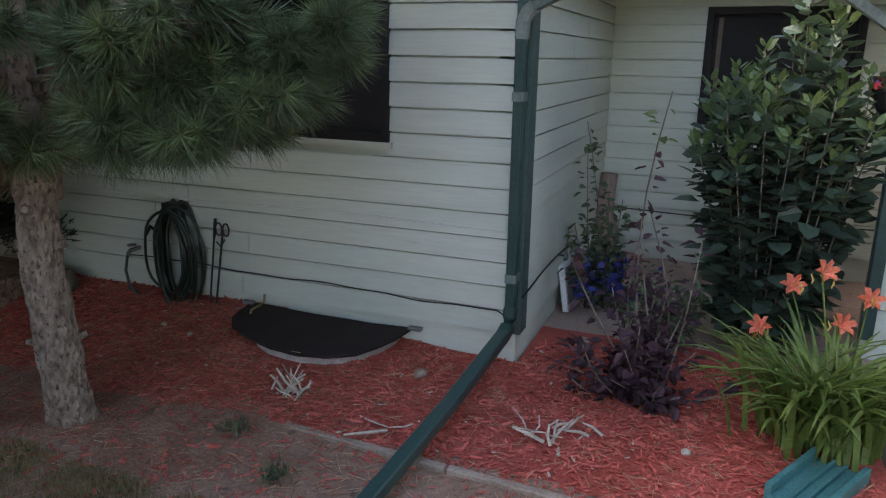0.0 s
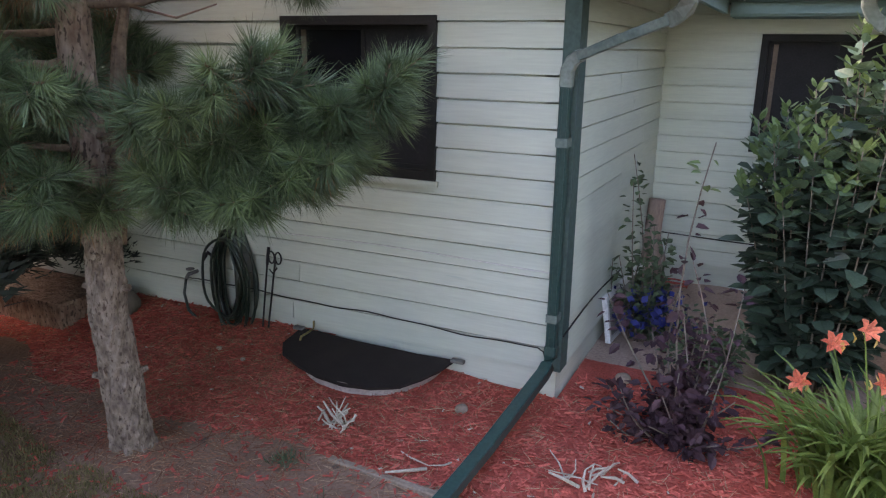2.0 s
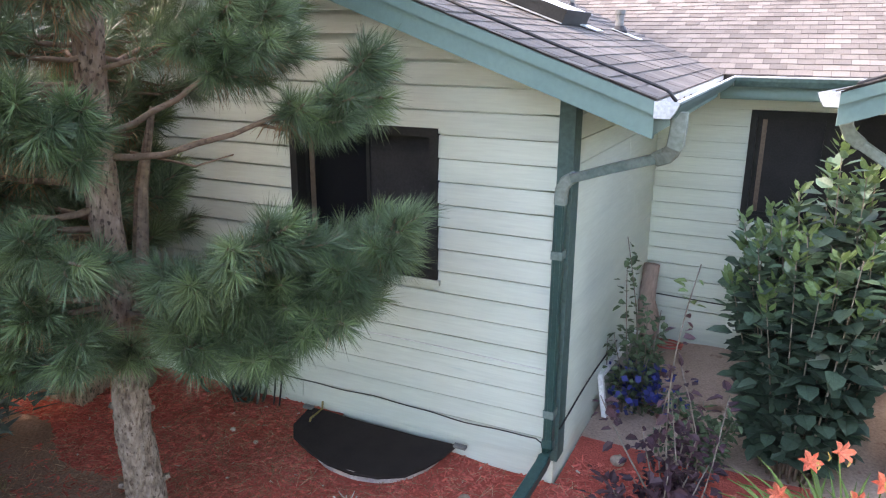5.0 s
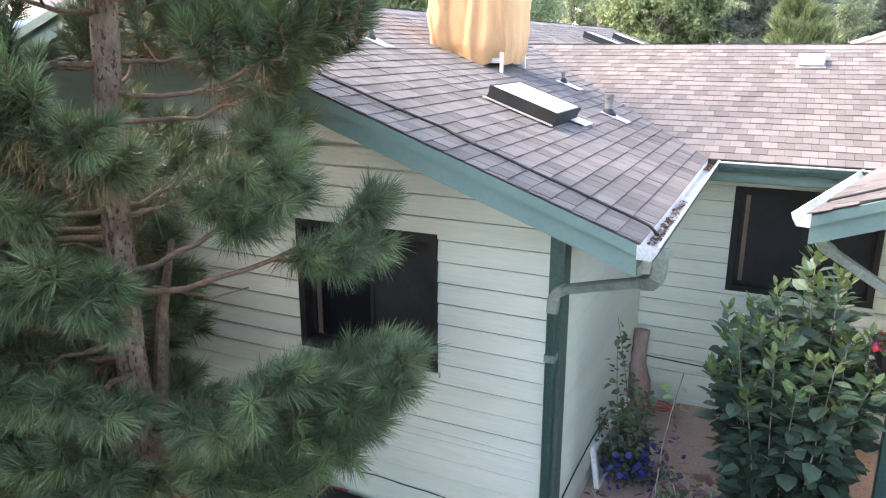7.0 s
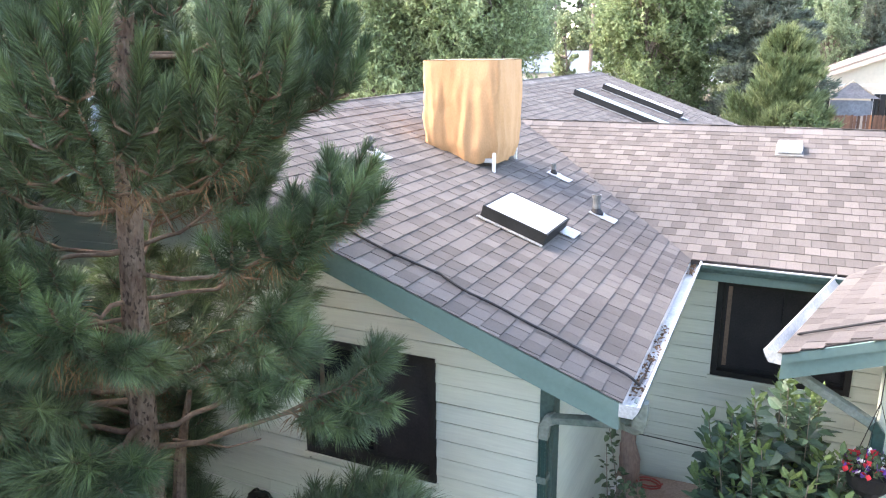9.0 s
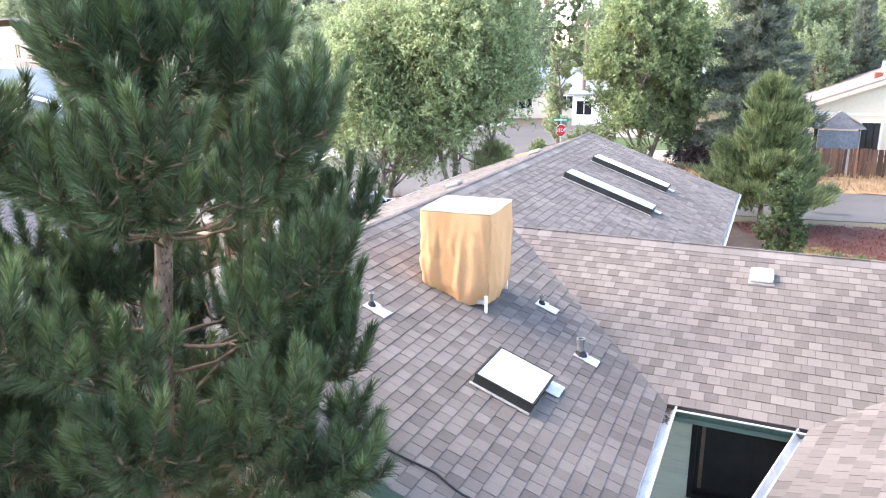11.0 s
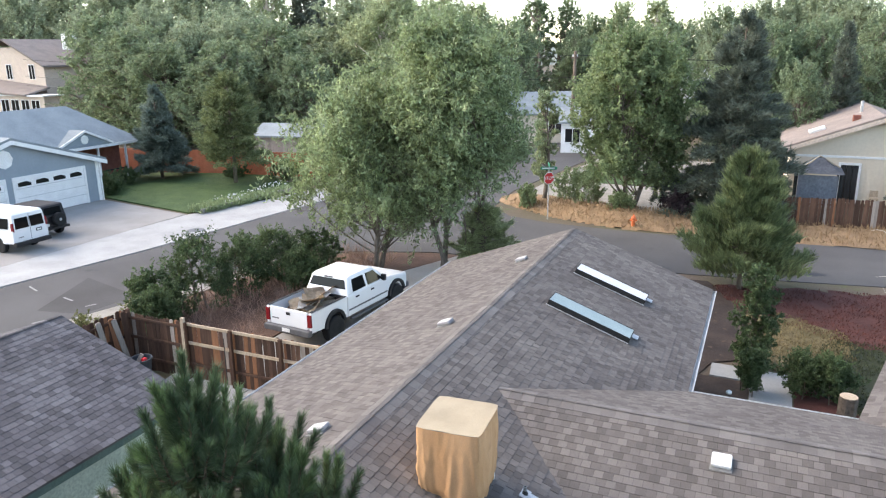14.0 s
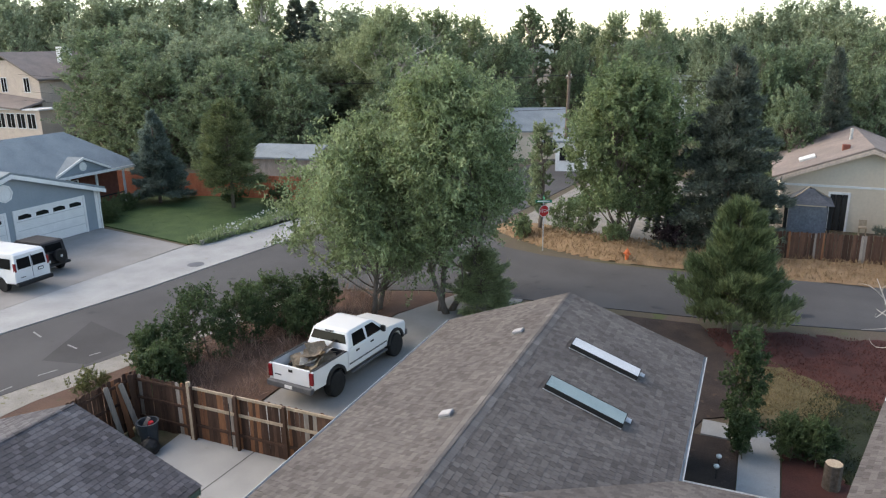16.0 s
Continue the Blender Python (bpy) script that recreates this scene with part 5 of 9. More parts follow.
def lilac():
    rng = np.random.default_rng(21)
    ob = thing("lilac_bush", "tall upright lilac bush with dark rounded leaves", "bush")
    old, mid, young = [], [], []
    leaders = {2: 2.30, 5: 2.14, 8: 2.12, 11: 2.0, 14: 1.95, 19: 2.05, 24: 1.9}
    for k in range(46):
        a = k * 2.4
        r = math.sqrt((k + 0.5) / 46)
        foot = np.array([0.46 + 0.20 * r * math.cos(a), 4.90 + 0.18 * r * math.sin(a), 0.03])
        h = leaders.get(k, rng.uniform(1.45, 1.9) - 0.15 * r * r)
        top = np.array([0.46 + 0.56 * r * math.cos(a), 4.90 + 0.42 * r * math.sin(a), h])
        pts = limb_path(rng, foot, top, 0.02, 8)
        bm = bmesh.new()
        tube(bm, pts, [0.008 * (1 - 0.75 * i / 8) + 0.001 for i in range(9)], 6)
        part("stem", bm, "stem_grey", ob, smooth=True)
        z = 0.22
        turn = rng.uniform(0, 6)
        while z < h + 0.02:
            t = min(1.0, (z - 0.03) / (h - 0.03))
            p = foot + (top - foot) * t
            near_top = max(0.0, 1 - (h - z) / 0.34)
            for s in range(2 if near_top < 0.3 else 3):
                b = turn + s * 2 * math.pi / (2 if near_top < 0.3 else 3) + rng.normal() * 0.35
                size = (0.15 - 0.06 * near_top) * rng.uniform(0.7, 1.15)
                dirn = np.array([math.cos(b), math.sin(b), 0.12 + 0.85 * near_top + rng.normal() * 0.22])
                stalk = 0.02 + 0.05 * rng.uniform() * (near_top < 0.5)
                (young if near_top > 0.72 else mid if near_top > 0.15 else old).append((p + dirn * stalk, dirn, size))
            turn += 1.57 + rng.normal() * 0.2
            z += rng.uniform(0.042, 0.06) * (1 - 0.35 * near_top)
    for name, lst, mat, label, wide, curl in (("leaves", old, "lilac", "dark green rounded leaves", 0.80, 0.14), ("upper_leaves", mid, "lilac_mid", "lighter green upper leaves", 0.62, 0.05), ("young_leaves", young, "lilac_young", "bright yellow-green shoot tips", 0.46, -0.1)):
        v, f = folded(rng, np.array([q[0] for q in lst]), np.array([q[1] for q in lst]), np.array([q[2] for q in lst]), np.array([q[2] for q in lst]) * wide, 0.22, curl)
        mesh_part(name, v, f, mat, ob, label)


lilac()


def leafy_shrub(name, seed, foot, stems, leaf, n_per, mat, label, category, width=0.6, stem_mat="stem_grey", young=None):
    """Stems given as (end point, bare share); round leaves along them."""
    rng = np.random.default_rng(seed)
    ob = thing(name, label, category)
    lst, tops = [], []
    for end, bare in stems:
        f0 = np.array(foot) + rng.normal(size=3) * np.array([0.04, 0.04, 0])
        pts = limb_path(rng, f0, np.array(end), 0.06, 6)
        bm = bmesh.new()
        tube(bm, pts, [0.007 * (1 - 0.7 * i / 6) + 0.001 for i in range(7)], 5)
        part("stem", bm, stem_mat, ob, smooth=True)
        for k in range(n_per):
            t = bare + (1 - bare) * rng.uniform()
            i = min(5, int(t * 6))
            p = np.array(pts[i]) * (1 - (t * 6 - i)) + np.array(pts[i + 1]) * (t * 6 - i)
            dv = rng.normal(size=3) * np.array([1, 1, 0.5]) + np.array([0, 0, 0.25])
            dv /= np.linalg.norm(dv)
            (tops if young and t > 0.84 and p[2] > 1.2 else lst).append((p + dv * rng.uniform(0.01, 0.055), dv, leaf * rng.uniform(0.6, 1.25)))
    for nm, l, m in (("leaves", lst, mat), ("young_leaves", tops, young)):
        if l:
            v, f = folded(rng, np.array([q[0] for q in l]), np.array([q[1] for q in l]), np.array([q[2] for q in l]), np.array([q[2] for q in l]) * width, 0.3, 0.2)
            mesh_part(nm, v, f, m, ob)
    return ob


rs = random.Random(31)
leafy_shrub("smoke_bush", 31, (-0.16, 3.88, 0.02), [((-0.16, 3.90, 1.72), 0.28), ((-0.22, 4.02, 1.05), 0.3), ((0.06, 3.98, 0.95), 0.3)] + [((-0.18 + rs.gauss(0, 0.19), 3.92 + rs.gauss(0, 0.15), rs.uniform(0.45, 0.95)), 0.25) for k in range(11)], 0.072, 26, "smoke", "dark purple-leaved smoke bush with one tall shoot", "bush", 0.62, young="lilac_young")
leafy_shrub("smoke_bush", 39, (-0.20, 3.84, 0.02), [((-0.20 + rs.gauss(0, 0.24), 3.80 + rs.gauss(0, 0.13), rs.uniform(0.10, 0.42)), 0.1) for k in range(24)], 0.07, 42, "smoke", "low mound of dark purple smoke bush", "bush", 0.62)
leafy_shrub("rose_bush", 32, (-0.70, 5.25, 0.04), [((-0.70 + rs.gauss(0, 0.11), 5.3 + rs.gauss(0, 0.15), rs.uniform(0.4, 1.0)), 0.3) for k in range(10)] + [((-0.86, 5.45, 1.42), 0.45), ((-0.80, 5.2, 1.25), 0.5)], 0.065, 34, "rose_leaf", "loose rose bush with small round leaves", "bush", 0.75)
leafy_shrub("low_shrub", 33, (-0.05, 4.6, 0.04), [((-0.05 + rs.gauss(0, 0.2), 4.6 + rs.gauss(0, 0.15), rs.uniform(0.25, 0.6)), 0.2) for k in range(12)], 0.06, 46, "rose_leaf", "low green shrub in the court", "bush", 0.6)
leafy_shrub("blue_flower", 34, (-0.60, 5.28, 0.04), [((-0.60 + rs.gauss(0, 0.17), 5.28 + rs.gauss(0, 0.2), rs.uniform(0.2, 0.5)), 0.2) for k in range(14)], 0.05, 46, "rose_leaf", "green plant with deep blue flowers", "flower", 0.7)
rng_b = np.random.default_rng(35)
c = np.stack([rng_b.normal(-0.62, 0.12, 280), rng_b.normal(5.20, 0.17, 280), rng_b.uniform(0.20, 0.46, 280)], 1)
v, f = leaves(rng_b, c, 0.055 * rng_b.uniform(0.6, 1.3, 280), 0.8)
mesh_part("petals", v, f, "blue_petal", bpy.data.objects["blue_flower"], "deep blue petals")["kind"] = "stuff"


def daylily():
    rng = np.random.default_rng(41)
    ob = thing("daylily", "daylily clump with orange flowers and strap leaves", "flower")
    base = np.array([0.70, 3.62, 0.03])
    vs = []
    for k in range(270):
        a = rng.uniform(0, 2 * math.pi)
        L = rng.uniform(0.48, 0.82)
        reach = rng.uniform(0.12, 0.62)
        p0 = base + np.array([rng.normal() * 0.11, rng.normal() * 0.09, 0])
        way = np.array([math.cos(a), math.sin(a), 0])
        side = np.array([-math.sin(a), math.cos(a), 0])
        w = rng.uniform(0.010, 0.017)
        pts = []
        for j in range(9):
            t = j / 8
            ang = 1.46 - (0.55 + 2.5 * reach) * t ** 1.5
            if j == 0:
                p = p0.copy()
            else:
                p = p + (way * math.cos(ang) + np.array([0, 0, math.sin(ang)])) * L / 8
            p[2] = max(p[2], 0.03)
            ww = w * (1 if t < 0.6 else 1 - ((t - 0.6) / 0.4) ** 1.5 * 0.95)
            lift = np.array([0, 0, 0.006])
            pts.append((p - side * ww + lift, p.copy(), p + side * ww + lift))
        v = np.array([q for r in pts for q in r])
        f = []
        for j in range(8):
            i = 3 * j
            f += [(i, i + 1, i + 4, i + 3), (i + 1, i + 2, i + 5, i + 4)]
        vs.append((v, np.array(f)))
    v, f = joined(vs)
    mesh_part("leaves", v, f, "lily_leaf", ob, "arching yellow-green strap leaves", smooth=True)
    for fx, fz, fy in ((0.37, 0.66, 3.6), (0.48, 0.88, 3.6), (0.60, 0.96, 3.62), (0.70, 0.72, 3.6), (0.80, 0.86, 3.58)):
        bm = bmesh.new()
        tube(bm, [tuple(base), ((base[0] + fx) / 2 + 0.02, 3.56, fz * 0.55), (fx, fy, fz - 0.03)], [0.006, 0.005, 0.004], 5)
        stalk = part("flower_stalk", bm, "lily_leaf", ob)
        pet = []
        axis = np.array([rng.normal() * 0.3, -0.65, 0.5])
        axis /= np.linalg.norm(axis)
        u = np.cross(axis, [0, 0, 1.0])
        u /= np.linalg.norm(u)
        w = np.cross(axis, u)
        c = np.array([fx, fy, fz - 0.03])
        for s in range(6):
            a = s * math.pi / 3
            dv = u * math.cos(a) + w * math.sin(a)
            sv = -u * math.sin(a) + w * math.cos(a)
            wd = 0.017 if s % 2 else 0.012
            q = [c, c + axis * 0.042 + dv * 0.025 - sv * wd, c + axis * 0.062 + dv * 0.042 - sv * wd * 0.8, c + axis * 0.048 + dv * 0.062, c + axis * 0.062 + dv * 0.042 + sv * wd * 0.8, c + axis * 0.042 + dv * 0.025 + sv * wd]
            pet.append((np.array(q), np.array([(0, 1, 2, 3), (0, 3, 4, 5)])))
        v, f = joined(pet)
        mesh_part("blossom", v, f, "lily_petal", stalk, "open orange blossom")
        for j in range(4):
            bm = bmesh.new()
            o = c + np.array([rng.normal() * 0.035, rng.normal() * 0.02, rng.uniform(-0.07, 0.0)])
            tube(bm, [tuple(o), tuple(o + np.array([0.006, -0.004, 0.022])), tuple(o + np.array([rng.normal() * 0.012, -0.004, 0.05]))], [0.003, 0.006, 0.002], 6)
            part("bud", bm, "lily_bud", stalk)


daylily()


def splash_block():
    M["teal"] = material("teal_plastic", (0.035, 0.16, 0.16), (0.05, 0.20, 0.20), 6, 0.5, bump=0.1, c3=(0.03, 0.14, 0.14), c3_amount=0.1)
    bm = bmesh.new()
    for x0, x1, z in ((-0.17, -0.13, 0.075), (0.13, 0.17, 0.075), (-0.045, -0.025, 0.05), (0.025, 0.045, 0.05)):
        box(bm, x0, x1, -0.3, 0.3, 0.02, z, 0.008)
    box(bm, -0.17, 0.17, -0.3, 0.3, 0.0, 0.03, 0.006)
    ob = part("splash_block", bm, "teal")
    ob.matrix_basis = pose(0.66, 3.22, 0.045, 0, 0, -28) @ Matrix.Diagonal((0.75, 0.8, 1, 1))
    tagged(ob, "teal plastic splash block under the daylily", "splash block")


splash_block()
ob = thing("leaning_board", "white framed board leaning on the side wall", "board")
part("frame", boxes((-0.02, 0.02, 0.0, 0.035, 0.0, 0.36), (-0.02, 0.02, 0.035, 1.1, 0.325, 0.36), (-0.02, 0.02, 0.035, 1.1, 0.0, 0.03)), "white_plastic", ob)
part("panel", boxes((-0.008, 0.008, 0.036, 1.1, 0.031, 0.324)), "drive", ob)
ob.matrix_basis = pose(-0.86, 5.05, 0.05, 0, -9, -4)
bm = bmesh.new()
tube(bm, [(-0.86, 6.66, 0.04), (-0.84, 6.64, 0.3), (-0.88, 6.66, 0.5), (-0.85, 6.66, 0.86)], [0.13, 0.12, 0.10, 0.06], 10)
for v in bm.verts:
    v.co += Vector((noise.noise(v.co * 9), noise.noise(v.co * 9 + Vector((5, 0, 0))), 0)) * 0.05
M["old_wood"] = material("weathered_pink_wood", (0.30, 0.21, 0.175), (0.38, 0.28, 0.235), 8, 0.9, bump=0.5, fine=40, stretch=(1, 1, 0.3))
tagged(part("driftwood_log", bm, "old_wood", smooth=True), "weathered pinkish driftwood standing in the corner", "driftwood")
M["red_hose"] = material("red_hose", (0.32, 0.05, 0.035), (0.4, 0.07, 0.05), 8, 0.5, bump=0)
bm = bmesh.new()
tube(bm, [(-0.62 + (0.11 + 0.01 * k / 10) * math.cos(k * 0.5), 6.62 + 0.09 * math.sin(k * 0.5), 0.075 + 0.0025 * k) for k in range(26)], 0.009, 6)
tagged(part("hose_coil", bm, "red_hose", smooth=True), "small coil of red hose on the soil", "hose")
ob = thing("planter_box", "low brown wooden planter box by the wall", "planter")
part("box", boxes((-5.60, -4.62, 3.36, 3.39, 0.02, 0.25), (-5.60, -4.62, 3.82, 3.85, 0.02, 0.25), (-5.60, -5.57, 3.39, 3.82, 0.02, 0.25), (-4.65, -4.62, 3.39, 3.82, 0.02, 0.25)), "bark_red", ob)
part("lid", boxes((-5.66, -4.58, 3.32, 3.88, 0.252, 0.28), bevel=0.006), "bark_red", ob)


def hanging_basket():
    ob = thing("hanging_basket", "hanging pot of red, white and purple petunias", "flower pot")
    x, y, z = 1.02, 4.80, 1.72
    bm = bmesh.new()
    lathe(bm, [(0.08, -0.16), (0.13, -0.10), (0.155, 0.0), (0.165, 0.0), (0.165, 0.012), (0.145, 0.012)], 18, (x, y, z))
    part("pot", bm, "rubber", ob)
    rng = np.random.default_rng(51)
    for name, n, mat in (("leaves", 160, "rose_leaf"), ("red_petals", 45, "flower_red"), ("white_petals", 35, "white_plastic"), ("purple_petals", 45, "flower_purple")):
        d = rng.normal(size=(n, 3))
        d /= np.linalg.norm(d, axis=1, keepdims=True)
        d[:, 2] = np.abs(d[:, 2]) * 0.6
        c = np.array([x, y, z + 0.02]) + d * 0.17 * rng.uniform(0.75, 1.1, (n, 1))
        v, f = leaves(rng, c, 0.05 * rng.uniform(0.7, 1.2, n), 0.85)
        mesh_part(name, v, f, mat, ob)["kind"] = "stuff"
    for k in range(3):
        a = k * 2.1
        bm = bmesh.new()
        tube(bm, [(x + 0.16 * math.cos(a), y + 0.16 * math.sin(a), z), (x, y, z + 0.5), (x, y, 2.68)], 0.003, 4)
        part("hanger_wire", bm, "rubber", ob)


M["flower_red"] = material("red_petals", (0.5, 0.02, 0.03), (0.6, 0.04, 0.05), 20, 0.6, bump=0, vary=0.2)
M["flower_purple"] = material("purple_petals", (0.14, 0.05, 0.28), (0.2, 0.08, 0.36), 20, 0.6, bump=0, vary=0.2)
hanging_basket()


# ---- detached garage ----
def neighbour_garage():
    ob = thing("garage", "detached green garage with dark shingle roof", "garage")
    x0, xr, x1, y0, y1, z0, zr = -8.75, -11.86, -15.0, -3.0, 8.55, 2.53, 3.64
    r = roof_slab("roof", [(x0, y0, z0), (x0, y1, z0), (xr, y1, zr), (xr, y0, zr)], 0.05, "shingle_dark", ob, "dark grey shingle slope")
    l = roof_slab("roof", [(xr, y0, zr), (xr, y1, zr), (x1, y1, z0), (x1, y0, z0)], 0.05, "shingle_dark", ob, "dark grey shingle slope")
    s = (zr - z0) / (x0 - xr)
    c = 1 / math.sqrt(1 + s * s)
    shingle_field(r, (x0, y0, z0), (0, 1, 0), (-c, 0, s * c), y1 - y0, (x0 - xr) / c, lambda p: p.y > 1.5, "shingle_dark", lambda p: p.y > 6.0, 11, 200)
    shingle_field(l, (x1, y1, z0), (0, -1, 0), (c, 0, s * c), y1 - y0, (xr - x1) / c, lambda p: p.y > 3, "shingle_dark", None, 12)
    part("wall", boxes((x0 - 0.5, x0 - 0.35, y0 + 0.3, y1 - 0.3, -0.1, z0 + 0.08)), "garage_wall", ob, "grey-green painted wall")
    part("wall", boxes((x1 + 0.35, x1 + 0.5, y0 + 0.3, y1 - 0.3, -0.1, z0 + 0.08)), "garage_wall", ob, "grey-green painted wall")
    bm = bmesh.new()
    prism(bm, [(x1 + 0.5, -0.1), (x0 - 0.5, -0.1), (x0 - 0.5, z0 + 0.1), (xr, zr - 0.1), (x1 + 0.5, z0 + 0.1)], "y", y1 - 0.45, y1 - 0.3)
    part("gable_wall", bm, "garage_wall", ob)
    part("eaves_board", boxes((x0 - 0.045, x0 - 0.005, y0, y1, z0 - 0.17, z0 - 0.055)), "trim", ob, "dark green eaves board")
    part("corner_trim", boxes((x0 - 0.36, x0 - 0.325, y1 - 0.42, y1 - 0.28, 0, z0 - 0.02)), "trim", ob)
    bm = bmesh.new()
    for a, b, za, zb in ((x0, xr, z0, zr), (xr, x1, zr, z0)):
        prism(bm, [(a, za - 0.055), (b, zb - 0.055), (b, zb - 0.19), (a, za - 0.19)], "y", y1 - 0.04, y1 - 0.005)
    part("bargeboard", bm, "trim", ob)


M["garage_wall"] = material("grey_green_wall", (0.30, 0.38, 0.35), (0.35, 0.43, 0.40), 1.5, 0.7, bump=0.1, fine=20)
neighbour_garage()

# ---- wooden fences ----
M["fence"] = material("stained_fence_wood", (0.060, 0.032, 0.022), (0.10, 0.054, 0.036), 3, 0.9, bump=0.5, fine=30, stretch=(1, 1, 0.12), vary=0.4)
M["fence_orange"] = material("orange_cedar", (0.20, 0.085, 0.045), (0.26, 0.12, 0.06), 3, 0.85, bump=0.4, fine=30, stretch=(1, 1, 0.12), vary=0.2)
M["fence_pale"] = material("bare_pine_lumber", (0.40, 0.31, 0.22), (0.47, 0.37, 0.27), 3, 0.85, bump=0.3, fine=30, stretch=(1, 1, 0.2), vary=0.1)
M["fence_grey"] = material("weathered_grey_board", (0.26, 0.22, 0.19), (0.33, 0.28, 0.24), 3, 0.9, bump=0.4, fine=30, stretch=(1, 1, 0.12), vary=0.2)


def board_mesh(name, w, h, t, mat):
    bm = bmesh.new()
    prism(bm, [(-w / 2, 0), (w / 2, 0), (w / 2, h - 0.03), (w / 2 - 0.03, h), (-w / 2 + 0.03, h), (-w / 2, h - 0.03)], "y", -t / 2, t / 2)
    me = bpy.data.meshes.new(name)
    bmesh.ops.recalc_face_normals(bm, faces=bm.faces)
    bm.to_mesh(me)
    bm.free()
    me.materials.append(M[mat])
    return me


def board_fence(p0, p1, height, label, odd=0.2, seed=1, rails=(0.3, 0.9, 1.45), inner=1, rail_mats=("fence", "fence", "fence"), step=0.128, posts=2.0):
    """A fence of upright boards from p0 to p1; rails and posts stand on its inner side."""
    rng = random.Random(seed)
    p0, p1 = Vector((*p0, 0)), Vector((*p1, 0))
    d = (p1 - p0).normalized()
    L = (p1 - p0).length
    a = math.atan2(d.y, d.x)
    ob = thing("fence", label, "fence")
    ob.matrix_basis = Matrix.Translation(p0) @ Euler((0, 0, a)).to_matrix().to_4x4()
    kinds = {m: board_mesh("board", 0.122, height, 0.018, m) for m in ("fence", "fence_orange", "fence_grey")}
    x = 0.06
    while x < L:
        r = rng.random()
        b = new("board", kinds["fence" if r > odd else "fence_orange" if r > odd * 0.4 else "fence_grey"])
        b.parent = ob
        b.matrix_basis = Matrix.Translation((x, rng.uniform(-0.004, 0.004), rng.uniform(-0.03, 0.03))) @ Euler((0, radians(rng.gauss(0, 0.7)), 0)).to_matrix().to_4x4()
        x += step
    for z, m in zip(rails, rail_mats):
        part("rail", boxes((0, L, inner * 0.012 if inner > 0 else -0.052, 0.052 if inner > 0 else -0.012, z, z + 0.075)), m, ob)
    n = max(1, round(L / posts))
    for k in range(n + 1):
        s = min(L - 0.05, L * k / n)
        y = 0.075 * inner
        part("post", boxes((s - 0.04, s + 0.04, y - 0.04 + 0.02 * inner, y + 0.04 + 0.02 * inner, -0.05, height + 0.03)), "fence", ob)
    return ob


board_fence((-13.35, 13.22), (-15.4, 13.22), 1.62, "dark brown wooden board fence", 0.12, 1)
gate = board_fence((-8.6, 13.22), (-13.3, 13.22), 1.62, "patched wooden gate fence with pale rails", 0.24, 2, (0.42, 1.02, 1.55), 1, ("fence", "fence_pale", "fence_pale"), posts=1.55)
part("gate_post", boxes((4.66, 4.75, 0.05, 0.14, -0.05, 1.78)), "fence_pale", gate, "tall pale post")
part("drop_rod", tube(bmesh.new(), [(3.35, 0.11, 0.04), (3.35, 0.11, 1.4)], 0.012, 6), "rubber", gate)
board_fence((-15.45, 13.2), (-15.6, 4.0), 1.70, "dark brown wooden board fence beside the street", 0.08, 3)
for k, (x, a, m) in enumerate(((-15.15, 9, "fence_grey"), (-15.05, 6, "fence_orange"), (-14.95, 12, "fence_grey"), (-15.2, 3, "fence"))):
    b = new("plank", board_mesh("plank", 0.14, 1.75, 0.03, m))
    b.matrix_basis = Matrix.Translation((x, 12.35 + 0.22 * k, 0)) @ Euler((0, radians(-a), radians(70))).to_matrix().to_4x4()
    tagged(b, "old weathered plank leaning against the fence", "plank", "planks leaning on the fence")


def trash_can():
    M["can"] = material("grey_blue_plastic", (0.04, 0.05, 0.06), (0.055, 0.065, 0.075), 5, 0.6, bump=0.1)
    ob = thing("trash_can", "dark grey plastic trash can with tools inside", "trash can")
    ob.location = (-14.25, 12.45, 0)
    bm = bmesh.new()
    lathe(bm, [(0.21, 0.0), (0.27, 0.68), (0.30, 0.70), (0.30, 0.74), (0.26, 0.74), (0.25, 0.68), (0.20, 0.03)], 22)
    part("can", bm, "can", ob)
    head = part("tool_head", boxes((-0.05, 0.05, -0.02, 0.02, -0.18, 0.20), bevel=0.008), "fence_grey", ob, "blue-grey tool head")
    head.matrix_basis = pose(-0.02, -0.04, 0.70, 0, 32, 20)
    part("red_jug", boxes((0.08, 0.19, -0.06, 0.05, 0.56, 0.765), bevel=0.02), "flower_red", ob)


def rubbish_bag():
    """A slumped black bag, tied at its neck."""
    ob = thing("rubbish_bag", "black plastic bag slumped beside the trash can", "bag")
    bm = bmesh.new()
    bmesh.ops.create_icosphere(bm, subdivisions=4, radius=0.25)
    for v in bm.verts:
        q = v.co.normalized()
        fold = 1 + 0.12 * noise.noise(q * 3.1) + 0.05 * noise.noise(q * 9.0)
        v.co = Vector((q.x * 0.27 * fold, q.y * 0.25 * fold, max(-0.19, q.z * 0.21 * fold + 0.05 * max(0, q.z) ** 6)))
    bmesh.ops.translate(bm, verts=bm.verts, vec=(0, 0, 0.19))
    part("bag", bm, "rubber", ob, smooth=True)
    bm = bmesh.new()
    lathe(bm, [(0.035, 0.40), (0.018, 0.455), (0.04, 0.50), (0.028, 0.505)], 12)
    part("neck", bm, "rubber", ob)
    ob.location = (-13.93, 12.13, 0)


rubbish_bag()


trash_can()

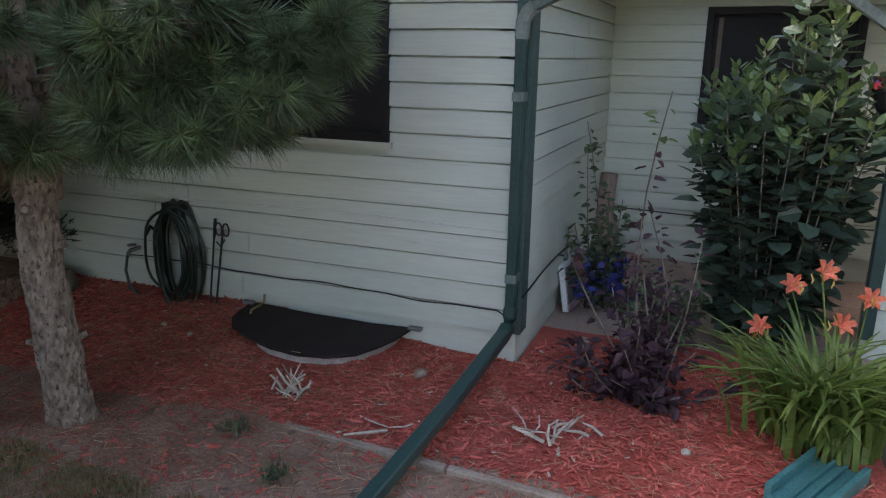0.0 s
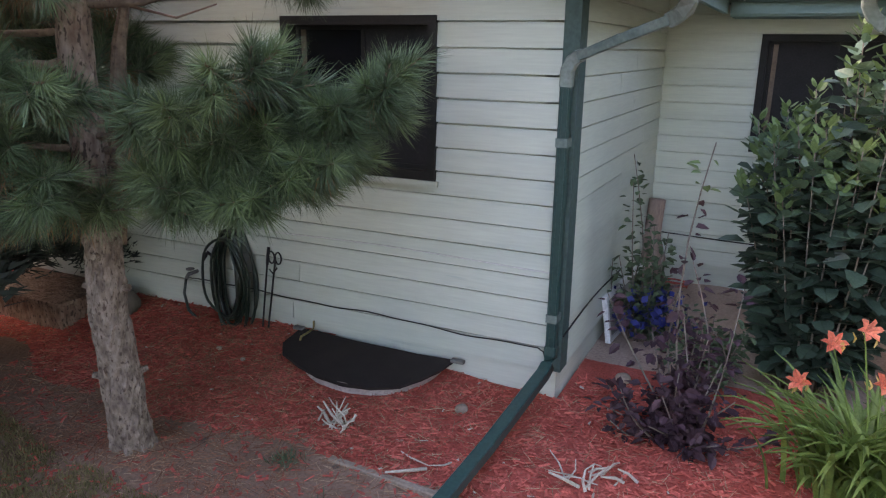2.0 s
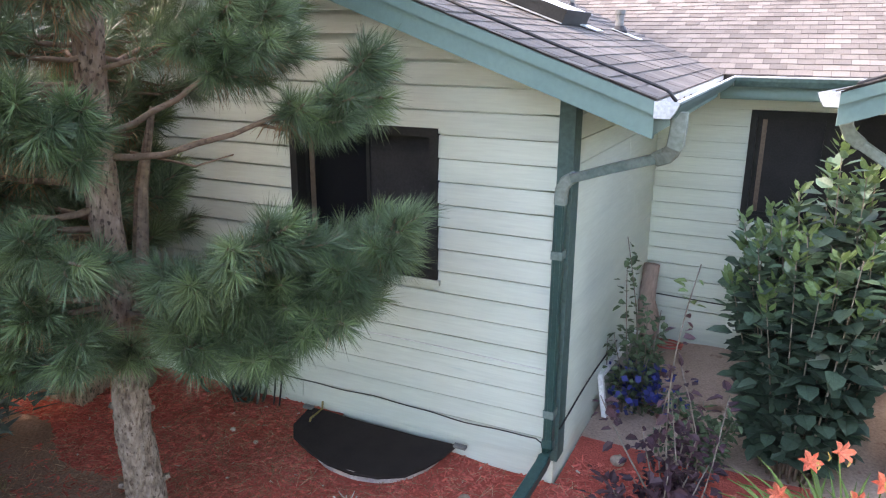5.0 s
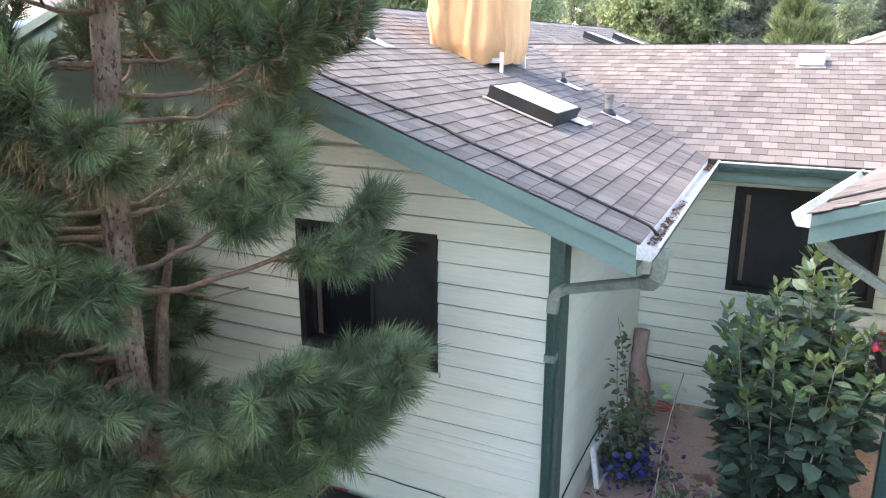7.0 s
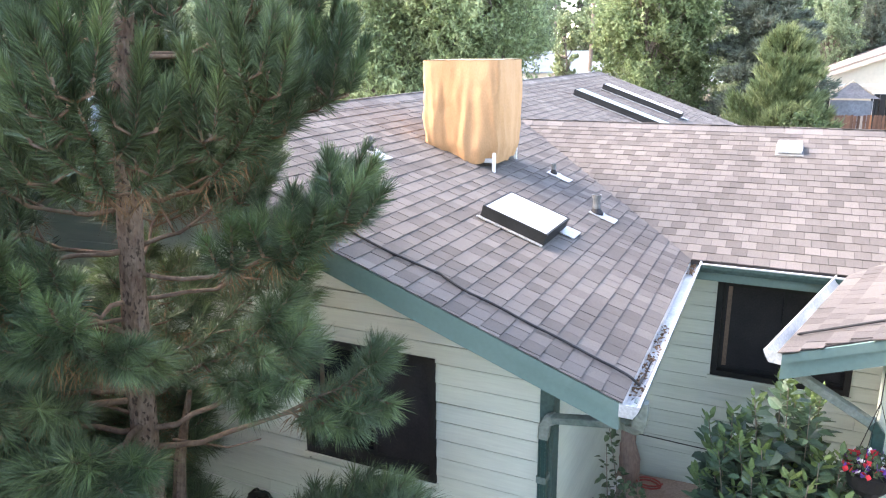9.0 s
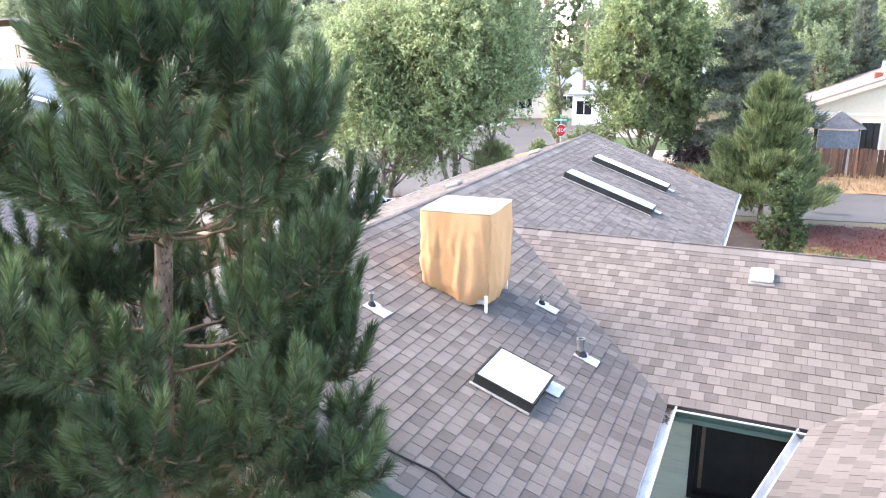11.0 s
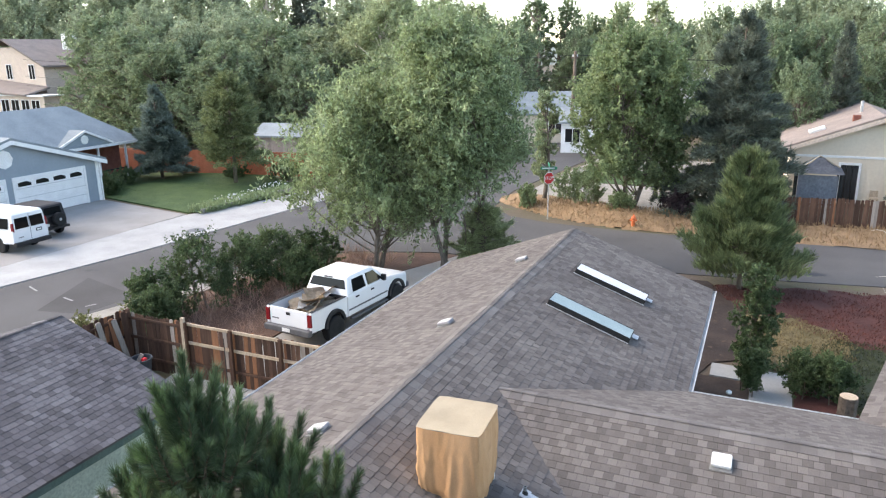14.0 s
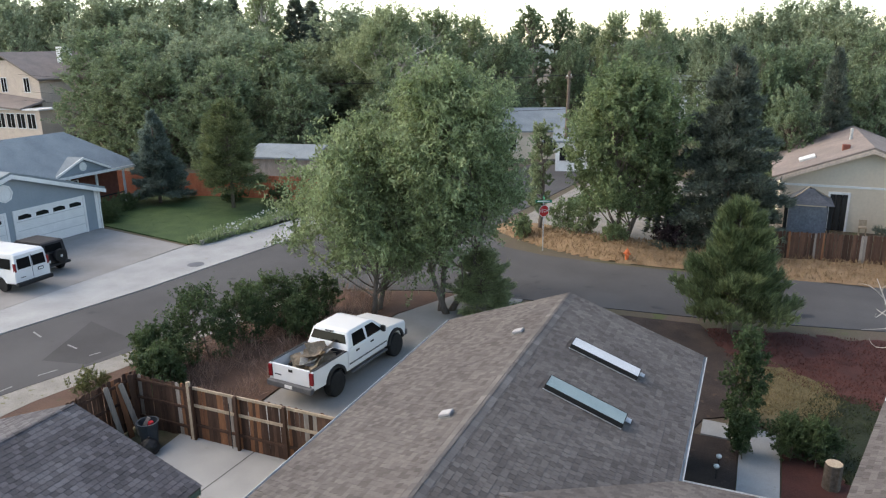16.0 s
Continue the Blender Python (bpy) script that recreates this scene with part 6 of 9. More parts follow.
# ---- beds, lawns and banks ----
M["brown_bed"] = material("brown_shaded_bed", (0.085, 0.05, 0.037), (0.12, 0.07, 0.05), 0.9, 0.95, bump=0.7, fine=25, bump_dist=0.03, c3=(0.08, 0.07, 0.04), c3_amount=0.2)
M["dark_soil"] = material("dark_soil", (0.030, 0.022, 0.019), (0.055, 0.038, 0.030), 1.0, 0.95, bump=0.8, fine=22, bump_dist=0.03, c3=(0.085, 0.055, 0.04), c3_amount=0.2)
M["gravel"] = material("grey_gravel", (0.23, 0.215, 0.19), (0.29, 0.27, 0.24), 1.2, 0.95, bump=0.9, fine=30, c3=(0.17, 0.17, 0.10), c3_amount=0.25, bump_dist=0.03)
M["dry_grass"] = material("dry_ochre_grass", (0.21, 0.135, 0.075), (0.29, 0.195, 0.115), 1.5, 0.95, bump=0.8, fine=14, bump_dist=0.05, c3=(0.20, 0.16, 0.08), c3_amount=0.25)
M["lawn"] = material("green_lawn", (0.033, 0.066, 0.019), (0.052, 0.090, 0.028), 0.8, 0.9, bump=0.6, fine=18, bump_dist=0.03)
# front lawn green darkened so that its shade sits in the colour
M["lawn_dark"] = material("shade_toned_lawn", (0.016, 0.022, 0.010), (0.030, 0.036, 0.015), 0.8, 0.9, bump=0.6, fine=18, bump_dist=0.03)
M["lawn_dry"] = material("half_dry_lawn", (0.15, 0.115, 0.06), (0.10, 0.085, 0.038), 0.7, 0.95, bump=0.6, fine=18, bump_dist=0.03)
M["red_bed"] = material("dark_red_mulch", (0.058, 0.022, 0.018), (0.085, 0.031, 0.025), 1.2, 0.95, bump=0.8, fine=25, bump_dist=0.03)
sheet("street_bed", [(-15.7, 4), (-20.2, 4), (-20.4, 13.0), (-19.0, 18), (-17.7, 23.4), (-15.5, 25.8), (-12.4, 27.0), (-11.0, 27.1), (-12.5, 24), (-13.0, 19), (-13.0, 13.4), (-15.7, 13.4)], 0.012, 0.03, "brown_bed", "brown planting strip between fence and street", "bed")
sheet("gravel_verge", [(-20.1, 2), (-21.0, 2), (-20.9, 12.95), (-19.45, 18), (-18.15, 23.5), (-17.3, 23.5), (-18.4, 18), (-19.6, 13)], 0.018, 0.03, "gravel", "grey gravel verge along the street", "verge")
sheet("lawn", [(-28.3, 29.45), (-36.2, 31.0), (-40.5, 31.4), (-43, 38.6), (-36, 40.6), (-32, 41.5), (-27.6, 38.6), (-26.7, 34.4)], 0.05, 0.08, "lawn", "mown green lawn across the street", "lawn")
sheet("gravel_lot", [(-13.0, 38.8), (1.5, 38.2), (3.0, 58), (-11.5, 58)], 0.005, 0.03, "gravel", "grey gravel lot behind the corner", "lot")
sheet("lawn", [(-11.4, 46.5), (2.4, 45.5), (2.8, 52), (-10.8, 52)], 0.03, 0.04, "lawn", "green verge behind the gravel lot", "lawn")
def ragged(poly, amp=0.22, step=0.35, seed=3):
    """The outline with its long edges broken into uneven short ones."""
    rng = random.Random(seed)
    out = []
    for (x0, y0), (x1, y1) in zip(poly, poly[1:] + poly[:1]):
        n = max(1, int(math.hypot(x1 - x0, y1 - y0) / step))
        for k in range(n):
            t = k / n
            j = amp if k else amp * 0.4
            out.append((x0 + (x1 - x0) * t + rng.uniform(-j, j), y0 + (y1 - y0) * t + rng.uniform(-j, j)))
    return out


sheet("front_lawn", ragged([(1.8, 19.7), (3.4, 17.4), (9.0, 16.8), (9.0, 22.6), (4.7, 22.4), (3.0, 23.0)]), 0.012, 0.03, "lawn_dark", "green front lawn with shade in its colour", "lawn")
sheet("front_lawn", ragged([(0.6, 20.2), (1.7, 19.8), (3.3, 21.6), (3.0, 23.0), (1.6, 24.2), (0.5, 24.6)], 0.3), 0.018, 0.03, "lawn_dry", "half-dry tan front lawn", "lawn")
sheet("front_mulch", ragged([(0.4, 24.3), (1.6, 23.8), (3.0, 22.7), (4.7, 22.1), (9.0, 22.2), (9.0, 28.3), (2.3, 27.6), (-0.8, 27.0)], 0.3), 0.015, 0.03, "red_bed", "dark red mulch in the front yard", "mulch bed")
sheet("entry_bed", [(-0.9, 12.1), (0.68, 12.1), (0.70, 18.65), (-0.9, 18.7)], 0.010, 0.03, "dark_soil", "dark soil bed beside the entry path", "bed")
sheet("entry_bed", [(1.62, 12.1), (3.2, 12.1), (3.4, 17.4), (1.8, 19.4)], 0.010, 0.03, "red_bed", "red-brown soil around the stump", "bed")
sheet("house_bed", [(-7.6, 27.0), (-1.0, 27.3), (0.5, 24.6), (0.6, 20.2), (-0.3, 19.65), (-0.9, 17.7), (-7.6, 17.7)], 0.008, 0.03, "dark_soil", "dark brown soil behind the house", "bed")


def yard_blades(name, n, seed, poly, h, mat, label):
    """Short blades of grass strewn over an outline."""
    rng = np.random.default_rng(seed)
    xs, ys = [q[0] for q in poly], [q[1] for q in poly]
    p = np.stack([rng.uniform(min(xs), max(xs), n), rng.uniform(min(ys), max(ys), n), np.full(n, 0.015)], 1)
    keep = []
    for x, y, z in p:
        odd = False
        for (x0, y0), (x1, y1) in zip(poly, poly[1:] + poly[:1]):
            if (y0 > y) != (y1 > y) and x < x0 + (x1 - x0) * (y - y0) / (y1 - y0):
                odd = not odd
        keep.append(odd and noise.noise((x * 0.9, y * 0.9, seed)) > -0.35)
    p = p[np.array(keep)]
    v, f = blades(rng, p, rng.normal(size=(len(p), 3)) * 0.6 + np.array([0, 0, 0.9]), h * rng.uniform(0.4, 1.3, len(p)), 0.022)
    tagged(mesh_part(name, v, f, mat), label, "grass", kind="stuff")


# blades darkened likewise, for the shade over the front lawn
M["blade_dark"] = material("shade_toned_blades", (0.030, 0.042, 0.016), (0.055, 0.062, 0.026), 0.9, 0.8, bump=0, vary=0.35)
M["blade_dry"] = material("dry_grass_blades", (0.15, 0.115, 0.055), (0.20, 0.16, 0.085), 0.9, 0.85, bump=0, vary=0.35)
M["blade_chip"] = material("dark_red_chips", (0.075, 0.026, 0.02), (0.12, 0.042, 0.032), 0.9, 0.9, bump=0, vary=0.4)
yard_blades("grass", 16000, 71, [(1.7, 19.4), (3.3, 17.2), (9.0, 16.6), (9.0, 22.9), (4.7, 22.7), (2.8, 22.6)], 0.10, "blade_dark", "green grass of the front lawn, coloured dark for shade")
yard_blades("grass", 9000, 72, [(0.5, 20.0), (1.8, 19.5), (3.6, 21.4), (3.3, 23.3), (1.6, 24.5), (0.4, 24.8)], 0.09, "blade_dry", "half-dry tan grass of the front lawn")
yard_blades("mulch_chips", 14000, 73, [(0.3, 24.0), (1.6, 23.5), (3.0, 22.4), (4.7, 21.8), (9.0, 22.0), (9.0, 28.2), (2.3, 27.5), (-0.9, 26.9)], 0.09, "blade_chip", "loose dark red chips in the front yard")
yard_blades("grass", 30000, 74, [(-28.3, 29.45), (-36.2, 31.0), (-40.5, 31.4), (-43, 38.6), (-36, 40.6), (-32, 41.5), (-27.6, 38.6), (-26.7, 34.4)], 0.06, "lawn", "blades of the mown lawn")


def bank():
    """The raised, dry-grass bank at the far corner, with tufts of grass."""
    def h(x, y):
        edge = 34.35 + 0.03 * (x + 4) ** 2 * (x < -4) * 1.6 + 0.02 * max(0, x) ** 1.3
        d = y - edge
        return (0.02 + 0.42 * max(0, min(1, d / 1.5)) * max(0, min(1, (4.4 - d) / 1.6)) * (0.5 + 0.5 * max(0, min(1, (-x - 2) / 3))) + 0.06 * noise.noise((x * 1.3, y * 1.3, 0))) if d > 0 else -0.06
    relief("bank", -13.4, 12.0, 33.9, 39.2, 0.16, h, lambda x, y: h(x, y) > -0.05, "dry_grass", "dry ochre grass bank at the street corner", "bank")
    rng = np.random.default_rng(61)
    p = []
    while len(p) < 5000:
        x, y = rng.uniform(-13, 10), rng.uniform(34.3, 38.2)
        z = h(x, y)
        if z > 0:
            p.append((x, y, z))
    p = np.array(p)
    v, f = blades(rng, p, rng.normal(size=(len(p), 3)) * 0.5 + np.array([0, 0, 1.0]), 0.28 * rng.uniform(0.4, 1.3, len(p)), 0.035)
    tagged(mesh_part("dry_grass", v, f, "dry_grass"), "tufts of dry ochre grass on the bank", "grass", kind="stuff")


bank()
rng_l = np.random.default_rng(62)
n = 900
p = np.stack([rng_l.uniform(-28.2, -26.6, n), rng_l.uniform(29.6, 38.2, n), np.full(n, 0.05)], 1)
p = p[np.abs(p[:, 0] - (-27.9 + (p[:, 1] - 29.6) * 0.17)) < 0.55]
v, f = blades(rng_l, np.repeat(p, 12, 0) + rng_l.normal(size=(len(p) * 12, 3)) * np.array([0.12, 0.12, 0]), rng_l.normal(size=(len(p) * 12, 3)) * 0.5 + np.array([0, 0, 1.0]), 0.42 * rng_l.uniform(0.4, 1.3, len(p) * 12), 0.06)
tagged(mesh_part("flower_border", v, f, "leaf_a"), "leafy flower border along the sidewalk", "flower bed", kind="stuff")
c = np.stack([rng_l.uniform(-28.2, -26.9, 110), rng_l.uniform(31.0, 37.5, 110), rng_l.uniform(0.3, 0.6, 110)], 1)
v, f = leaves(rng_l, c, 0.13, 0.9)
tagged(mesh_part("white_flowers", v, f, "white_plastic"), "white flowers in the border", "flower", kind="stuff")
wall = thing("edging_wall", "low stone edging along the lawn border", "wall")
for k in range(26):
    t = k / 26
    y = 29.7 + 8.6 * t
    x = -27.45 + 1.05 * t + 0.25 * t * t
    b = part("stone", boxes((-0.11, 0.11, -0.16, 0.16, 0, 0.26), bevel=0.03), "gravel", wall)
    b.matrix_basis = pose(x, y, 0.04 + random.uniform(-0.02, 0.02), 0, 0, random.uniform(-12, 6))


# ---- vehicles (built in true metres, brought to the plan's scale) ----
V = 1 / K
M["car_white"] = material("white_car_paint", (0.72, 0.72, 0.71), (0.75, 0.75, 0.74), 1, 0.25, bump=0, spec=0.6, grain_lo=0.99)
M["car_black"] = material("black_car_paint", (0.010, 0.010, 0.012), (0.014, 0.014, 0.016), 1, 0.3, bump=0, spec=0.6)
M["soft_top"] = material("black_vinyl_top", (0.022, 0.022, 0.025), (0.03, 0.03, 0.033), 4, 0.7, bump=0.2)
M["tyre"] = material("tyre_rubber", (0.014, 0.014, 0.014), (0.02, 0.02, 0.02), 6, 0.85, bump=0.3)
M["rim"] = material("alloy_rim", (0.42, 0.42, 0.43), (0.5, 0.5, 0.5), 4, 0.35, 0.8, bump=0)
M["tail_red"] = material("red_lamp_lens", (0.17, 0.008, 0.012), (0.22, 0.012, 0.016), 4, 0.2, bump=0, spec=0.6)
M["bedliner"] = material("black_bed_liner", (0.02, 0.02, 0.021), (0.028, 0.028, 0.029), 4, 0.8, bump=0.3)
M["grey_trim"] = material("grey_bumper", (0.10, 0.10, 0.105), (0.13, 0.13, 0.135), 4, 0.5, 0.3, bump=0.05)
M["tarp"] = material("tan_bundle", (0.34, 0.28, 0.21), (0.43, 0.36, 0.28), 3, 0.9, bump=0.5, fine=14, bump_dist=0.03)


def wheel(parent, x, y, r, w, hub="rim"):
    side = 1 if x > 0 else -1
    bm = bmesh.new()
    lathe(bm, [(r * 0.62, -w / 2), (r * 0.92, -w / 2), (r, -w * 0.36), (r, w * 0.36), (r * 0.92, w / 2), (r * 0.62, w / 2)], 26)
    t = part("wheel", bm, "tyre", parent, smooth=False)
    t.matrix_basis = pose(x, y, r, 0, 90, 0)
    bm = bmesh.new()
    lathe(bm, [(r * 0.61, -w * 0.35), (r * 0.61, w * 0.42), (r * 0.5, w * 0.40), (r * 0.2, w * 0.30), (r * 0.16, w * 0.44), (0.02, w * 0.44)], 18)
    q = part("rim", bm, hub, t)
    if side < 0:
        q.matrix_basis = pose(0, 0, 0, 180, 0, 0)
    for k in range(5):
        a = k * 72
        s = part("spoke", boxes((0.05, r * 0.55, -0.03, 0.03, w * 0.36, w * 0.44)), hub, t)
        s.matrix_basis = (pose(0, 0, 0, 180, 0, 0) if side < 0 else Matrix()) @ pose(0, 0, 0, 0, 0, a)


def shell(poly, w, bevel=0.05, top_in=0.0, z_shoulder=9.0):
    """A body drawn across from a side outline of (y, z), with softened edges and upper sides leaning in above the shoulder."""
    bm = bmesh.new()
    prism(bm, poly, "x", -w, w)
    ends = [e for e in bm.edges if abs(e.verts[0].co.x - e.verts[1].co.x) < 1e-6]
    if bevel:
        bmesh.ops.bevel(bm, geom=ends, offset=bevel, segments=2, affect="EDGES", profile=0.6)
    for v in bm.verts:
        if v.co.z > z_shoulder:
            v.co.x *= 1 - top_in * (v.co.z - z_shoulder)
    return bm


def quad_panel(pts, t, mat, parent, name, label=""):
    """A thin panel through four corner points, raised t along its normal."""
    bm = bmesh.new()
    p = [Vector(q) for q in pts]
    n = (p[1] - p[0]).cross(p[3] - p[0]).normalized()
    a, b = [bm.verts.new(q - n * 0.004) for q in p], [bm.verts.new(q + n * t) for q in p]
    bm.faces.new(a[::-1])
    bm.faces.new(b)
    for i in range(len(p)):
        bm.faces.new((a[i], a[(i + 1) % len(p)], b[(i + 1) % len(p)], b[i]))
    return part(name, bm, mat, parent, label)


def pickup():
    ob = thing("pickup_truck", "white crew-cab pickup truck with a loaded bed", "pickup truck")
    ob.matrix_basis = Matrix.LocRotScale((-11.93, 15.9, 0.01), Euler((0, 0, -0.097)), (V, V, V))
    W, zb = 0.97, 0.62
    cab = [(2.05, zb), (4.60, zb)] + [(5.14 - 0.5 * math.cos(a), 0.60 + 0.5 * math.sin(a)) for a in np.linspace(0.1, math.pi - 0.1, 9)] + [(5.68, 0.62), (5.95, 0.66), (5.98, 1.12), (5.90, 1.26), (4.75, 1.40), (4.45, 1.42), (2.05, 1.40)]
    part("body", shell(cab, W, 0.085), "car_white", ob, smooth=False)
    green = [(2.07, 1.38), (4.62, 1.38), (3.92, 1.96), (3.7, 2.02), (2.5, 2.03), (2.28, 1.99)]
    part("cab", shell(green, W - 0.03, 0.075, 0.30, 1.40), "car_white", ob)
    k = lambda z: (W - 0.03) * (1 - 0.30 * (z - 1.40)) + 0.004
    for s in (1, -1):
        for y0, y1, y2, y3 in ((2.42, 3.22, 3.18, 2.50), (3.34, 4.30, 3.82, 3.34)):
            pts = [(s * k(1.45), y0, 1.45), (s * k(1.45), y1, 1.45), (s * k(1.88), y2, 1.88), (s * k(1.88), y3, 1.88)]
            quad_panel(pts if s > 0 else pts[::-1], 0.006, "car_glass", ob, "side_window")
        part("mirror", boxes((s * 1.0 - 0.09, s * 1.0 + 0.09, 4.22, 4.34, 1.38, 1.62), bevel=0.03), "rubber", ob)
        for y in (2.52, 3.46):
            part("door_handle", boxes((s * W - 0.02, s * W + 0.025, y, y + 0.2, 1.22, 1.28), bevel=0.012), "rubber", ob)
        part("side_step", boxes((s * 0.98 - 0.06, s * 0.98 + 0.06, 2.2, 4.5, 0.50, 0.57), bevel=0.02), "grey_trim", ob)
        bm = bmesh.new()
        box(bm, s * W - 0.006, s * W + 0.008, 2.1, 4.55, 0.84, 0.90)
        part("side_moulding", bm, "grey_trim", ob)
        # bed side with its wheel arch
        side = [(0.02, 0.72), (0.70, 0.68)] + [(1.25 - 0.50 * math.cos(a), 0.64 + 0.5 * math.sin(a)) for a in np.linspace(0.1, math.pi - 0.1, 9)] + [(1.80, 0.66), (2.0, 0.66), (2.0, 1.42), (0.02, 1.42)]
        bm = bmesh.new()
        prism(bm, side, "x", s * 0.97, s * 0.87)
        bmesh.ops.bevel(bm, geom=[e for e in bm.edges if e.verts[0].co.z > 1.4 and e.verts[1].co.z > 1.4], offset=0.025, segments=2, affect="EDGES")
        part("bed_side", bm, "car_white", ob)
        part("bed_rail_cap", boxes((s * 0.92 - 0.055, s * 0.92 + 0.055, 0.06, 1.98, 1.421, 1.44)), "bedliner", ob)
        for y in (1.25, 5.14):
            bm = bmesh.new()
            pts = [(y - q * math.cos(a), 0.62 + q * math.sin(a)) for q, seq in ((0.57, np.linspace(0.05, math.pi - 0.05, 11)), (0.46, np.linspace(math.pi - 0.05, 0.05, 11))) for a in seq]
            prism(bm, pts, "x", s * 0.93, s * 1.05)
            part("fender_flare", bm, "rubber", ob, "black fender flare")
        part("tail_light", boxes((s * 0.90 - 0.075, s * 0.90 + 0.075, -0.03, 0.06, 0.92, 1.36), bevel=0.02), "tail_red", ob)
        for y in (1.25, 5.14):
            wheel(ob, s * 0.90, y, 0.47, 0.32, "grey_trim")
    part("tailgate", boxes((-0.81, 0.81, 0.0, 0.08, 0.82, 1.42), bevel=0.025), "car_white", ob)
    part("tailgate_handle", boxes((-0.09, 0.09, -0.012, 0.01, 1.22, 1.32), bevel=0.01), "rubber", ob)
    part("badge_bar", boxes((-0.72, -0.42, -0.008, 0.004, 1.02, 1.06)), "grey_trim", ob)
    part("rear_bumper", boxes((-0.98, 0.98, -0.16, 0.04, 0.62, 0.82), bevel=0.04), "grey_trim", ob)
    part("number_plate", boxes((-0.16, 0.16, -0.175, -0.155, 0.68, 0.80)), "white_plastic", ob)
    part("bed_floor", boxes((-0.86, 0.86, 0.08, 2.0, 0.92, 0.96)), "bedliner", ob)
    part("bed_front", boxes((-0.86, 0.86, 1.96, 2.02, 0.96, 1.42)), "bedliner", ob)
    pts = [(k(1.45) - 0.07, 2.108, 1.45), (-k(1.45) + 0.07, 2.108, 1.45), (-k(1.91) + 0.10, 2.236, 1.91), (k(1.91) - 0.10, 2.236, 1.91)]
    quad_panel(pts, 0.03, "car_glass", ob, "rear_window")
    pts = [(-k(1.45) + 0.08, 4.55, 1.45), (k(1.45) - 0.08, 4.55, 1.45), (k(1.9) - 0.1, 3.99, 1.9), (-k(1.9) + 0.1, 3.99, 1.9)]
    quad_panel(pts, 0.012, "car_glass", ob, "windscreen")
    part("brake_light", boxes((-0.18, 0.18, 2.235, 2.29, 1.93, 1.975)), "grey_trim", ob)
    part("front_bumper", boxes((-0.98, 0.98, 5.9, 6.08, 0.60, 0.84), bevel=0.05), "grey_trim", ob)
    part("chassis", boxes((-0.6, 0.6, 0.2, 5.7, 0.42, 0.66)), "bedliner", ob)
    # the load: crumpled sheeting over junk
    load = thing("load_bundle", "tan tarpaulin and cardboard heaped in the bed", "bundle")
    load.matrix_basis = ob.matrix_basis
    rng = random.Random(7)
    for k2 in range(13):
        # bent sheets of cardboard and cloth, lying over one another
        bm = bmesh.new()
        w, l, n = rng.uniform(0.30, 0.55), rng.uniform(0.35, 0.75), 6
        bend, twist = rng.uniform(-0.25, 0.35), rng.uniform(-0.3, 0.3)
        grid = [[bm.verts.new((w * (2 * i / n - 1), l * (2 * j / n - 1), 0.05 * noise.noise((i * 0.9, j * 0.9, k2 * 3.0)) + bend * w * (2 * i / n - 1) ** 2 + twist * w * (2 * i / n - 1) * (2 * j / n - 1))) for j in range(n + 1)] for i in range(n + 1)]
        for i in range(n):
            for j in range(n):
                bm.faces.new((grid[i][j], grid[i + 1][j], grid[i + 1][j + 1], grid[i][j + 1]))
        bmesh.ops.solidify(bm, geom=list(bm.faces), thickness=0.02)
        o = part("cardboard_sheet" if k2 % 4 else "tarpaulin", bm, "white_plastic" if k2 in (3, 6, 9, 11) else "tarp", load)
        o.matrix_basis = pose(rng.uniform(-0.25, 0.35), 0.55 + 0.095 * k2, 1.12 + 0.018 * k2 + rng.uniform(0, 0.08), rng.uniform(-22, 22), rng.uniform(-20, 20), rng.uniform(0, 180))


pickup()


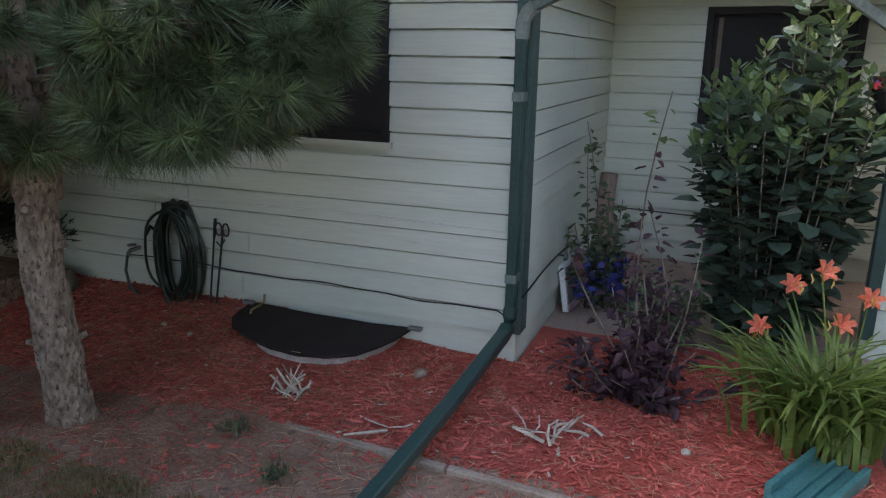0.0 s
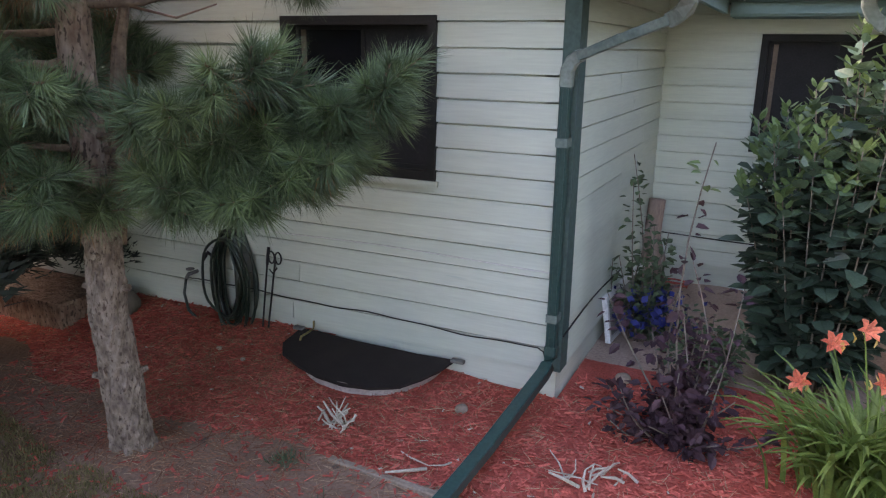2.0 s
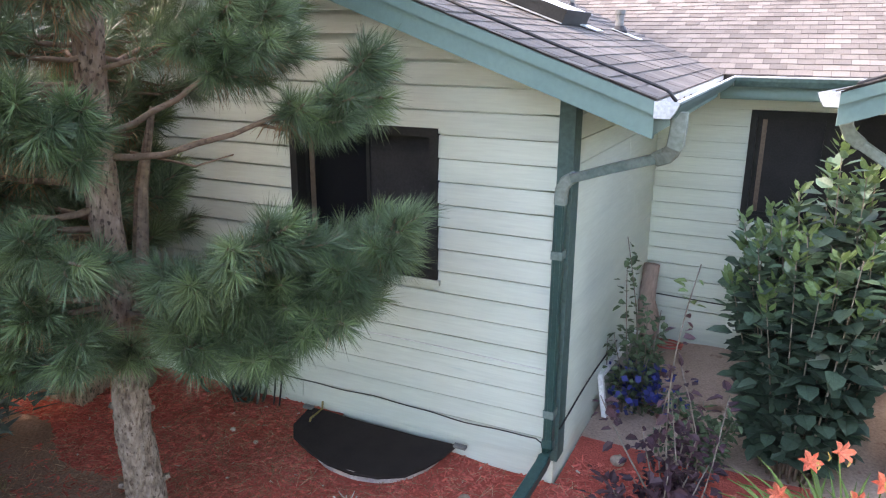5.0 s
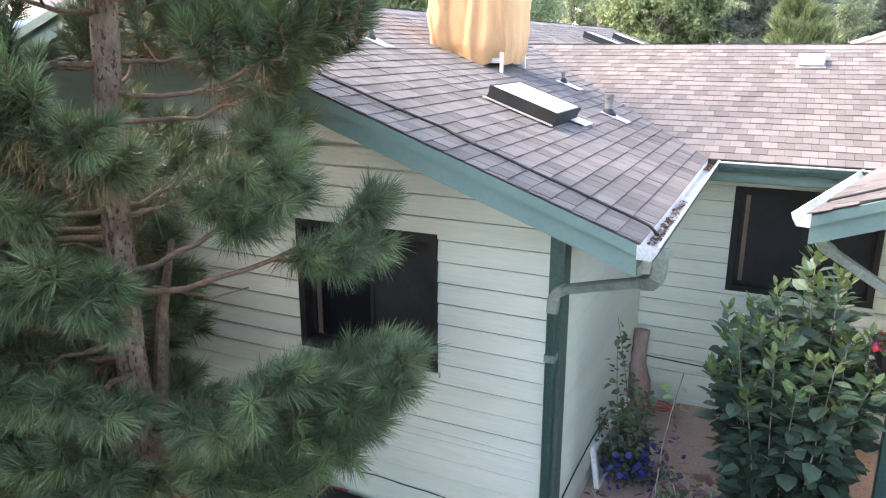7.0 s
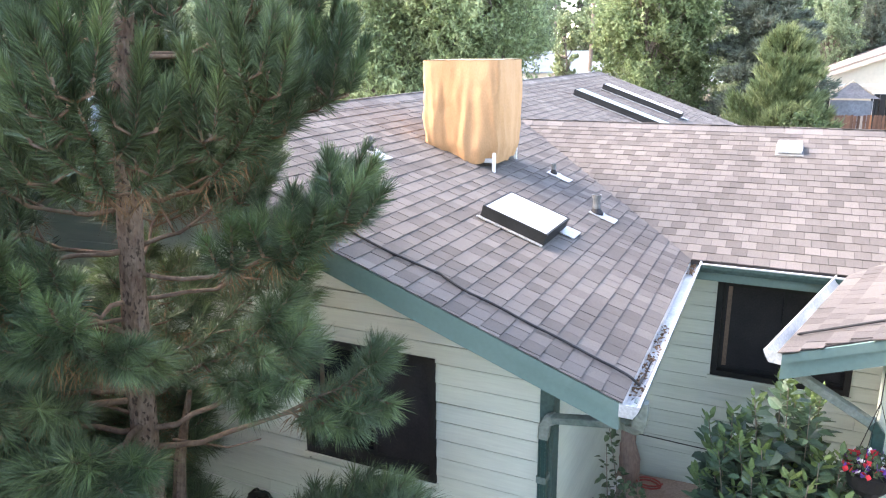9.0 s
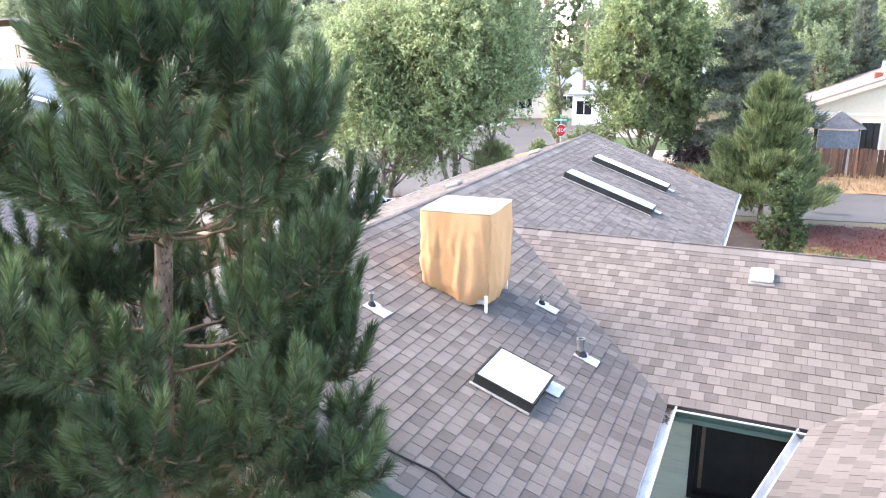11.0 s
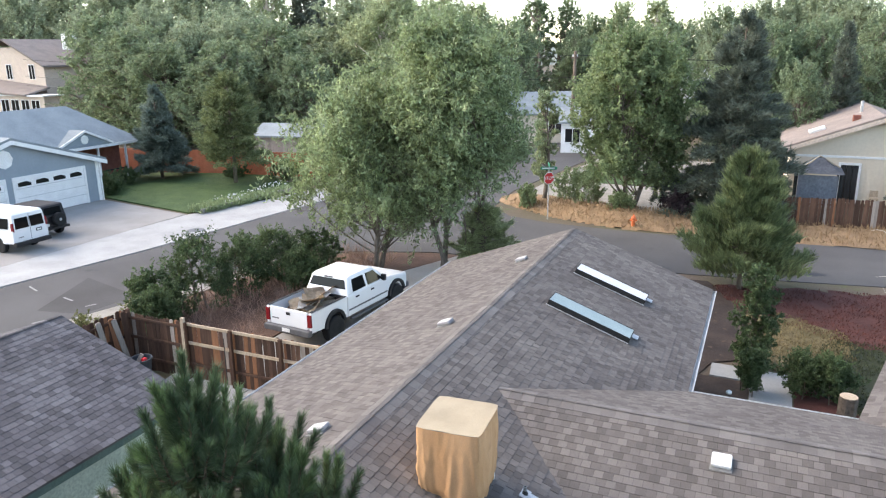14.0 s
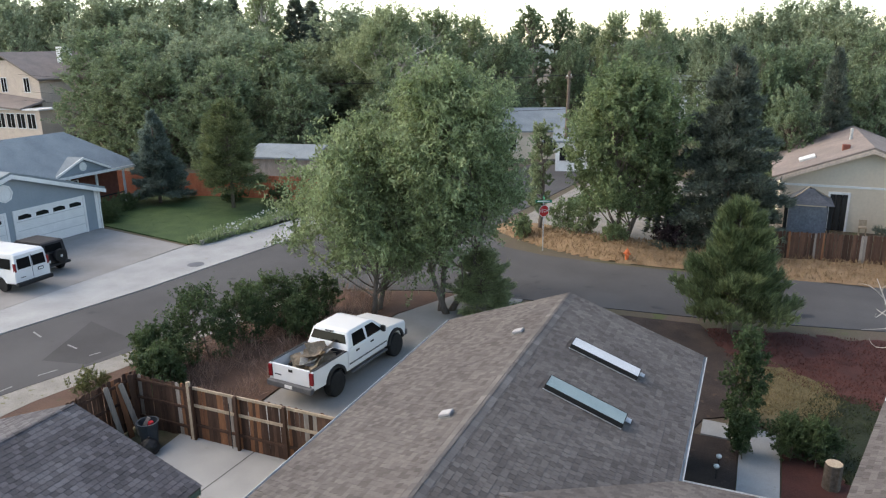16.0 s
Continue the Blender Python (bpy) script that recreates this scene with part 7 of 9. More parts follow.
def van():
    ob = thing("van", "white full-size van parked on the driveway", "van")
    ob.matrix_basis = Matrix.LocRotScale((-29.3, 20.75, 0.028), Euler((0, 0, radians(90))), (V, V, V))
    W = 0.99
    poly = [(0.0, 0.55), (0.75, 0.50)] + [(1.15 - 0.40 * math.cos(a), 0.50 + 0.40 * math.sin(a)) for a in np.linspace(0.1, math.pi - 0.1, 8)] + [(1.6, 0.48), (4.1, 0.48)] + [(4.55 - 0.40 * math.cos(a), 0.50 + 0.40 * math.sin(a)) for a in np.linspace(0.1, math.pi - 0.1, 8)] + [(5.0, 0.5), (5.6, 0.55), (5.62, 1.0), (5.5, 1.12), (4.75, 1.28), (4.05, 2.0), (3.8, 2.08), (0.25, 2.10), (0.08, 2.0), (0.0, 1.2)]
    part("body", shell(poly, W, 0.06, 0.16, 1.2), "car_white", ob)
    k = lambda z: W * (1 - 0.16 * max(0, z - 1.2)) + 0.003
    yb = lambda z: 0.1 * max(0, z - 1.2)
    for s in (-1, 1):
        x0, x1 = 0.06 * s, s * 0.80
        pts = [(x0, yb(1.28), 1.28), (x1, yb(1.28), 1.28), (x1 * 0.96, yb(1.82), 1.82), (x0, yb(1.82), 1.82)]
        quad_panel(pts if s > 0 else pts[::-1], 0.012, "car_glass", ob, "rear_window")
        part("tail_light", boxes((s * 0.93 - 0.05, s * 0.93 + 0.05, -0.015, 0.12, 1.18, 1.62), bevel=0.015), "tail_red", ob)
        for y0, y1 in ((0.35, 1.3), (1.42, 2.4), (2.5, 3.4)):
            pts = [(s * k(1.3), y0, 1.3), (s * k(1.3), y1, 1.3), (s * k(1.82), y1, 1.82), (s * k(1.82), y0, 1.82)]
            quad_panel(pts if s > 0 else pts[::-1], 0.006, "car_glass", ob, "side_window")
        for y in (1.15, 4.55):
            wheel(ob, s * 0.84, y, 0.37, 0.24)
    part("door_seam", boxes((-0.012, 0.012, -0.006, 0.004, 0.62, 1.95)), "grey_trim", ob)
    part("rear_bumper", boxes((-1.0, 1.0, -0.17, 0.05, 0.42, 0.62), bevel=0.04), "rubber", ob)
    plate = part("number_plate", boxes((0.3, 0.62, -0.02, 0.0, 0.98, 1.14)), "rubber", ob)
    part("plate_bar", boxes((0.34, 0.58, -0.026, -0.021, 1.015, 1.105)), "white_plastic", plate)
    part("badge_bar", boxes((-0.7, -0.42, -0.012, 0.0, 0.82, 0.86)), "grey_trim", ob)


van()


def jeep():
    ob = thing("off_road_car", "black soft-top off-road car on the driveway", "car")
    ob.matrix_basis = Matrix.LocRotScale((-30.55, 22.95, 0.028), Euler((0, 0, radians(88))), (V, V, V))
    W = 0.74
    poly = [(0.0, 0.5), (2.7, 0.5), (3.85, 0.6), (3.88, 1.05), (2.72, 1.16), (0.0, 1.18)]
    part("body", shell(poly, W, 0.04), "car_black", ob)
    part("top", shell([(0.02, 1.17), (2.65, 1.17), (2.35, 1.70), (2.2, 1.80), (0.25, 1.82), (0.12, 1.76)], W - 0.02, 0.05, 0.10, 1.2), "soft_top", ob, "black vinyl soft top")
    k = lambda z: (W - 0.02) * (1 - 0.1 * (z - 1.2)) + 0.004
    for s in (-1, 1):
        for y0, y1 in ((0.3, 1.2), (1.32, 2.2)):
            pts = [(s * k(1.25), y0, 1.25), (s * k(1.25), y1, 1.25), (s * k(1.65), y1 - 0.1, 1.65), (s * k(1.65), y0 + 0.08, 1.65)]
            quad_panel(pts if s > 0 else pts[::-1], 0.006, "car_glass", ob, "side_window")
        for y in (0.75, 3.12):
            wheel(ob, s * 0.70, y, 0.39, 0.26)
            part("fender", boxes((s * 0.82 - 0.10, s * 0.82 + 0.10, y - 0.48, y + 0.48, 0.82, 0.88), bevel=0.02), "rubber", ob)
        part("tail_light", boxes((s * 0.66 - 0.06, s * 0.66 + 0.06, -0.03, 0.02, 0.82, 0.98), bevel=0.01), "tail_red", ob)
    quad_panel([(-0.5, 0.03, 1.27), (0.5, 0.03, 1.27), (0.48, 0.09, 1.66), (-0.48, 0.09, 1.66)], 0.012, "car_glass", ob, "rear_window")
    part("rear_bumper", boxes((-0.78, 0.78, -0.16, 0.0, 0.46, 0.60), bevel=0.03), "rubber", ob)
    sp = part("spare_wheel", lathe(bmesh.new(), [(0.22, -0.12), (0.35, -0.12), (0.38, -0.08), (0.38, 0.08), (0.35, 0.12), (0.22, 0.12)], 24), "tyre", ob)
    sp.matrix_basis = pose(0.18, -0.17, 0.98, 90, 0, 0)
    part("rim", lathe(bmesh.new(), [(0.215, -0.1), (0.215, 0.10), (0.10, 0.115), (0.06, 0.125), (0.02, 0.125)], 18), "flashing", sp)
    part("number_plate", boxes((-0.62, -0.34, -0.02, 0.0, 0.66, 0.80)), "white_plastic", ob)


jeep()


# ---- houses across the street ----
M["grey_paint"] = material("blue_grey_siding", (0.235, 0.275, 0.305), (0.265, 0.305, 0.335), 0.5, 0.75, bump=0.05, fine=8, grain_lo=0.97)
M["grey_roof"] = material("pale_grey_shingles", (0.20, 0.225, 0.24), (0.25, 0.28, 0.29), 0.7, 0.95, bump=0.5, fine=18, c3=(0.23, 0.26, 0.27), c3_amount=0.2)
M["white_paint"] = material("white_paint", (0.70, 0.69, 0.67), (0.76, 0.75, 0.73), 2, 0.6, bump=0.05)
M["brick_red"] = material("dark_red_brick", (0.17, 0.06, 0.045), (0.22, 0.085, 0.06), 3, 0.9, bump=0.3)
M["red_fence"] = material("orange_red_fence", (0.40, 0.13, 0.075), (0.46, 0.165, 0.095), 1.2, 0.85, bump=0.2, fine=12)
M["tan_wall"] = material("tan_panel_siding", (0.64, 0.54, 0.42), (0.68, 0.58, 0.455), 0.5, 0.8, bump=0.05, fine=6, grain_lo=0.96)
M["pink_wall"] = material("pale_peach_siding", (0.55, 0.44, 0.36), (0.60, 0.49, 0.40), 1.2, 0.8, bump=0.1, fine=10)
M["brown_roof"] = material("brown_shingles", (0.20, 0.168, 0.15), (0.25, 0.205, 0.183), 0.8, 0.95, bump=0.5, fine=18)
M["grey_cloth"] = material("grey_canopy_cloth", (0.16, 0.17, 0.19), (0.21, 0.22, 0.24), 2, 0.85, bump=0.2, fine=10)


def gable_roof(parent, x0, x1, xr, y0, y1, z0, zr, mat, axis="y", t=0.12):
    """Two slopes with their ridge along y (or along x with axis='x'), each a part."""
    for a in (x0, x1):
        pts = [(a, y0, z0), (a, y1, z0), (xr, y1, zr), (xr, y0, zr)]
        if axis == "x":
            pts = [(p[1], p[0], p[2]) for p in pts]
        roof_slab("roof", pts, t, mat, parent)


def simple_window(parent, x, y0, y1, z0, z1, out, axis="x"):
    """A framed window on a wall that faces along an axis; out is +1 or -1."""
    def b(d0, d1, a0, a1, h0, h1):
        d0, d1 = sorted((x + out * d0, x + out * d1))
        return (d0, d1, a0, a1, h0, h1) if axis == "x" else (a0, a1, d0, d1, h0, h1)
    d0, d1 = sorted((x - out * 0.02, x + out * 0.05))
    win = part("window", ring_frame(y0 - 0.07, y1 + 0.07, z0 - 0.07, z1 + 0.07, d0, d1, 0.07, "yz" if axis == "x" else "xz"), "white_paint", parent)
    part("mullion", boxes(b(-0.02, 0.045, (y0 + y1) / 2 - 0.025, (y0 + y1) / 2 + 0.025, z0, z1)), "white_paint", win)
    part("pane", boxes(b(-0.02, 0.015, y0, y1, z0, z1)), "glass", win)


def grey_house():
    ob = thing("house", "blue-grey house with white garage doors", "house")
    gx, ga, gb, gr, z0, zr = -36.0, 19.2, 30.9, 25.05, 2.55, 4.38
    bm = bmesh.new()
    prism(bm, [(ga + 0.4, 0), (gb - 0.4, 0), (gb - 0.4, z0 + 0.02), (gr, zr - 0.2), (ga + 0.4, z0 + 0.02)], "x", gx - 0.2, gx)
    part("gable_wall", bm, "grey_paint", ob)
    part("side_wall", boxes((gx - 7, gx - 0.2, gb - 0.6, gb - 0.4, 0, z0 + 0.05)), "grey_paint", ob)
    gable_roof(ob, ga, gb, gr, gx - 7.5, gx + 0.35, z0, zr, "grey_roof", "x")
    for a, b in ((gb + 0.03, gr), (ga - 0.03, gr)):
        bm = bmesh.new()
        za = z0 - 0.01
        prism(bm, [(a, za - 0.13), (b, zr - 0.13), (b, zr - 0.36), (a, za - 0.36)], "x", gx + 0.28, gx + 0.36)
        part("bargeboard", bm, "white_paint", ob, "white rake board")
    for y0, y1 in ((25.1, 29.45), (21.9, 24.45)):
        d = part("garage_door", boxes((gx - 0.05, gx + 0.02, y0, y1, 0.05, 2.1)), "white_paint", ob, "white panelled garage door")
        for k in range(1, 4):
            part("panel_seam", boxes((gx + 0.02, gx + 0.026, y0, y1, 0.05 + 0.51 * k, 0.075 + 0.51 * k)), "flashing", d)
        part("door_frame", boxes((gx, gx + 0.05, y0 - 0.14, y0, 0, 2.24), (gx, gx + 0.05, y1, y1 + 0.14, 0, 2.24), (gx, gx + 0.05, y0, y1, 2.1, 2.24)), "white_paint", d)
        n = 4 if y1 - y0 > 3 else 2
        for k in range(n):
            c = y0 + (y1 - y0) * (k + 0.5) / n
            bm = bmesh.new()
            w = (y1 - y0) / n * 0.36
            prism(bm, [(c - w, 1.70), (c + w, 1.70), (c + w, 1.86), (c + w * 0.3, 1.96), (c - w, 1.92)], "x", gx + 0.02, gx + 0.032)
            part("door_light", bm, "glass", d)
    part("corner_trim", boxes((gx - 0.05, gx + 0.04, gb - 0.58, gb - 0.38, 0, 2.4)), "white_paint", ob)
    bm = bmesh.new()
    lathe(bm, [(0.5, 0), (0.5, 0.04), (0.40, 0.05), (0.40, 0.02)], 8)
    o = part("gable_vent", bm, "white_paint", ob, "white octagonal vent")
    o.matrix_basis = Matrix.Translation((gx + 0.01, gr - 0.35, 3.25)) @ Euler((0, radians(90), 0)).to_matrix().to_4x4()
    # main block with a hipped end and an entry gable
    roof_slab("roof", [(-40.0, 28.0, 2.7), (-40.0, 38.0, 2.7), (-43.3, 34.8, 5.15), (-43.3, 26.0, 5.15)], 0.14, "grey_roof", ob)
    roof_slab("roof", [(-40.0, 38.0, 2.7), (-47.0, 38.0, 2.7), (-43.3, 34.8, 5.15)], 0.14, "grey_roof", ob)
    roof_slab("roof", [(-47.0, 38.0, 2.7), (-47.0, 14.0, 2.7), (-43.3, 14.0, 5.15), (-43.3, 34.8, 5.15)], 0.14, "grey_roof", ob)
    roof_slab("roof", [(-40.0, 14.0, 2.7), (-40.0, 28.0, 2.7), (-43.3, 26.0, 5.15), (-43.3, 14.0, 5.15)], 0.14, "grey_roof", ob)
    part("eaves_board", boxes((-40.02, -39.96, 30.9, 38.0, 2.52, 2.7)), "white_paint", ob)
    part("porch_wall", boxes((-41.9, -41.7, 30.5, 37.4, 0, 2.6)), "brick_red", ob, "dark red brick porch wall")
    part("wall", boxes((-46.5, -41.9, 37.2, 37.4, 0, 2.6)), "grey_paint", ob)
    for y in (32.2, 34.3, 36.6):
        part("porch_post", boxes((-40.35, -40.23, y, y + 0.12, 0, 2.55)), "white_paint", ob)
    part("porch_rail", boxes((-40.32, -40.26, 32.3, 36.6, 0.85, 0.92)), "frame_dark", ob)
    simple_window(ob, -41.7, 32.8, 34.0, 0.9, 2.0, 1)
    gable_roof(ob, 31.2, 35.4, 33.3, -42.4, -40.0, 2.85, 3.75, "grey_roof", "x", 0.1)
    bm = bmesh.new()
    prism(bm, [(31.4, 2.8), (35.2, 2.8), (33.3, 3.6)], "x", -40.25, -40.15)
    part("entry_gable", bm, "grey_paint", ob)
    for a in (31.15, 35.45):
        bm = bmesh.new()
        prism(bm, [(a, 2.84), (33.3, 3.77), (33.3, 3.62), (a, 2.69)], "x", -40.06, -39.98)
        part("bargeboard", bm, "white_paint", ob)
    bm = bmesh.new()
    lathe(bm, [(0.3, 0), (0.3, 0.04), (0.24, 0.05), (0.24, 0.02)], 8)
    o = part("gable_vent", bm, "white_paint", ob)
    o.matrix_basis = Matrix.Translation((-40.14, 33.3, 3.15)) @ Euler((0, radians(90), 0)).to_matrix().to_4x4()
    part("downspout", boxes((gx + 0.02, gx + 0.1, gb - 0.36, gb - 0.28, 0, 2.3)), "white_paint", ob)


grey_house()


def red_fence():
    ob = thing("fence", "orange-red board fence behind the lawn", "fence")
    me = board_mesh("board", 0.28, 1.7, 0.03, "red_fence")
    for k in range(60):
        t = k / 59
        b = new("board", me)
        b.parent = ob
        b.matrix_basis = Matrix.Translation((-44.0 + 17.0 * t, 39.4 + 2.6 * t, 0)) @ Euler((0, 0, 0.15)).to_matrix().to_4x4()
    for z in (0.4, 1.3):
        part("rail", prism(bmesh.new(), [(-44.1, 39.45), (-26.9, 42.05), (-26.9, 42.12), (-44.1, 39.52)], "z", z, z + 0.09), "red_fence", ob)


red_fence()


def tan_house():
    ob = thing("house", "tan panel-sided house with a brown roof", "house")
    y, xe, xr, z0, zr = 45.0, 1.35, 6.25, 3.02, 4.88
    bm = bmesh.new()
    prism(bm, [(xe + 0.5, 0), (11.0, 0), (11.0, 3.1), (xr, zr - 0.15), (xe + 0.5, z0 + 0.05)], "y", y, y + 0.2)
    w = part("gable_wall", bm, "tan_wall", ob)
    for k in range(30):
        part("batten", boxes((xe + 0.6 + 0.31 * k, xe + 0.625 + 0.31 * k, y - 0.012, y, 0.1, 2.45)), "tan_wall", w)
    part("belt_trim", boxes((xe + 0.5, 11, y - 0.04, y - 0.001, 2.5, 2.62)), "white_paint", ob, "pale belt board")
    part("side_wall", boxes((xe + 0.5, xe + 0.7, y + 0.2, 56, 0, z0)), "tan_wall", ob)
    gable_roof(ob, xe, 11.1, xr, y - 0.45, 56, z0, zr, "brown_roof")
    for a in (xe - 0.02, 11.12):
        bm = bmesh.new()
        prism(bm, [(a, z0 - 0.12), (xr, zr - 0.12), (xr, zr - 0.34), (a, z0 - 0.34)], "y", y - 0.5, y - 0.44)
        part("bargeboard", bm, "pink_wall", ob, "pale rake board")
    d = part("doorway", boxes((4.35, 4.47, y - 0.05, y + 0.01, 0, 2.25), (5.35, 5.47, y - 0.05, y + 0.01, 0, 2.25), (4.47, 5.35, y - 0.05, y + 0.01, 2.12, 2.25)), "white_paint", ob)
    # dark sheet on the wall, painted as the shade inside a doorway
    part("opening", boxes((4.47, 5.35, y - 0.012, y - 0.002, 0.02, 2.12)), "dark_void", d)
    simple_window(ob, y, 7.4, 8.4, 2.9, 3.7, -1, "y")
    sl = (zr - z0) / (xr - xe)
    o = part("skylight", boxes((-0.45, 0.45, -0.5, 0.5, 0, 0.15), bevel=0.05), "white_plastic", ob)
    o.matrix_basis = Matrix.Translation((3.2, 47.2, z0 + sl * (3.2 - xe))) @ Euler((0, -math.atan(sl), 0)).to_matrix().to_4x4()
    part("roof_vent", boxes((4.9, 5.3, 46.6, 47.0, 4.2, 4.72), bevel=0.04), "brick_red", ob)
    part("flue", tube(bmesh.new(), [(5.6, 50, 4.4), (5.6, 50, 5.3)], 0.09, 10), "flashing", ob)
    part("chimney", boxes((8.2, 8.9, 48, 48.7, 3.6, 5.6)), "brick_red", ob)


tan_house()


def gazebo():
    ob = thing("gazebo", "small gazebo with a torn grey cloth roof", "gazebo")
    ob.matrix_basis = Matrix.Translation((3.25, 42.9, 0))
    for x in (-1.05, 1.05):
        for y in (-1.0, 1.0):
            part("post", boxes((x - 0.05, x + 0.05, y - 0.05, y + 0.05, 0, 2.1)), "frame_dark", ob)
    for s in range(4):
        a = s * 90
        bm = bmesh.new()
        n = 6
        rows = []
        for j in range(n + 1):
            t = j / n
            rows.append([bm.verts.new(((-1.25 + 2.5 * i / n) * (1 - t * 0.86), -1.2 * (1 - t * 0.86), 2.05 + 0.72 * t - 0.10 * math.sin(math.pi * t) - 0.05 * abs(noise.noise((i, j, s))))) for i in range(n + 1)])
        for r, q in zip(rows, rows[1:]):
            for i in range(n):
                bm.faces.new((r[i], r[i + 1], q[i + 1], q[i]))
        bmesh.ops.solidify(bm, geom=list(bm.faces), thickness=0.02)
        o = part("roof_cloth", bm, "grey_cloth", ob)
        o.matrix_basis = pose(0, 0, 0, 0, 0, a)
    part("front_screen", boxes((-0.98, 0.9, -1.02, -1.0, 0.25, 1.95)), "grey_cloth", ob, "hanging grey screen")
    part("ridge_beam", tube(bmesh.new(), [(-1.1, -1.1, 2.1), (0, 0, 2.85), (1.1, 1.1, 2.1)], 0.04, 6), "fence_pale", ob)


gazebo()
ob = thing("wooden_chair", "small pale wooden chair by the wall", "chair")
part("seat", boxes((6.0, 6.4, 44.2, 44.6, 0.42, 0.46)), "fence_pale", ob)
part("backrest", boxes((6.0, 6.4, 44.58, 44.62, 0.5, 0.85)), "fence_pale", ob)
for x in (6.02, 6.36):
    for y in (44.22, 44.57):
        part("leg", boxes((x, x + 0.04, y, y + 0.04, 0, 0.42)), "fence_pale", ob)
board_fence((1.45, 37.3), (9.5, 38.4), 1.55, "dark weathered board fence before the tan house", 0.1, 6, (0.3, 1.2), 1, ("fence", "fence"), 0.128, 2.4)


def two_storey():
    ob = thing("house", "two-storey peach house with a brown roof", "house")
    ob.matrix_basis = Matrix.Diagonal((1, 1, 1.1, 1))
    y = 62.0
    bm = bmesh.new()
    prism(bm, [(-95, 0), (-79.6, 0), (-79.6, 6.5), (-84.4, 8.5), (-95, 8.5)], "y", y, y + 0.3)
    part("gable_wall", bm, "pink_wall", ob)
    roof_slab("roof", [(-79.0, y - 0.6, 6.55), (-79.0, y + 12, 6.55), (-85.5, y + 12, 9.4), (-85.5, y - 0.6, 9.4)], 0.2, "brown_roof", ob)
    roof_slab("roof", [(-99, y - 0.6, 9.0), (-85.5, y - 0.6, 9.4), (-85.5, y + 12, 9.4), (-99, y + 12, 9.0)], 0.2, "brown_roof", ob)
    part("side_wall", boxes((-79.9, -79.6, y + 0.3, y + 11, 0, 6.5)), "pink_wall", ob)
    roof_slab("roof", [(-79.0, y - 3.5, 3.6), (-79.0, y, 4.3), (-90, y, 5.2), (-90, y - 3.5, 4.2)], 0.2, "brown_roof", ob, "porch roof")
    part("porch", boxes((-84.5, -76.5, y - 3.0, y - 0.05, 0, 3.4)), "pink_wall", ob)
    part("porch_roof", boxes((-84.7, -76.2, y - 3.3, y - 0.05, 3.4, 3.55)), "white_paint", ob)
    for k in range(4):
        simple_window(ob, y - 3.0, -83.9 + 1.75 * k, -82.6 + 1.75 * k, 1.5, 3.0, -1, "y")
    simple_window(ob, y, -82.2, -81.3, 5.1, 6.6, -1, "y")
    simple_window(ob, y, -86.2, -85.3, 5.1, 6.6, -1, "y")
    part("roof_cooler", boxes((-79.6, -78.4, y + 3, y + 4.2, 8.2, 9.9), bevel=0.06), "white_plastic", ob)


two_storey()


def back_house(x, y, w, d, h, rise, wall, roof, label, turn=0):
    ob = thing("house", label, "house")
    ob.matrix_basis = pose(x, y, 0, 0, 0, turn)
    part("wall", boxes((-w / 2 + 0.3, w / 2 - 0.3, -d / 2 + 0.3, d / 2 - 0.3, 0, h)), wall, ob)
    gable_roof(ob, -d / 2, d / 2, 0, -w / 2, w / 2, h, h + rise, roof, "x", 0.15)
    for s in (-1, 1):
        bm = bmesh.new()
        prism(bm, [(-d / 2 + 0.3, h), (d / 2 - 0.3, h), (0, h + rise - 0.15)], "x", s * (w / 2 - 0.3), s * (w / 2 - 0.4))
        part("gable_wall", bm, wall, ob)
    if h < 2.4:
        return ob
    simple_window(ob, -d / 2 + 0.3, -w / 4 - 0.6, -w / 4 + 0.6, 0.9, 2.0, -1, "y")
    simple_window(ob, -d / 2 + 0.3, w / 4 - 0.6, w / 4 + 0.6, 0.9, 2.0, -1, "y")
    return ob


# grey-brown wall colour stands for the shade under this roof
back_house(-34.2, 48.5, 6.0, 5.0, 2.2, 0.75, "fence_grey", "grey_roof", "low outbuilding with a pale grey roof, walls greyed as shade", 8)
back_house(-20.5, 68.5, 7.5, 8.0, 2.7, 1.8, "tan_wall", "grey_roof", "low tan house with a pale grey roof", 20)
back_house(-13.5, 62.0, 5.0, 5.0, 2.6, 1.0, "white_paint", "grey_roof", "small white garage among the trees", 10)
back_house(-12.0, 108, 10.0, 8.0, 4.0, 2.0, "white_paint", "grey_roof", "far white house among the trees", -25)

# ---- street furniture ----
M["orange_paint"] = material("orange_hydrant_paint", (0.60, 0.14, 0.05), (0.68, 0.18, 0.07), 5, 0.5, bump=0.1)
M["sign_red"] = material("red_sign_face", (0.50, 0.02, 0.025), (0.55, 0.03, 0.03), 5, 0.45, bump=0)
M["sign_green"] = material("green_sign_face", (0.02, 0.20, 0.11), (0.03, 0.24, 0.13), 5, 0.45, bump=0)
M["pole_wood"] = material("utility_pole_wood", (0.15, 0.11, 0.085), (0.20, 0.155, 0.12), 2, 0.9, bump=0.4, fine=10)


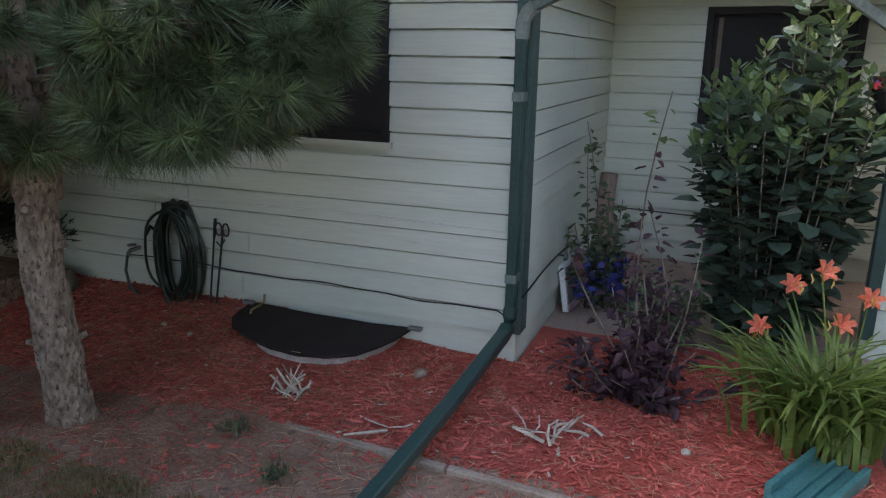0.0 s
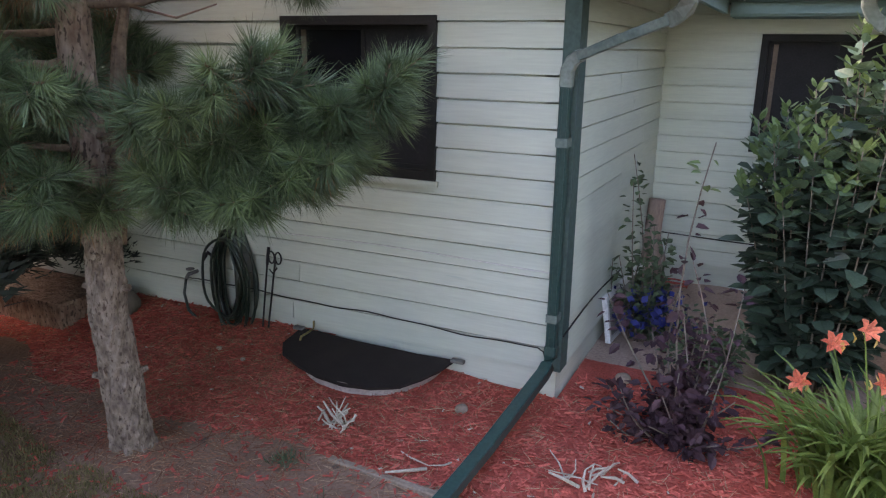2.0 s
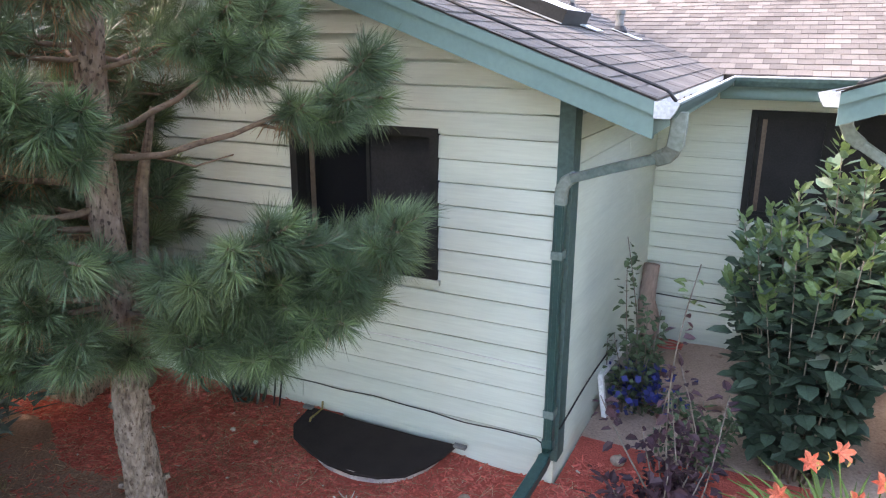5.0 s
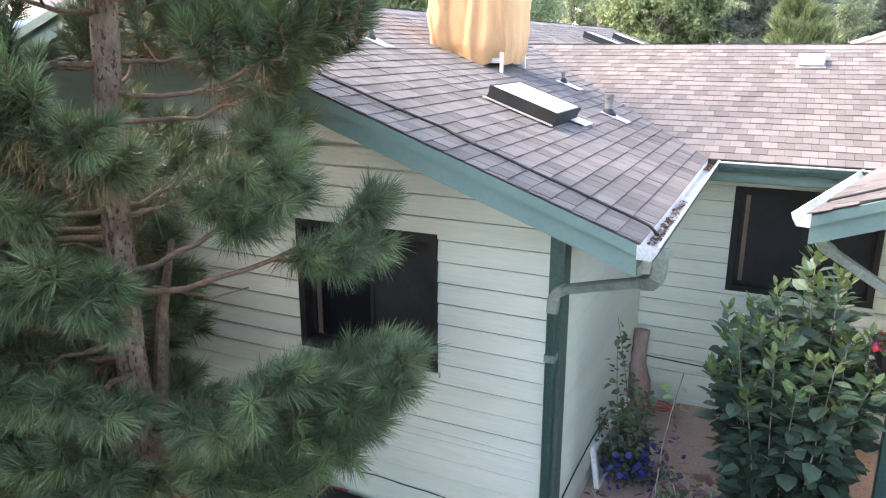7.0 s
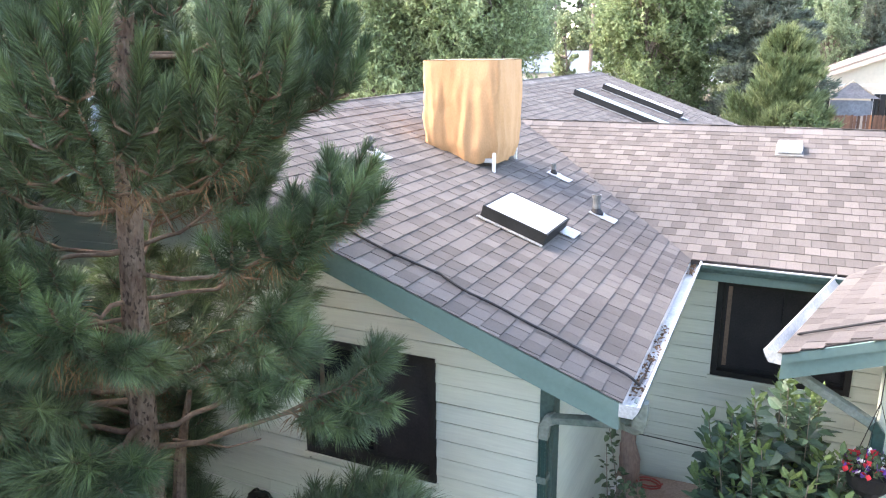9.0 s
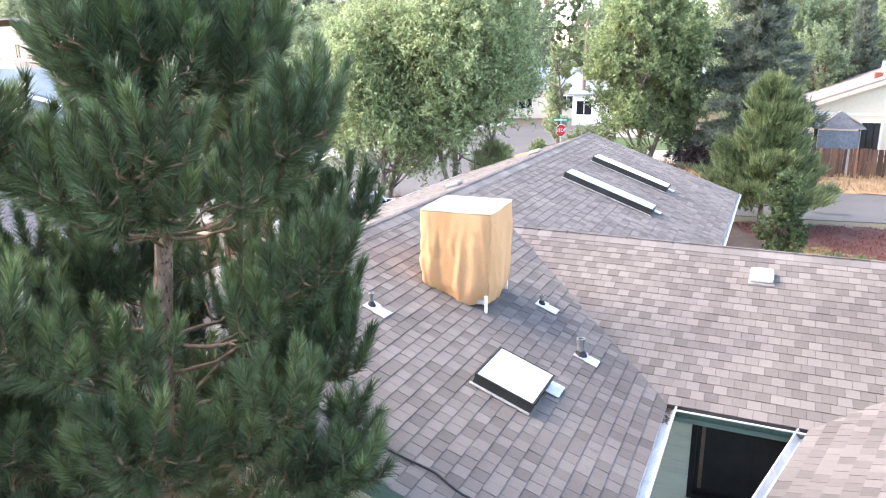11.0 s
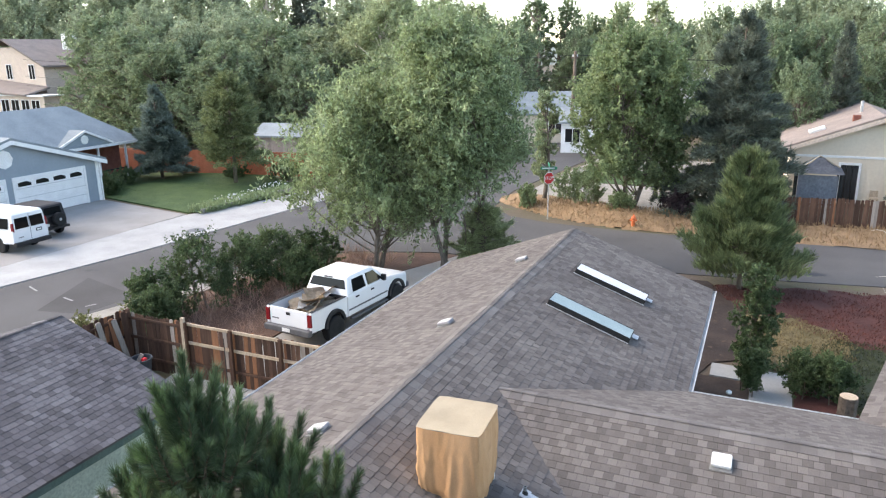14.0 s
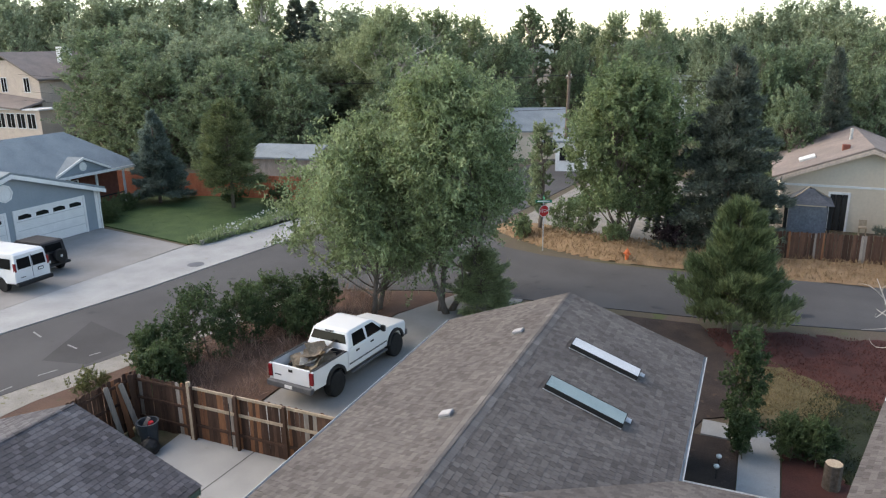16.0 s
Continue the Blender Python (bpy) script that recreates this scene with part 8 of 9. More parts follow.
def stop_sign():
    ob = thing("stop_sign", "red stop sign with green street-name blades", "road sign")
    ob.matrix_basis = Matrix.Translation((-9.5, 35.25, 0.15)) @ Euler((0, 0, radians(52))).to_matrix().to_4x4()
    part("post", tube(bmesh.new(), [(0, 0.03, -0.2), (0, 0.03, 2.55)], 0.028, 8), "flashing", ob)
    bm = bmesh.new()
    lathe(bm, [(0.33, 0), (0.33, 0.006)], 8)
    o = part("border", bm, "white_plastic", ob, "white border")
    o.matrix_basis = pose(0, 0, 1.98, 90, 22.5, 0)
    bm = bmesh.new()
    lathe(bm, [(0.305, 0.006), (0.305, 0.010)], 8)
    f = part("face", bm, "sign_red", ob, "red octagon face")
    f.matrix_basis = pose(0, 0, 1.98, 90, 22.5, 0)
    cu = bpy.data.curves.new("word", "FONT")
    cu.body, cu.size, cu.align_x, cu.align_y, cu.extrude = "STOP", 0.24, "CENTER", "CENTER", 0.002
    cu.materials.append(M["white_plastic"])
    t = new("word", cu)
    t.parent = ob
    t.matrix_basis = pose(0, -0.016, 1.98, 90, 0, 0)
    for a, z in ((0, 2.42), (90, 2.60)):
        b = part("name_blade", boxes((-0.42, 0.42, -0.006, 0.006, z, z + 0.15)), "sign_green", ob, "green street-name blade")
        b.matrix_basis = pose(0, 0.03, 0, 0, 0, a - 30)
        part("lettering_bar", boxes((-0.33, 0.30, -0.011, -0.007, z + 0.045, z + 0.105)), "white_plastic", b)


stop_sign()


def hydrant():
    ob = thing("fire_hydrant", "orange fire hydrant beside the street", "hydrant")
    ob.matrix_basis = Matrix.LocRotScale((-5.05, 34.75, 0.02), None, (V, V, V))
    part("barrel", lathe(bmesh.new(), [(0.16, 0), (0.16, 0.05), (0.11, 0.06), (0.11, 0.5), (0.14, 0.52), (0.14, 0.56), (0.12, 0.62), (0.06, 0.70), (0.03, 0.72), (0.03, 0.78)], 16), "orange_paint", ob)
    part("outlet", tube(bmesh.new(), [(-0.2, 0, 0.44), (0.2, 0, 0.44)], 0.055, 10), "orange_paint", ob)
    part("outlet", tube(bmesh.new(), [(0, -0.2, 0.40), (0, 0, 0.40)], 0.07, 10), "orange_paint", ob)


hydrant()
bm = bmesh.new()
lathe(bm, [(0.42, 0.0), (0.42, 0.006), (0.36, 0.010), (0.02, 0.010)], 20)
ob = part("manhole_cover", bm, "grey_trim")
ob.location = (-25.1, 26.5, 0.02)
tagged(ob, "round iron manhole cover in the gutter", "manhole cover")


def utility_pole():
    ob = thing("utility_pole", "wooden utility pole with a crossarm", "utility pole")
    part("pole", tube(bmesh.new(), [(-14.6, 60, 0), (-14.43, 60, 8.3)], [0.17, 0.12], 10), "pole_wood", ob)
    part("crossarm", boxes((-14.6, -14.3, 59.2, 60.8, 7.7, 7.85)), "pole_wood", ob)
    for k in range(3):
        part("insulator", tube(bmesh.new(), [(-14.45, 59.3 + 0.7 * k, 7.85), (-14.45, 59.3 + 0.7 * k, 8.02)], 0.05, 6), "white_plastic", ob)


utility_pole()
for k, (z, y) in enumerate(((7.98, 59.3), (7.98, 60.7), (6.2, 60.0), (5.2, 60.0))):
    for x1, y1 in ((-75, 56), (45, 68)):
        pts = [(-14.45 + (x1 + 14.45) * t, y + (y1 - y) * t, z - 4 * 0.9 * t * (1 - t)) for t in np.linspace(0, 1, 14)]
        wire("power_line", pts, 0.016, "rubber", "dark overhead wire from the pole")


M["stump_bark"] = material("dark_stump_bark", (0.075, 0.06, 0.05), (0.12, 0.098, 0.082), 9, 0.95, bump=0.7, fine=30, bump_dist=0.02)


def stump():
    ob = thing("tree_stump", "upright tree stump with a pale cut top", "stump")
    bm = bmesh.new()
    rows = []
    for z in (0, 0.12, 0.3, 0.5, 0.68):
        rows.append([bm.verts.new(((0.20 + 0.05 * max(0, 0.2 - z)) * (1 + 0.12 * noise.noise((math.cos(a) * 2, math.sin(a) * 2, z))) * math.cos(a), (0.20 + 0.05 * max(0, 0.2 - z)) * (1 + 0.12 * noise.noise((math.cos(a) * 2, math.sin(a) * 2, z))) * math.sin(a), z)) for a in np.linspace(0, 2 * math.pi, 25)[:-1]])
    for r, s in zip(rows, rows[1:]):
        for i in range(24):
            bm.faces.new((r[i], r[(i + 1) % 24], s[(i + 1) % 24], s[i]))
    part("bark", bm, "stump_bark", ob)
    bm = bmesh.new()
    lathe(bm, [(0.195, 0.66), (0.19, 0.685), (0.02, 0.69)], 24)
    part("cut_top", bm, "fence_pale", ob, "pale sawn top")
    ob.location = (2.84, 17.25, 0)


stump()
for x, y in ((0.25, 17.1), (0.22, 16.6)):
    ob = thing("garden_light", "small white garden light on a stake", "garden light", "white lights by the entry")
    part("stake", tube(bmesh.new(), [(x, y, 0), (x, y, 0.32)], 0.012, 6), "rubber", ob)
    part("globe", lathe(bmesh.new(), [(0.03, 0.30), (0.07, 0.34), (0.07, 0.38), (0.02, 0.42)], 12, (x, y, 0)), "white_plastic", ob)


# ---- trees ----
def broadleaf(name, seed, height, spread, trunk_h, leaf_mat, leaf_size, count, label, aspect=0.5, lobes=26, stems=1, bark="bark_grey", column=1.0, droop=0.0, fill=0.5, ragged=0.35, category="tree"):
    """A leafy tree: stems with limbs up to many uneven lobes, each lobe a loose cloud of leafy sprays."""
    rng = np.random.default_rng(seed)
    tree = thing(name, label, category)
    bm = bmesh.new()
    lob = []
    for k in range(lobes):
        u = (k + 0.5) / lobes
        z = trunk_h + (height - trunk_h) * (u ** 0.85) * rng.uniform(0.93, 1.0)
        wide = spread * (math.sin(math.pi * min(0.97, 0.16 + 0.80 * u)) ** 0.65) * column
        a = k * 2.4 + rng.normal() * 0.5
        r = wide * rng.uniform(0.25, 1.0) ** 0.6 * rng.uniform(1 - ragged, 1.0)
        lob.append((np.array([r * math.cos(a), r * math.sin(a), z]), spread * rng.uniform(0.15, 0.33) + 0.12))
    for s in range(stems):
        a = 2 * math.pi * s / max(1, stems) + 0.7
        foot = np.array([0.25 * math.cos(a) * (stems > 1), 0.25 * math.sin(a) * (stems > 1), -0.05])
        top = np.array([spread * 0.3 * math.cos(a) * (stems > 1), spread * 0.3 * math.sin(a) * (stems > 1), height * 0.82])
        path = limb_path(rng, foot, top, 0.05, 8)
        r0 = 0.022 * height / math.sqrt(stems)
        tube(bm, path, [r0 * (1.25 if k == 0 else 1 - 0.85 * k / 8) for k in range(9)], 8)
        for k, (c, r) in enumerate(lob):
            if k % stems != s:
                continue
            q = np.array(path[min(7, max(1, int(8 * max(0.05, (c[2] - spread * 0.4)) / (height * 0.82))))])
            pts = limb_path(rng, q, c, 0.08, 4)
            tube(bm, pts, [r0 * 0.36 * (1 - 0.8 * i / 4) for i in range(5)], 5, cap=False)
            for j in range(4 if height < 10 else 0):
                e = c + rng.normal(size=3) * r * 0.6
                tube(bm, limb_path(rng, pts[3], e, 0.1, 2), [r0 * 0.09, r0 * 0.05, r0 * 0.02], 4, cap=False)
    part("trunk", bm, bark, tree, smooth=True)
    vol = np.array([r ** 2 for _, r in lob])
    pts = []
    per = 30
    for (c, r), w in zip(lob, vol / vol.sum()):
        m = max(4, int(count * w) // per)
        d = rng.normal(size=(m, 3))
        d /= np.linalg.norm(d, axis=1, keepdims=True)
        rad = r * rng.uniform(fill, 1.0, size=(m, 1)) * rng.uniform(0.7, 1.4, size=(m, 1))
        tip = c + d * rad * np.array([1, 1, 0.9])
        way = d * 0.6 + rng.normal(size=(m, 3)) * 0.35 + np.array([0, 0, 0.55 - droop])
        way /= np.linalg.norm(way, axis=1, keepdims=True)
        along = rng.uniform(-0.6, 0.5, size=(m, per, 1)) * r * rng.uniform(0.5, 1.0, size=(m, 1, 1))
        thick = rng.uniform(0.04, 0.10, size=(m, 1, 1)) * r
        p = tip[:, None] + way[:, None] * along + rng.normal(size=(m, per, 3)) * thick
        pts.append(p.reshape(-1, 3))
    pts = np.concatenate(pts)
    pts = pts[pts[:, 2] > 0.1]
    v, f = leaf_tris(rng, pts, leaf_size * rng.uniform(0.6, 1.3, size=len(pts)), aspect, droop)
    mesh_part("crown", v, f, leaf_mat, tree)
    return tree


def conifer(name, seed, height, spread, mat, count, label, needle=0.16, base=0.08, droop=0.25, bark="bark_grey", width=0.03, power=0.9, dense=20, lift=0.0, clumped=0.35):
    """A far conifer: trunk, many boughs, and short needle sprays along the boughs and their side twigs."""
    rng = np.random.default_rng(seed)
    tree = thing(name, label, "tree")
    bm = bmesh.new()
    tube(bm, [(0, 0, -0.1), (0, 0, height * 0.5), (0, 0, height * 0.97)], [height * 0.02, height * 0.012, 0.02], 8)
    ps, ds = [], []
    nb = int(height * dense)
    per = count // nb
    for k in range(nb):
        u = ((k + rng.uniform(0, 1)) / nb)
        z = height * (base + (0.98 - base) * u)
        L = spread * ((1 - u) ** power * 0.95 + 0.05) * rng.uniform(0.62, 1.12)
        a = rng.uniform(0, 2 * math.pi)
        way = np.array([math.cos(a), math.sin(a), 0.0])
        rise = -droop + 0.9 * u
        root = np.array([0, 0, z])
        end = root + way * L + np.array([0, 0, L * rise * 0.5])
        tube(bm, limb_path(rng, root, end, 0.03, 3), [0.010 + 0.003 * height * (1 - u), 0.015, 0.01, 0.005], 4, cap=False)
        n = max(8, int(per * (0.3 + 1.4 * (1 - u))))
        t = rng.uniform(0.12, 1.0, size=(n, 1)) ** 0.65
        side = np.cross(way, [0, 0, 1])
        off = rng.uniform(-1, 1, size=(n, 1)) * L * 0.42 * (1.05 - t * 0.75)
        clump = np.round(t * 7) / 7
        p = root + (end - root) * ((1 - clumped) * t + clumped * clump) + side * off + way * np.abs(off) * 0.4
        p[:, 2:] += rng.normal(size=(n, 1)) * 0.035 * height ** 0.5 - np.abs(off) * 0.18
        ps.append(p)
        ds.append(way * 0.9 + side * np.sign(off) * 0.5 + rng.normal(size=(n, 3)) * 0.5 + np.array([0, 0, 0.3 + 0.5 * u + lift]))
    part("trunk", bm, bark, tree, smooth=True)
    p, d = np.concatenate(ps), np.concatenate(ds)
    v, f = spikes(rng, p, d, needle * rng.uniform(0.7, 1.4, size=len(p)), width * 1.5)
    mesh_part("crown", v, f, mat, tree)
    return tree


def turned(x, y, s=1.0, a=0.0, z=0.0, sz=None):
    return Matrix.LocRotScale((x, y, z), Euler((0, 0, a)), (s, s, sz or s))


def near_pine():
    """The young pine beside the gable wall: whorls of upswept boughs ending in brushes of long needles."""
    rng = np.random.default_rng(11)
    tree = thing("pine_tree", "young long-needled pine beside the gable wall", "tree")
    knots = [(-2.83, 2.44, -0.12), (-2.80, 2.38, 0.25), (-2.76, 2.31, 0.85), (-2.74, 2.30, 1.4), (-2.77, 2.30, 2.1), (-2.74, 2.30, 2.8), (-2.69, 2.30, 3.4), (-2.60, 2.30, 4.3), (-2.47, 2.30, 5.1), (-2.41, 2.30, 5.63), (-2.49, 2.30, 6.36)]
    rad = [0.128, 0.104, 0.088, 0.082, 0.074, 0.068, 0.062, 0.055, 0.042, 0.034, 0.018]
    fine = []
    for (a, b, r0, r1) in zip(knots, knots[1:], rad, rad[1:]):
        for k in range(12):
            t = k / 12
            fine.append((np.array(a) * (1 - t) + np.array(b) * t, r0 * (1 - t) + r1 * t))
    fine.append((np.array(knots[-1]), rad[-1]))

    def bark_tube(seq, mat, label, rough):
        bm = bmesh.new()
        sides = 36
        rings = []
        for p, r in seq:
            ring = []
            for k in range(sides):
                a = 2 * math.pi * k / sides
                plate = noise.noise((math.cos(a) * 2.6, math.sin(a) * 2.6, p[2] * 5.0)) * 0.10 + noise.noise((math.cos(a) * 9, math.sin(a) * 9, p[2] * 17)) * 0.20
                q = r * (1 + plate * rough)
                ring.append(bm.verts.new((p[0] + q * math.cos(a), p[1] + q * math.sin(a), p[2])))
            rings.append(ring)
        for r, s in zip(rings, rings[1:]):
            for k in range(sides):
                bm.faces.new((r[k], r[(k + 1) % sides], s[(k + 1) % sides], s[k]))
        part("trunk", bm, mat, tree, label)
    cut = [i for i, (p, r) in enumerate(fine) if p[2] > 1.30][0]
    bark_tube(fine[:cut + 1], "bark", "grey flaking lower trunk", 1.0)
    bark_tube(fine[cut:], "bark_red", "reddish upper trunk", 0.6)
    # stubs of lost boughs on the lower trunk
    for z, a in ((0.98, 0.3), (0.99, 3.5), (0.52, 3.9), (0.50, 0.9), (1.18, 5.2), (1.2, 2.0)):
        c, r = min(fine, key=lambda q: abs(q[0][2] - z))
        w = np.array([math.cos(a), math.sin(a), 0.25])
        bm = bmesh.new()
        tube(bm, [tuple(c + w * r * 0.8), tuple(c + w * (r + 0.035))], [0.026, 0.016], 8)
        part("stub", bm, "bark", tree)
    # a second, thinner stem close behind
    bm = bmesh.new()
    tube(bm, [(-2.79, 2.42, 1.2), (-2.78, 2.48, 1.7), (-2.75, 2.52, 2.15), (-2.70, 2.60, 2.55)], [0.05, 0.045, 0.034, 0.015], 10)
    part("trunk", bm, "bough", tree, "thinner brown second stem")

    wood, shoots = [], []

    def unit(v):
        return np.array(v) / (np.linalg.norm(v) + 1e-9)

    def brush(p, d, length, high, n=330, stem=True):
        shoots.append((np.array(p), unit(d), length, high, int((n * length / 0.4 + 60) * (0.95 + 0.75 * high)), stem))

    def cluster(p, d, high, size=1.0, laterals=4):
        """A leading brush and shorter ones round its foot."""
        d = unit(d)
        main = (0.18 + 0.25 * high) * size
        lead = unit(d * (1 - 0.65 * high) + np.array([0, 0, 0.25 + 0.75 * high]))
        brush(p, lead, main, high)
        for k in range(laterals):
            a = 2 * math.pi * (k + rng.uniform(0, 0.6)) / laterals
            u = unit(np.cross(lead, [0.3, 0.9, 0.1]))
            v = np.cross(lead, u)
            out = u * math.cos(a) + v * math.sin(a)
            w = unit(lead * 0.9 + out * rng.uniform(0.45, 0.8) + np.array([0, 0, 0.35 * high]))
            q = np.array(p) + out * 0.01
            if high > 0.4:
                bend = q + unit(out + lead * 0.5) * 0.08 * size
                wood.append(([q, bend], [0.007, 0.006]))
                q, w = bend, unit(w + np.array([0, 0, 0.5]))
            brush(q, w, main * rng.uniform(0.45, 0.75), high)

    def centre(z):
        k = min(range(len(fine)), key=lambda i: abs(fine[i][0][2] - z))
        return fine[k][0], fine[k][1]

    def bough(z, end, twigs, bare=0.3, size=1.0):
        c, r = centre(z)
        end = np.array(end)
        dv = end - c
        R = math.hypot(dv[0], dv[1])
        way = np.array([dv[0] / R, dv[1] / R, 0.0])
        high = max(0.0, min(1.0, (end[2] - 2.9) / 1.3))
        pts = []
        for k in range(9):
            t = k / 8
            pts.append(c + way * R * t + np.array([0, 0, dv[2] * t ** (1.3 + 0.7 * high) - 0.05 * R * math.sin(math.pi * t)]) + rng.normal(size=3) * 0.012 * (0 < k < 8))
        rr = max(0.010, min(0.019, r * 0.34)) if z < 2.7 else max(0.008, min(0.014, r * 0.26))
        wood.append((pts, [rr * (1 - 0.62 * k / 8) for k in range(9)]))
        last = unit(pts[8] - pts[6])
        cluster(pts[8], last, high, size, 4)
        for i in range((2 if high < 0.5 else 5) if bare < 0.5 else 6, 8):
            brush(pts[i], pts[i + 1] - pts[i], np.linalg.norm(pts[i + 1] - pts[i]) * 1.1, high * 0.6, 230, False)
        for j in range(twigs):
            t = bare + (0.95 - bare) * (j + rng.uniform(0.2, 0.9)) / twigs
            i = min(7, int(t * 8))
            p = pts[i] + (pts[i + 1] - pts[i]) * (t * 8 - i)
            s = 1 if j % 2 else -1
            side = np.cross(way, [0, 0, 1]) * s
            w = unit(way * rng.uniform(0.45, 0.9) + side * rng.uniform(0.6, 1.0) + np.array([0, 0, rng.uniform(-0.25, 0.25) + 0.35 * high]))
            l = (0.14 + 0.30 * R * (1.05 - t)) * rng.uniform(0.75, 1.2)
            q = p + w * l + np.array([0, 0, 0.25 * l * high])
            wood.append(([p, (p + q) / 2 - np.array([0, 0, 0.02]), q], [rr * 0.5, rr * 0.4, rr * 0.28]))
            brush((p + q) / 2, q - p, l * 0.5, high * 0.6, 240, False)
            cluster(q, q - p, high, 0.85 * size, (2 if l > 0.18 else 1) if high < 0.5 else 2)
    PINE_BOUGHS(bough, rng, centre)
    for pts, r in (([(-2.68, 2.28, 3.0), (-2.86, 2.18, 3.10), (-3.05, 2.06, 3.12), (-3.4, 1.9, 3.16)], 0.018), ([(-3.05, 2.06, 3.12), (-3.15, 1.98, 3.0)], 0.007), ([(-2.70, 2.30, 2.52), (-2.92, 2.2, 2.60), (-3.2, 2.1, 2.55)], 0.012), ([(-2.66, 2.40, 2.35), (-2.40, 2.55, 2.28), (-2.22, 2.62, 2.34)], 0.008)):
        wood.append((pts, [r * (1 - 0.5 * i / (len(pts) - 1)) for i in range(len(pts))]))
    top = np.array(knots[-1])
    brush(top, (-0.02, 0, 1), 0.56, 1.0, 480)
    for k in range(8):
        a = 0.785 * k + 0.3
        q = top + np.array([0.06 * math.cos(a), 0.06 * math.sin(a), 0.02])
        wood.append(([top, q], [0.010, 0.008]))
        brush(q, (0.30 * math.cos(a), 0.30 * math.sin(a), 1), rng.uniform(0.30, 0.46), 1.0, 420)
    bm = bmesh.new()
    for pts, rs in wood:
        tube(bm, pts, rs, 7)
    part("bough", bm, "bough", tree, "brown boughs and twigs", smooth=True)
    vs, tips, dry = [], [], []
    stems = bmesh.new()
    for p, d, length, high, n, stem in shoots:
        u = rng.uniform(0, 1, size=(n, 1))
        b = p + d * u * length + rng.normal(size=(n, 3)) * 0.003
        r = rng.normal(size=(n, 3))
        r -= (r @ d)[:, None] * d
        r /= np.linalg.norm(r, axis=1, keepdims=True)
        wide, tight = 1.35 - 0.45 * high, 0.38
        ang = (wide + (tight - wide) * u ** 1.2) * rng.uniform(0.7, 1.25, size=(n, 1))
        w = d * np.cos(ang) + r * np.sin(ang)
        # outer half of some shoots takes the lighter, light-painted needle colour
        young = stem and rng.uniform() < 0.5
        lit_tip = (u[:, 0] > 0.5) & young
        lengths = (0.145 - 0.048 * high) * rng.uniform(0.75, 1.15, size=n)
        for pick, lst in ((~lit_tip, vs), (lit_tip, tips)):
            if pick.any():
                lst.append(spikes(rng, b[pick], w[pick], lengths[pick], 0.0056, 0.12 - 0.11 * high))
        if stem:
            tube(stems, [tuple(p), tuple(p + d * length)], [0.010, 0.006], 5)
        elif p[2] < 4.0 and rng.uniform() < 0.55:
            k = 34
            bb = p + d * rng.uniform(-0.1, 0.1, size=(k, 1))
            dry.append(blades(rng, bb, d * 0.3 + rng.normal(size=(k, 3)) * 0.5 + np.array([0, 0, -0.5]), 0.13, 0.004, 0.2))
    v, f = joined(vs)
    mesh_part("needles", v, f, "needle", tree, "long dark green needles in brushes")
    v, f = joined(tips)
    mesh_part("young_needles", v, f, "needle_lit", tree, "needles towards the shoot tips, coloured lighter as if lit")
    v, f = joined(dry)
    mesh_part("dry_needles", v, f, "needle_dry", tree, "rusty dead needles on the inner twigs")
    part("shoot", stems, "bark_red", tree, "orange-brown young shoots")
    return tree


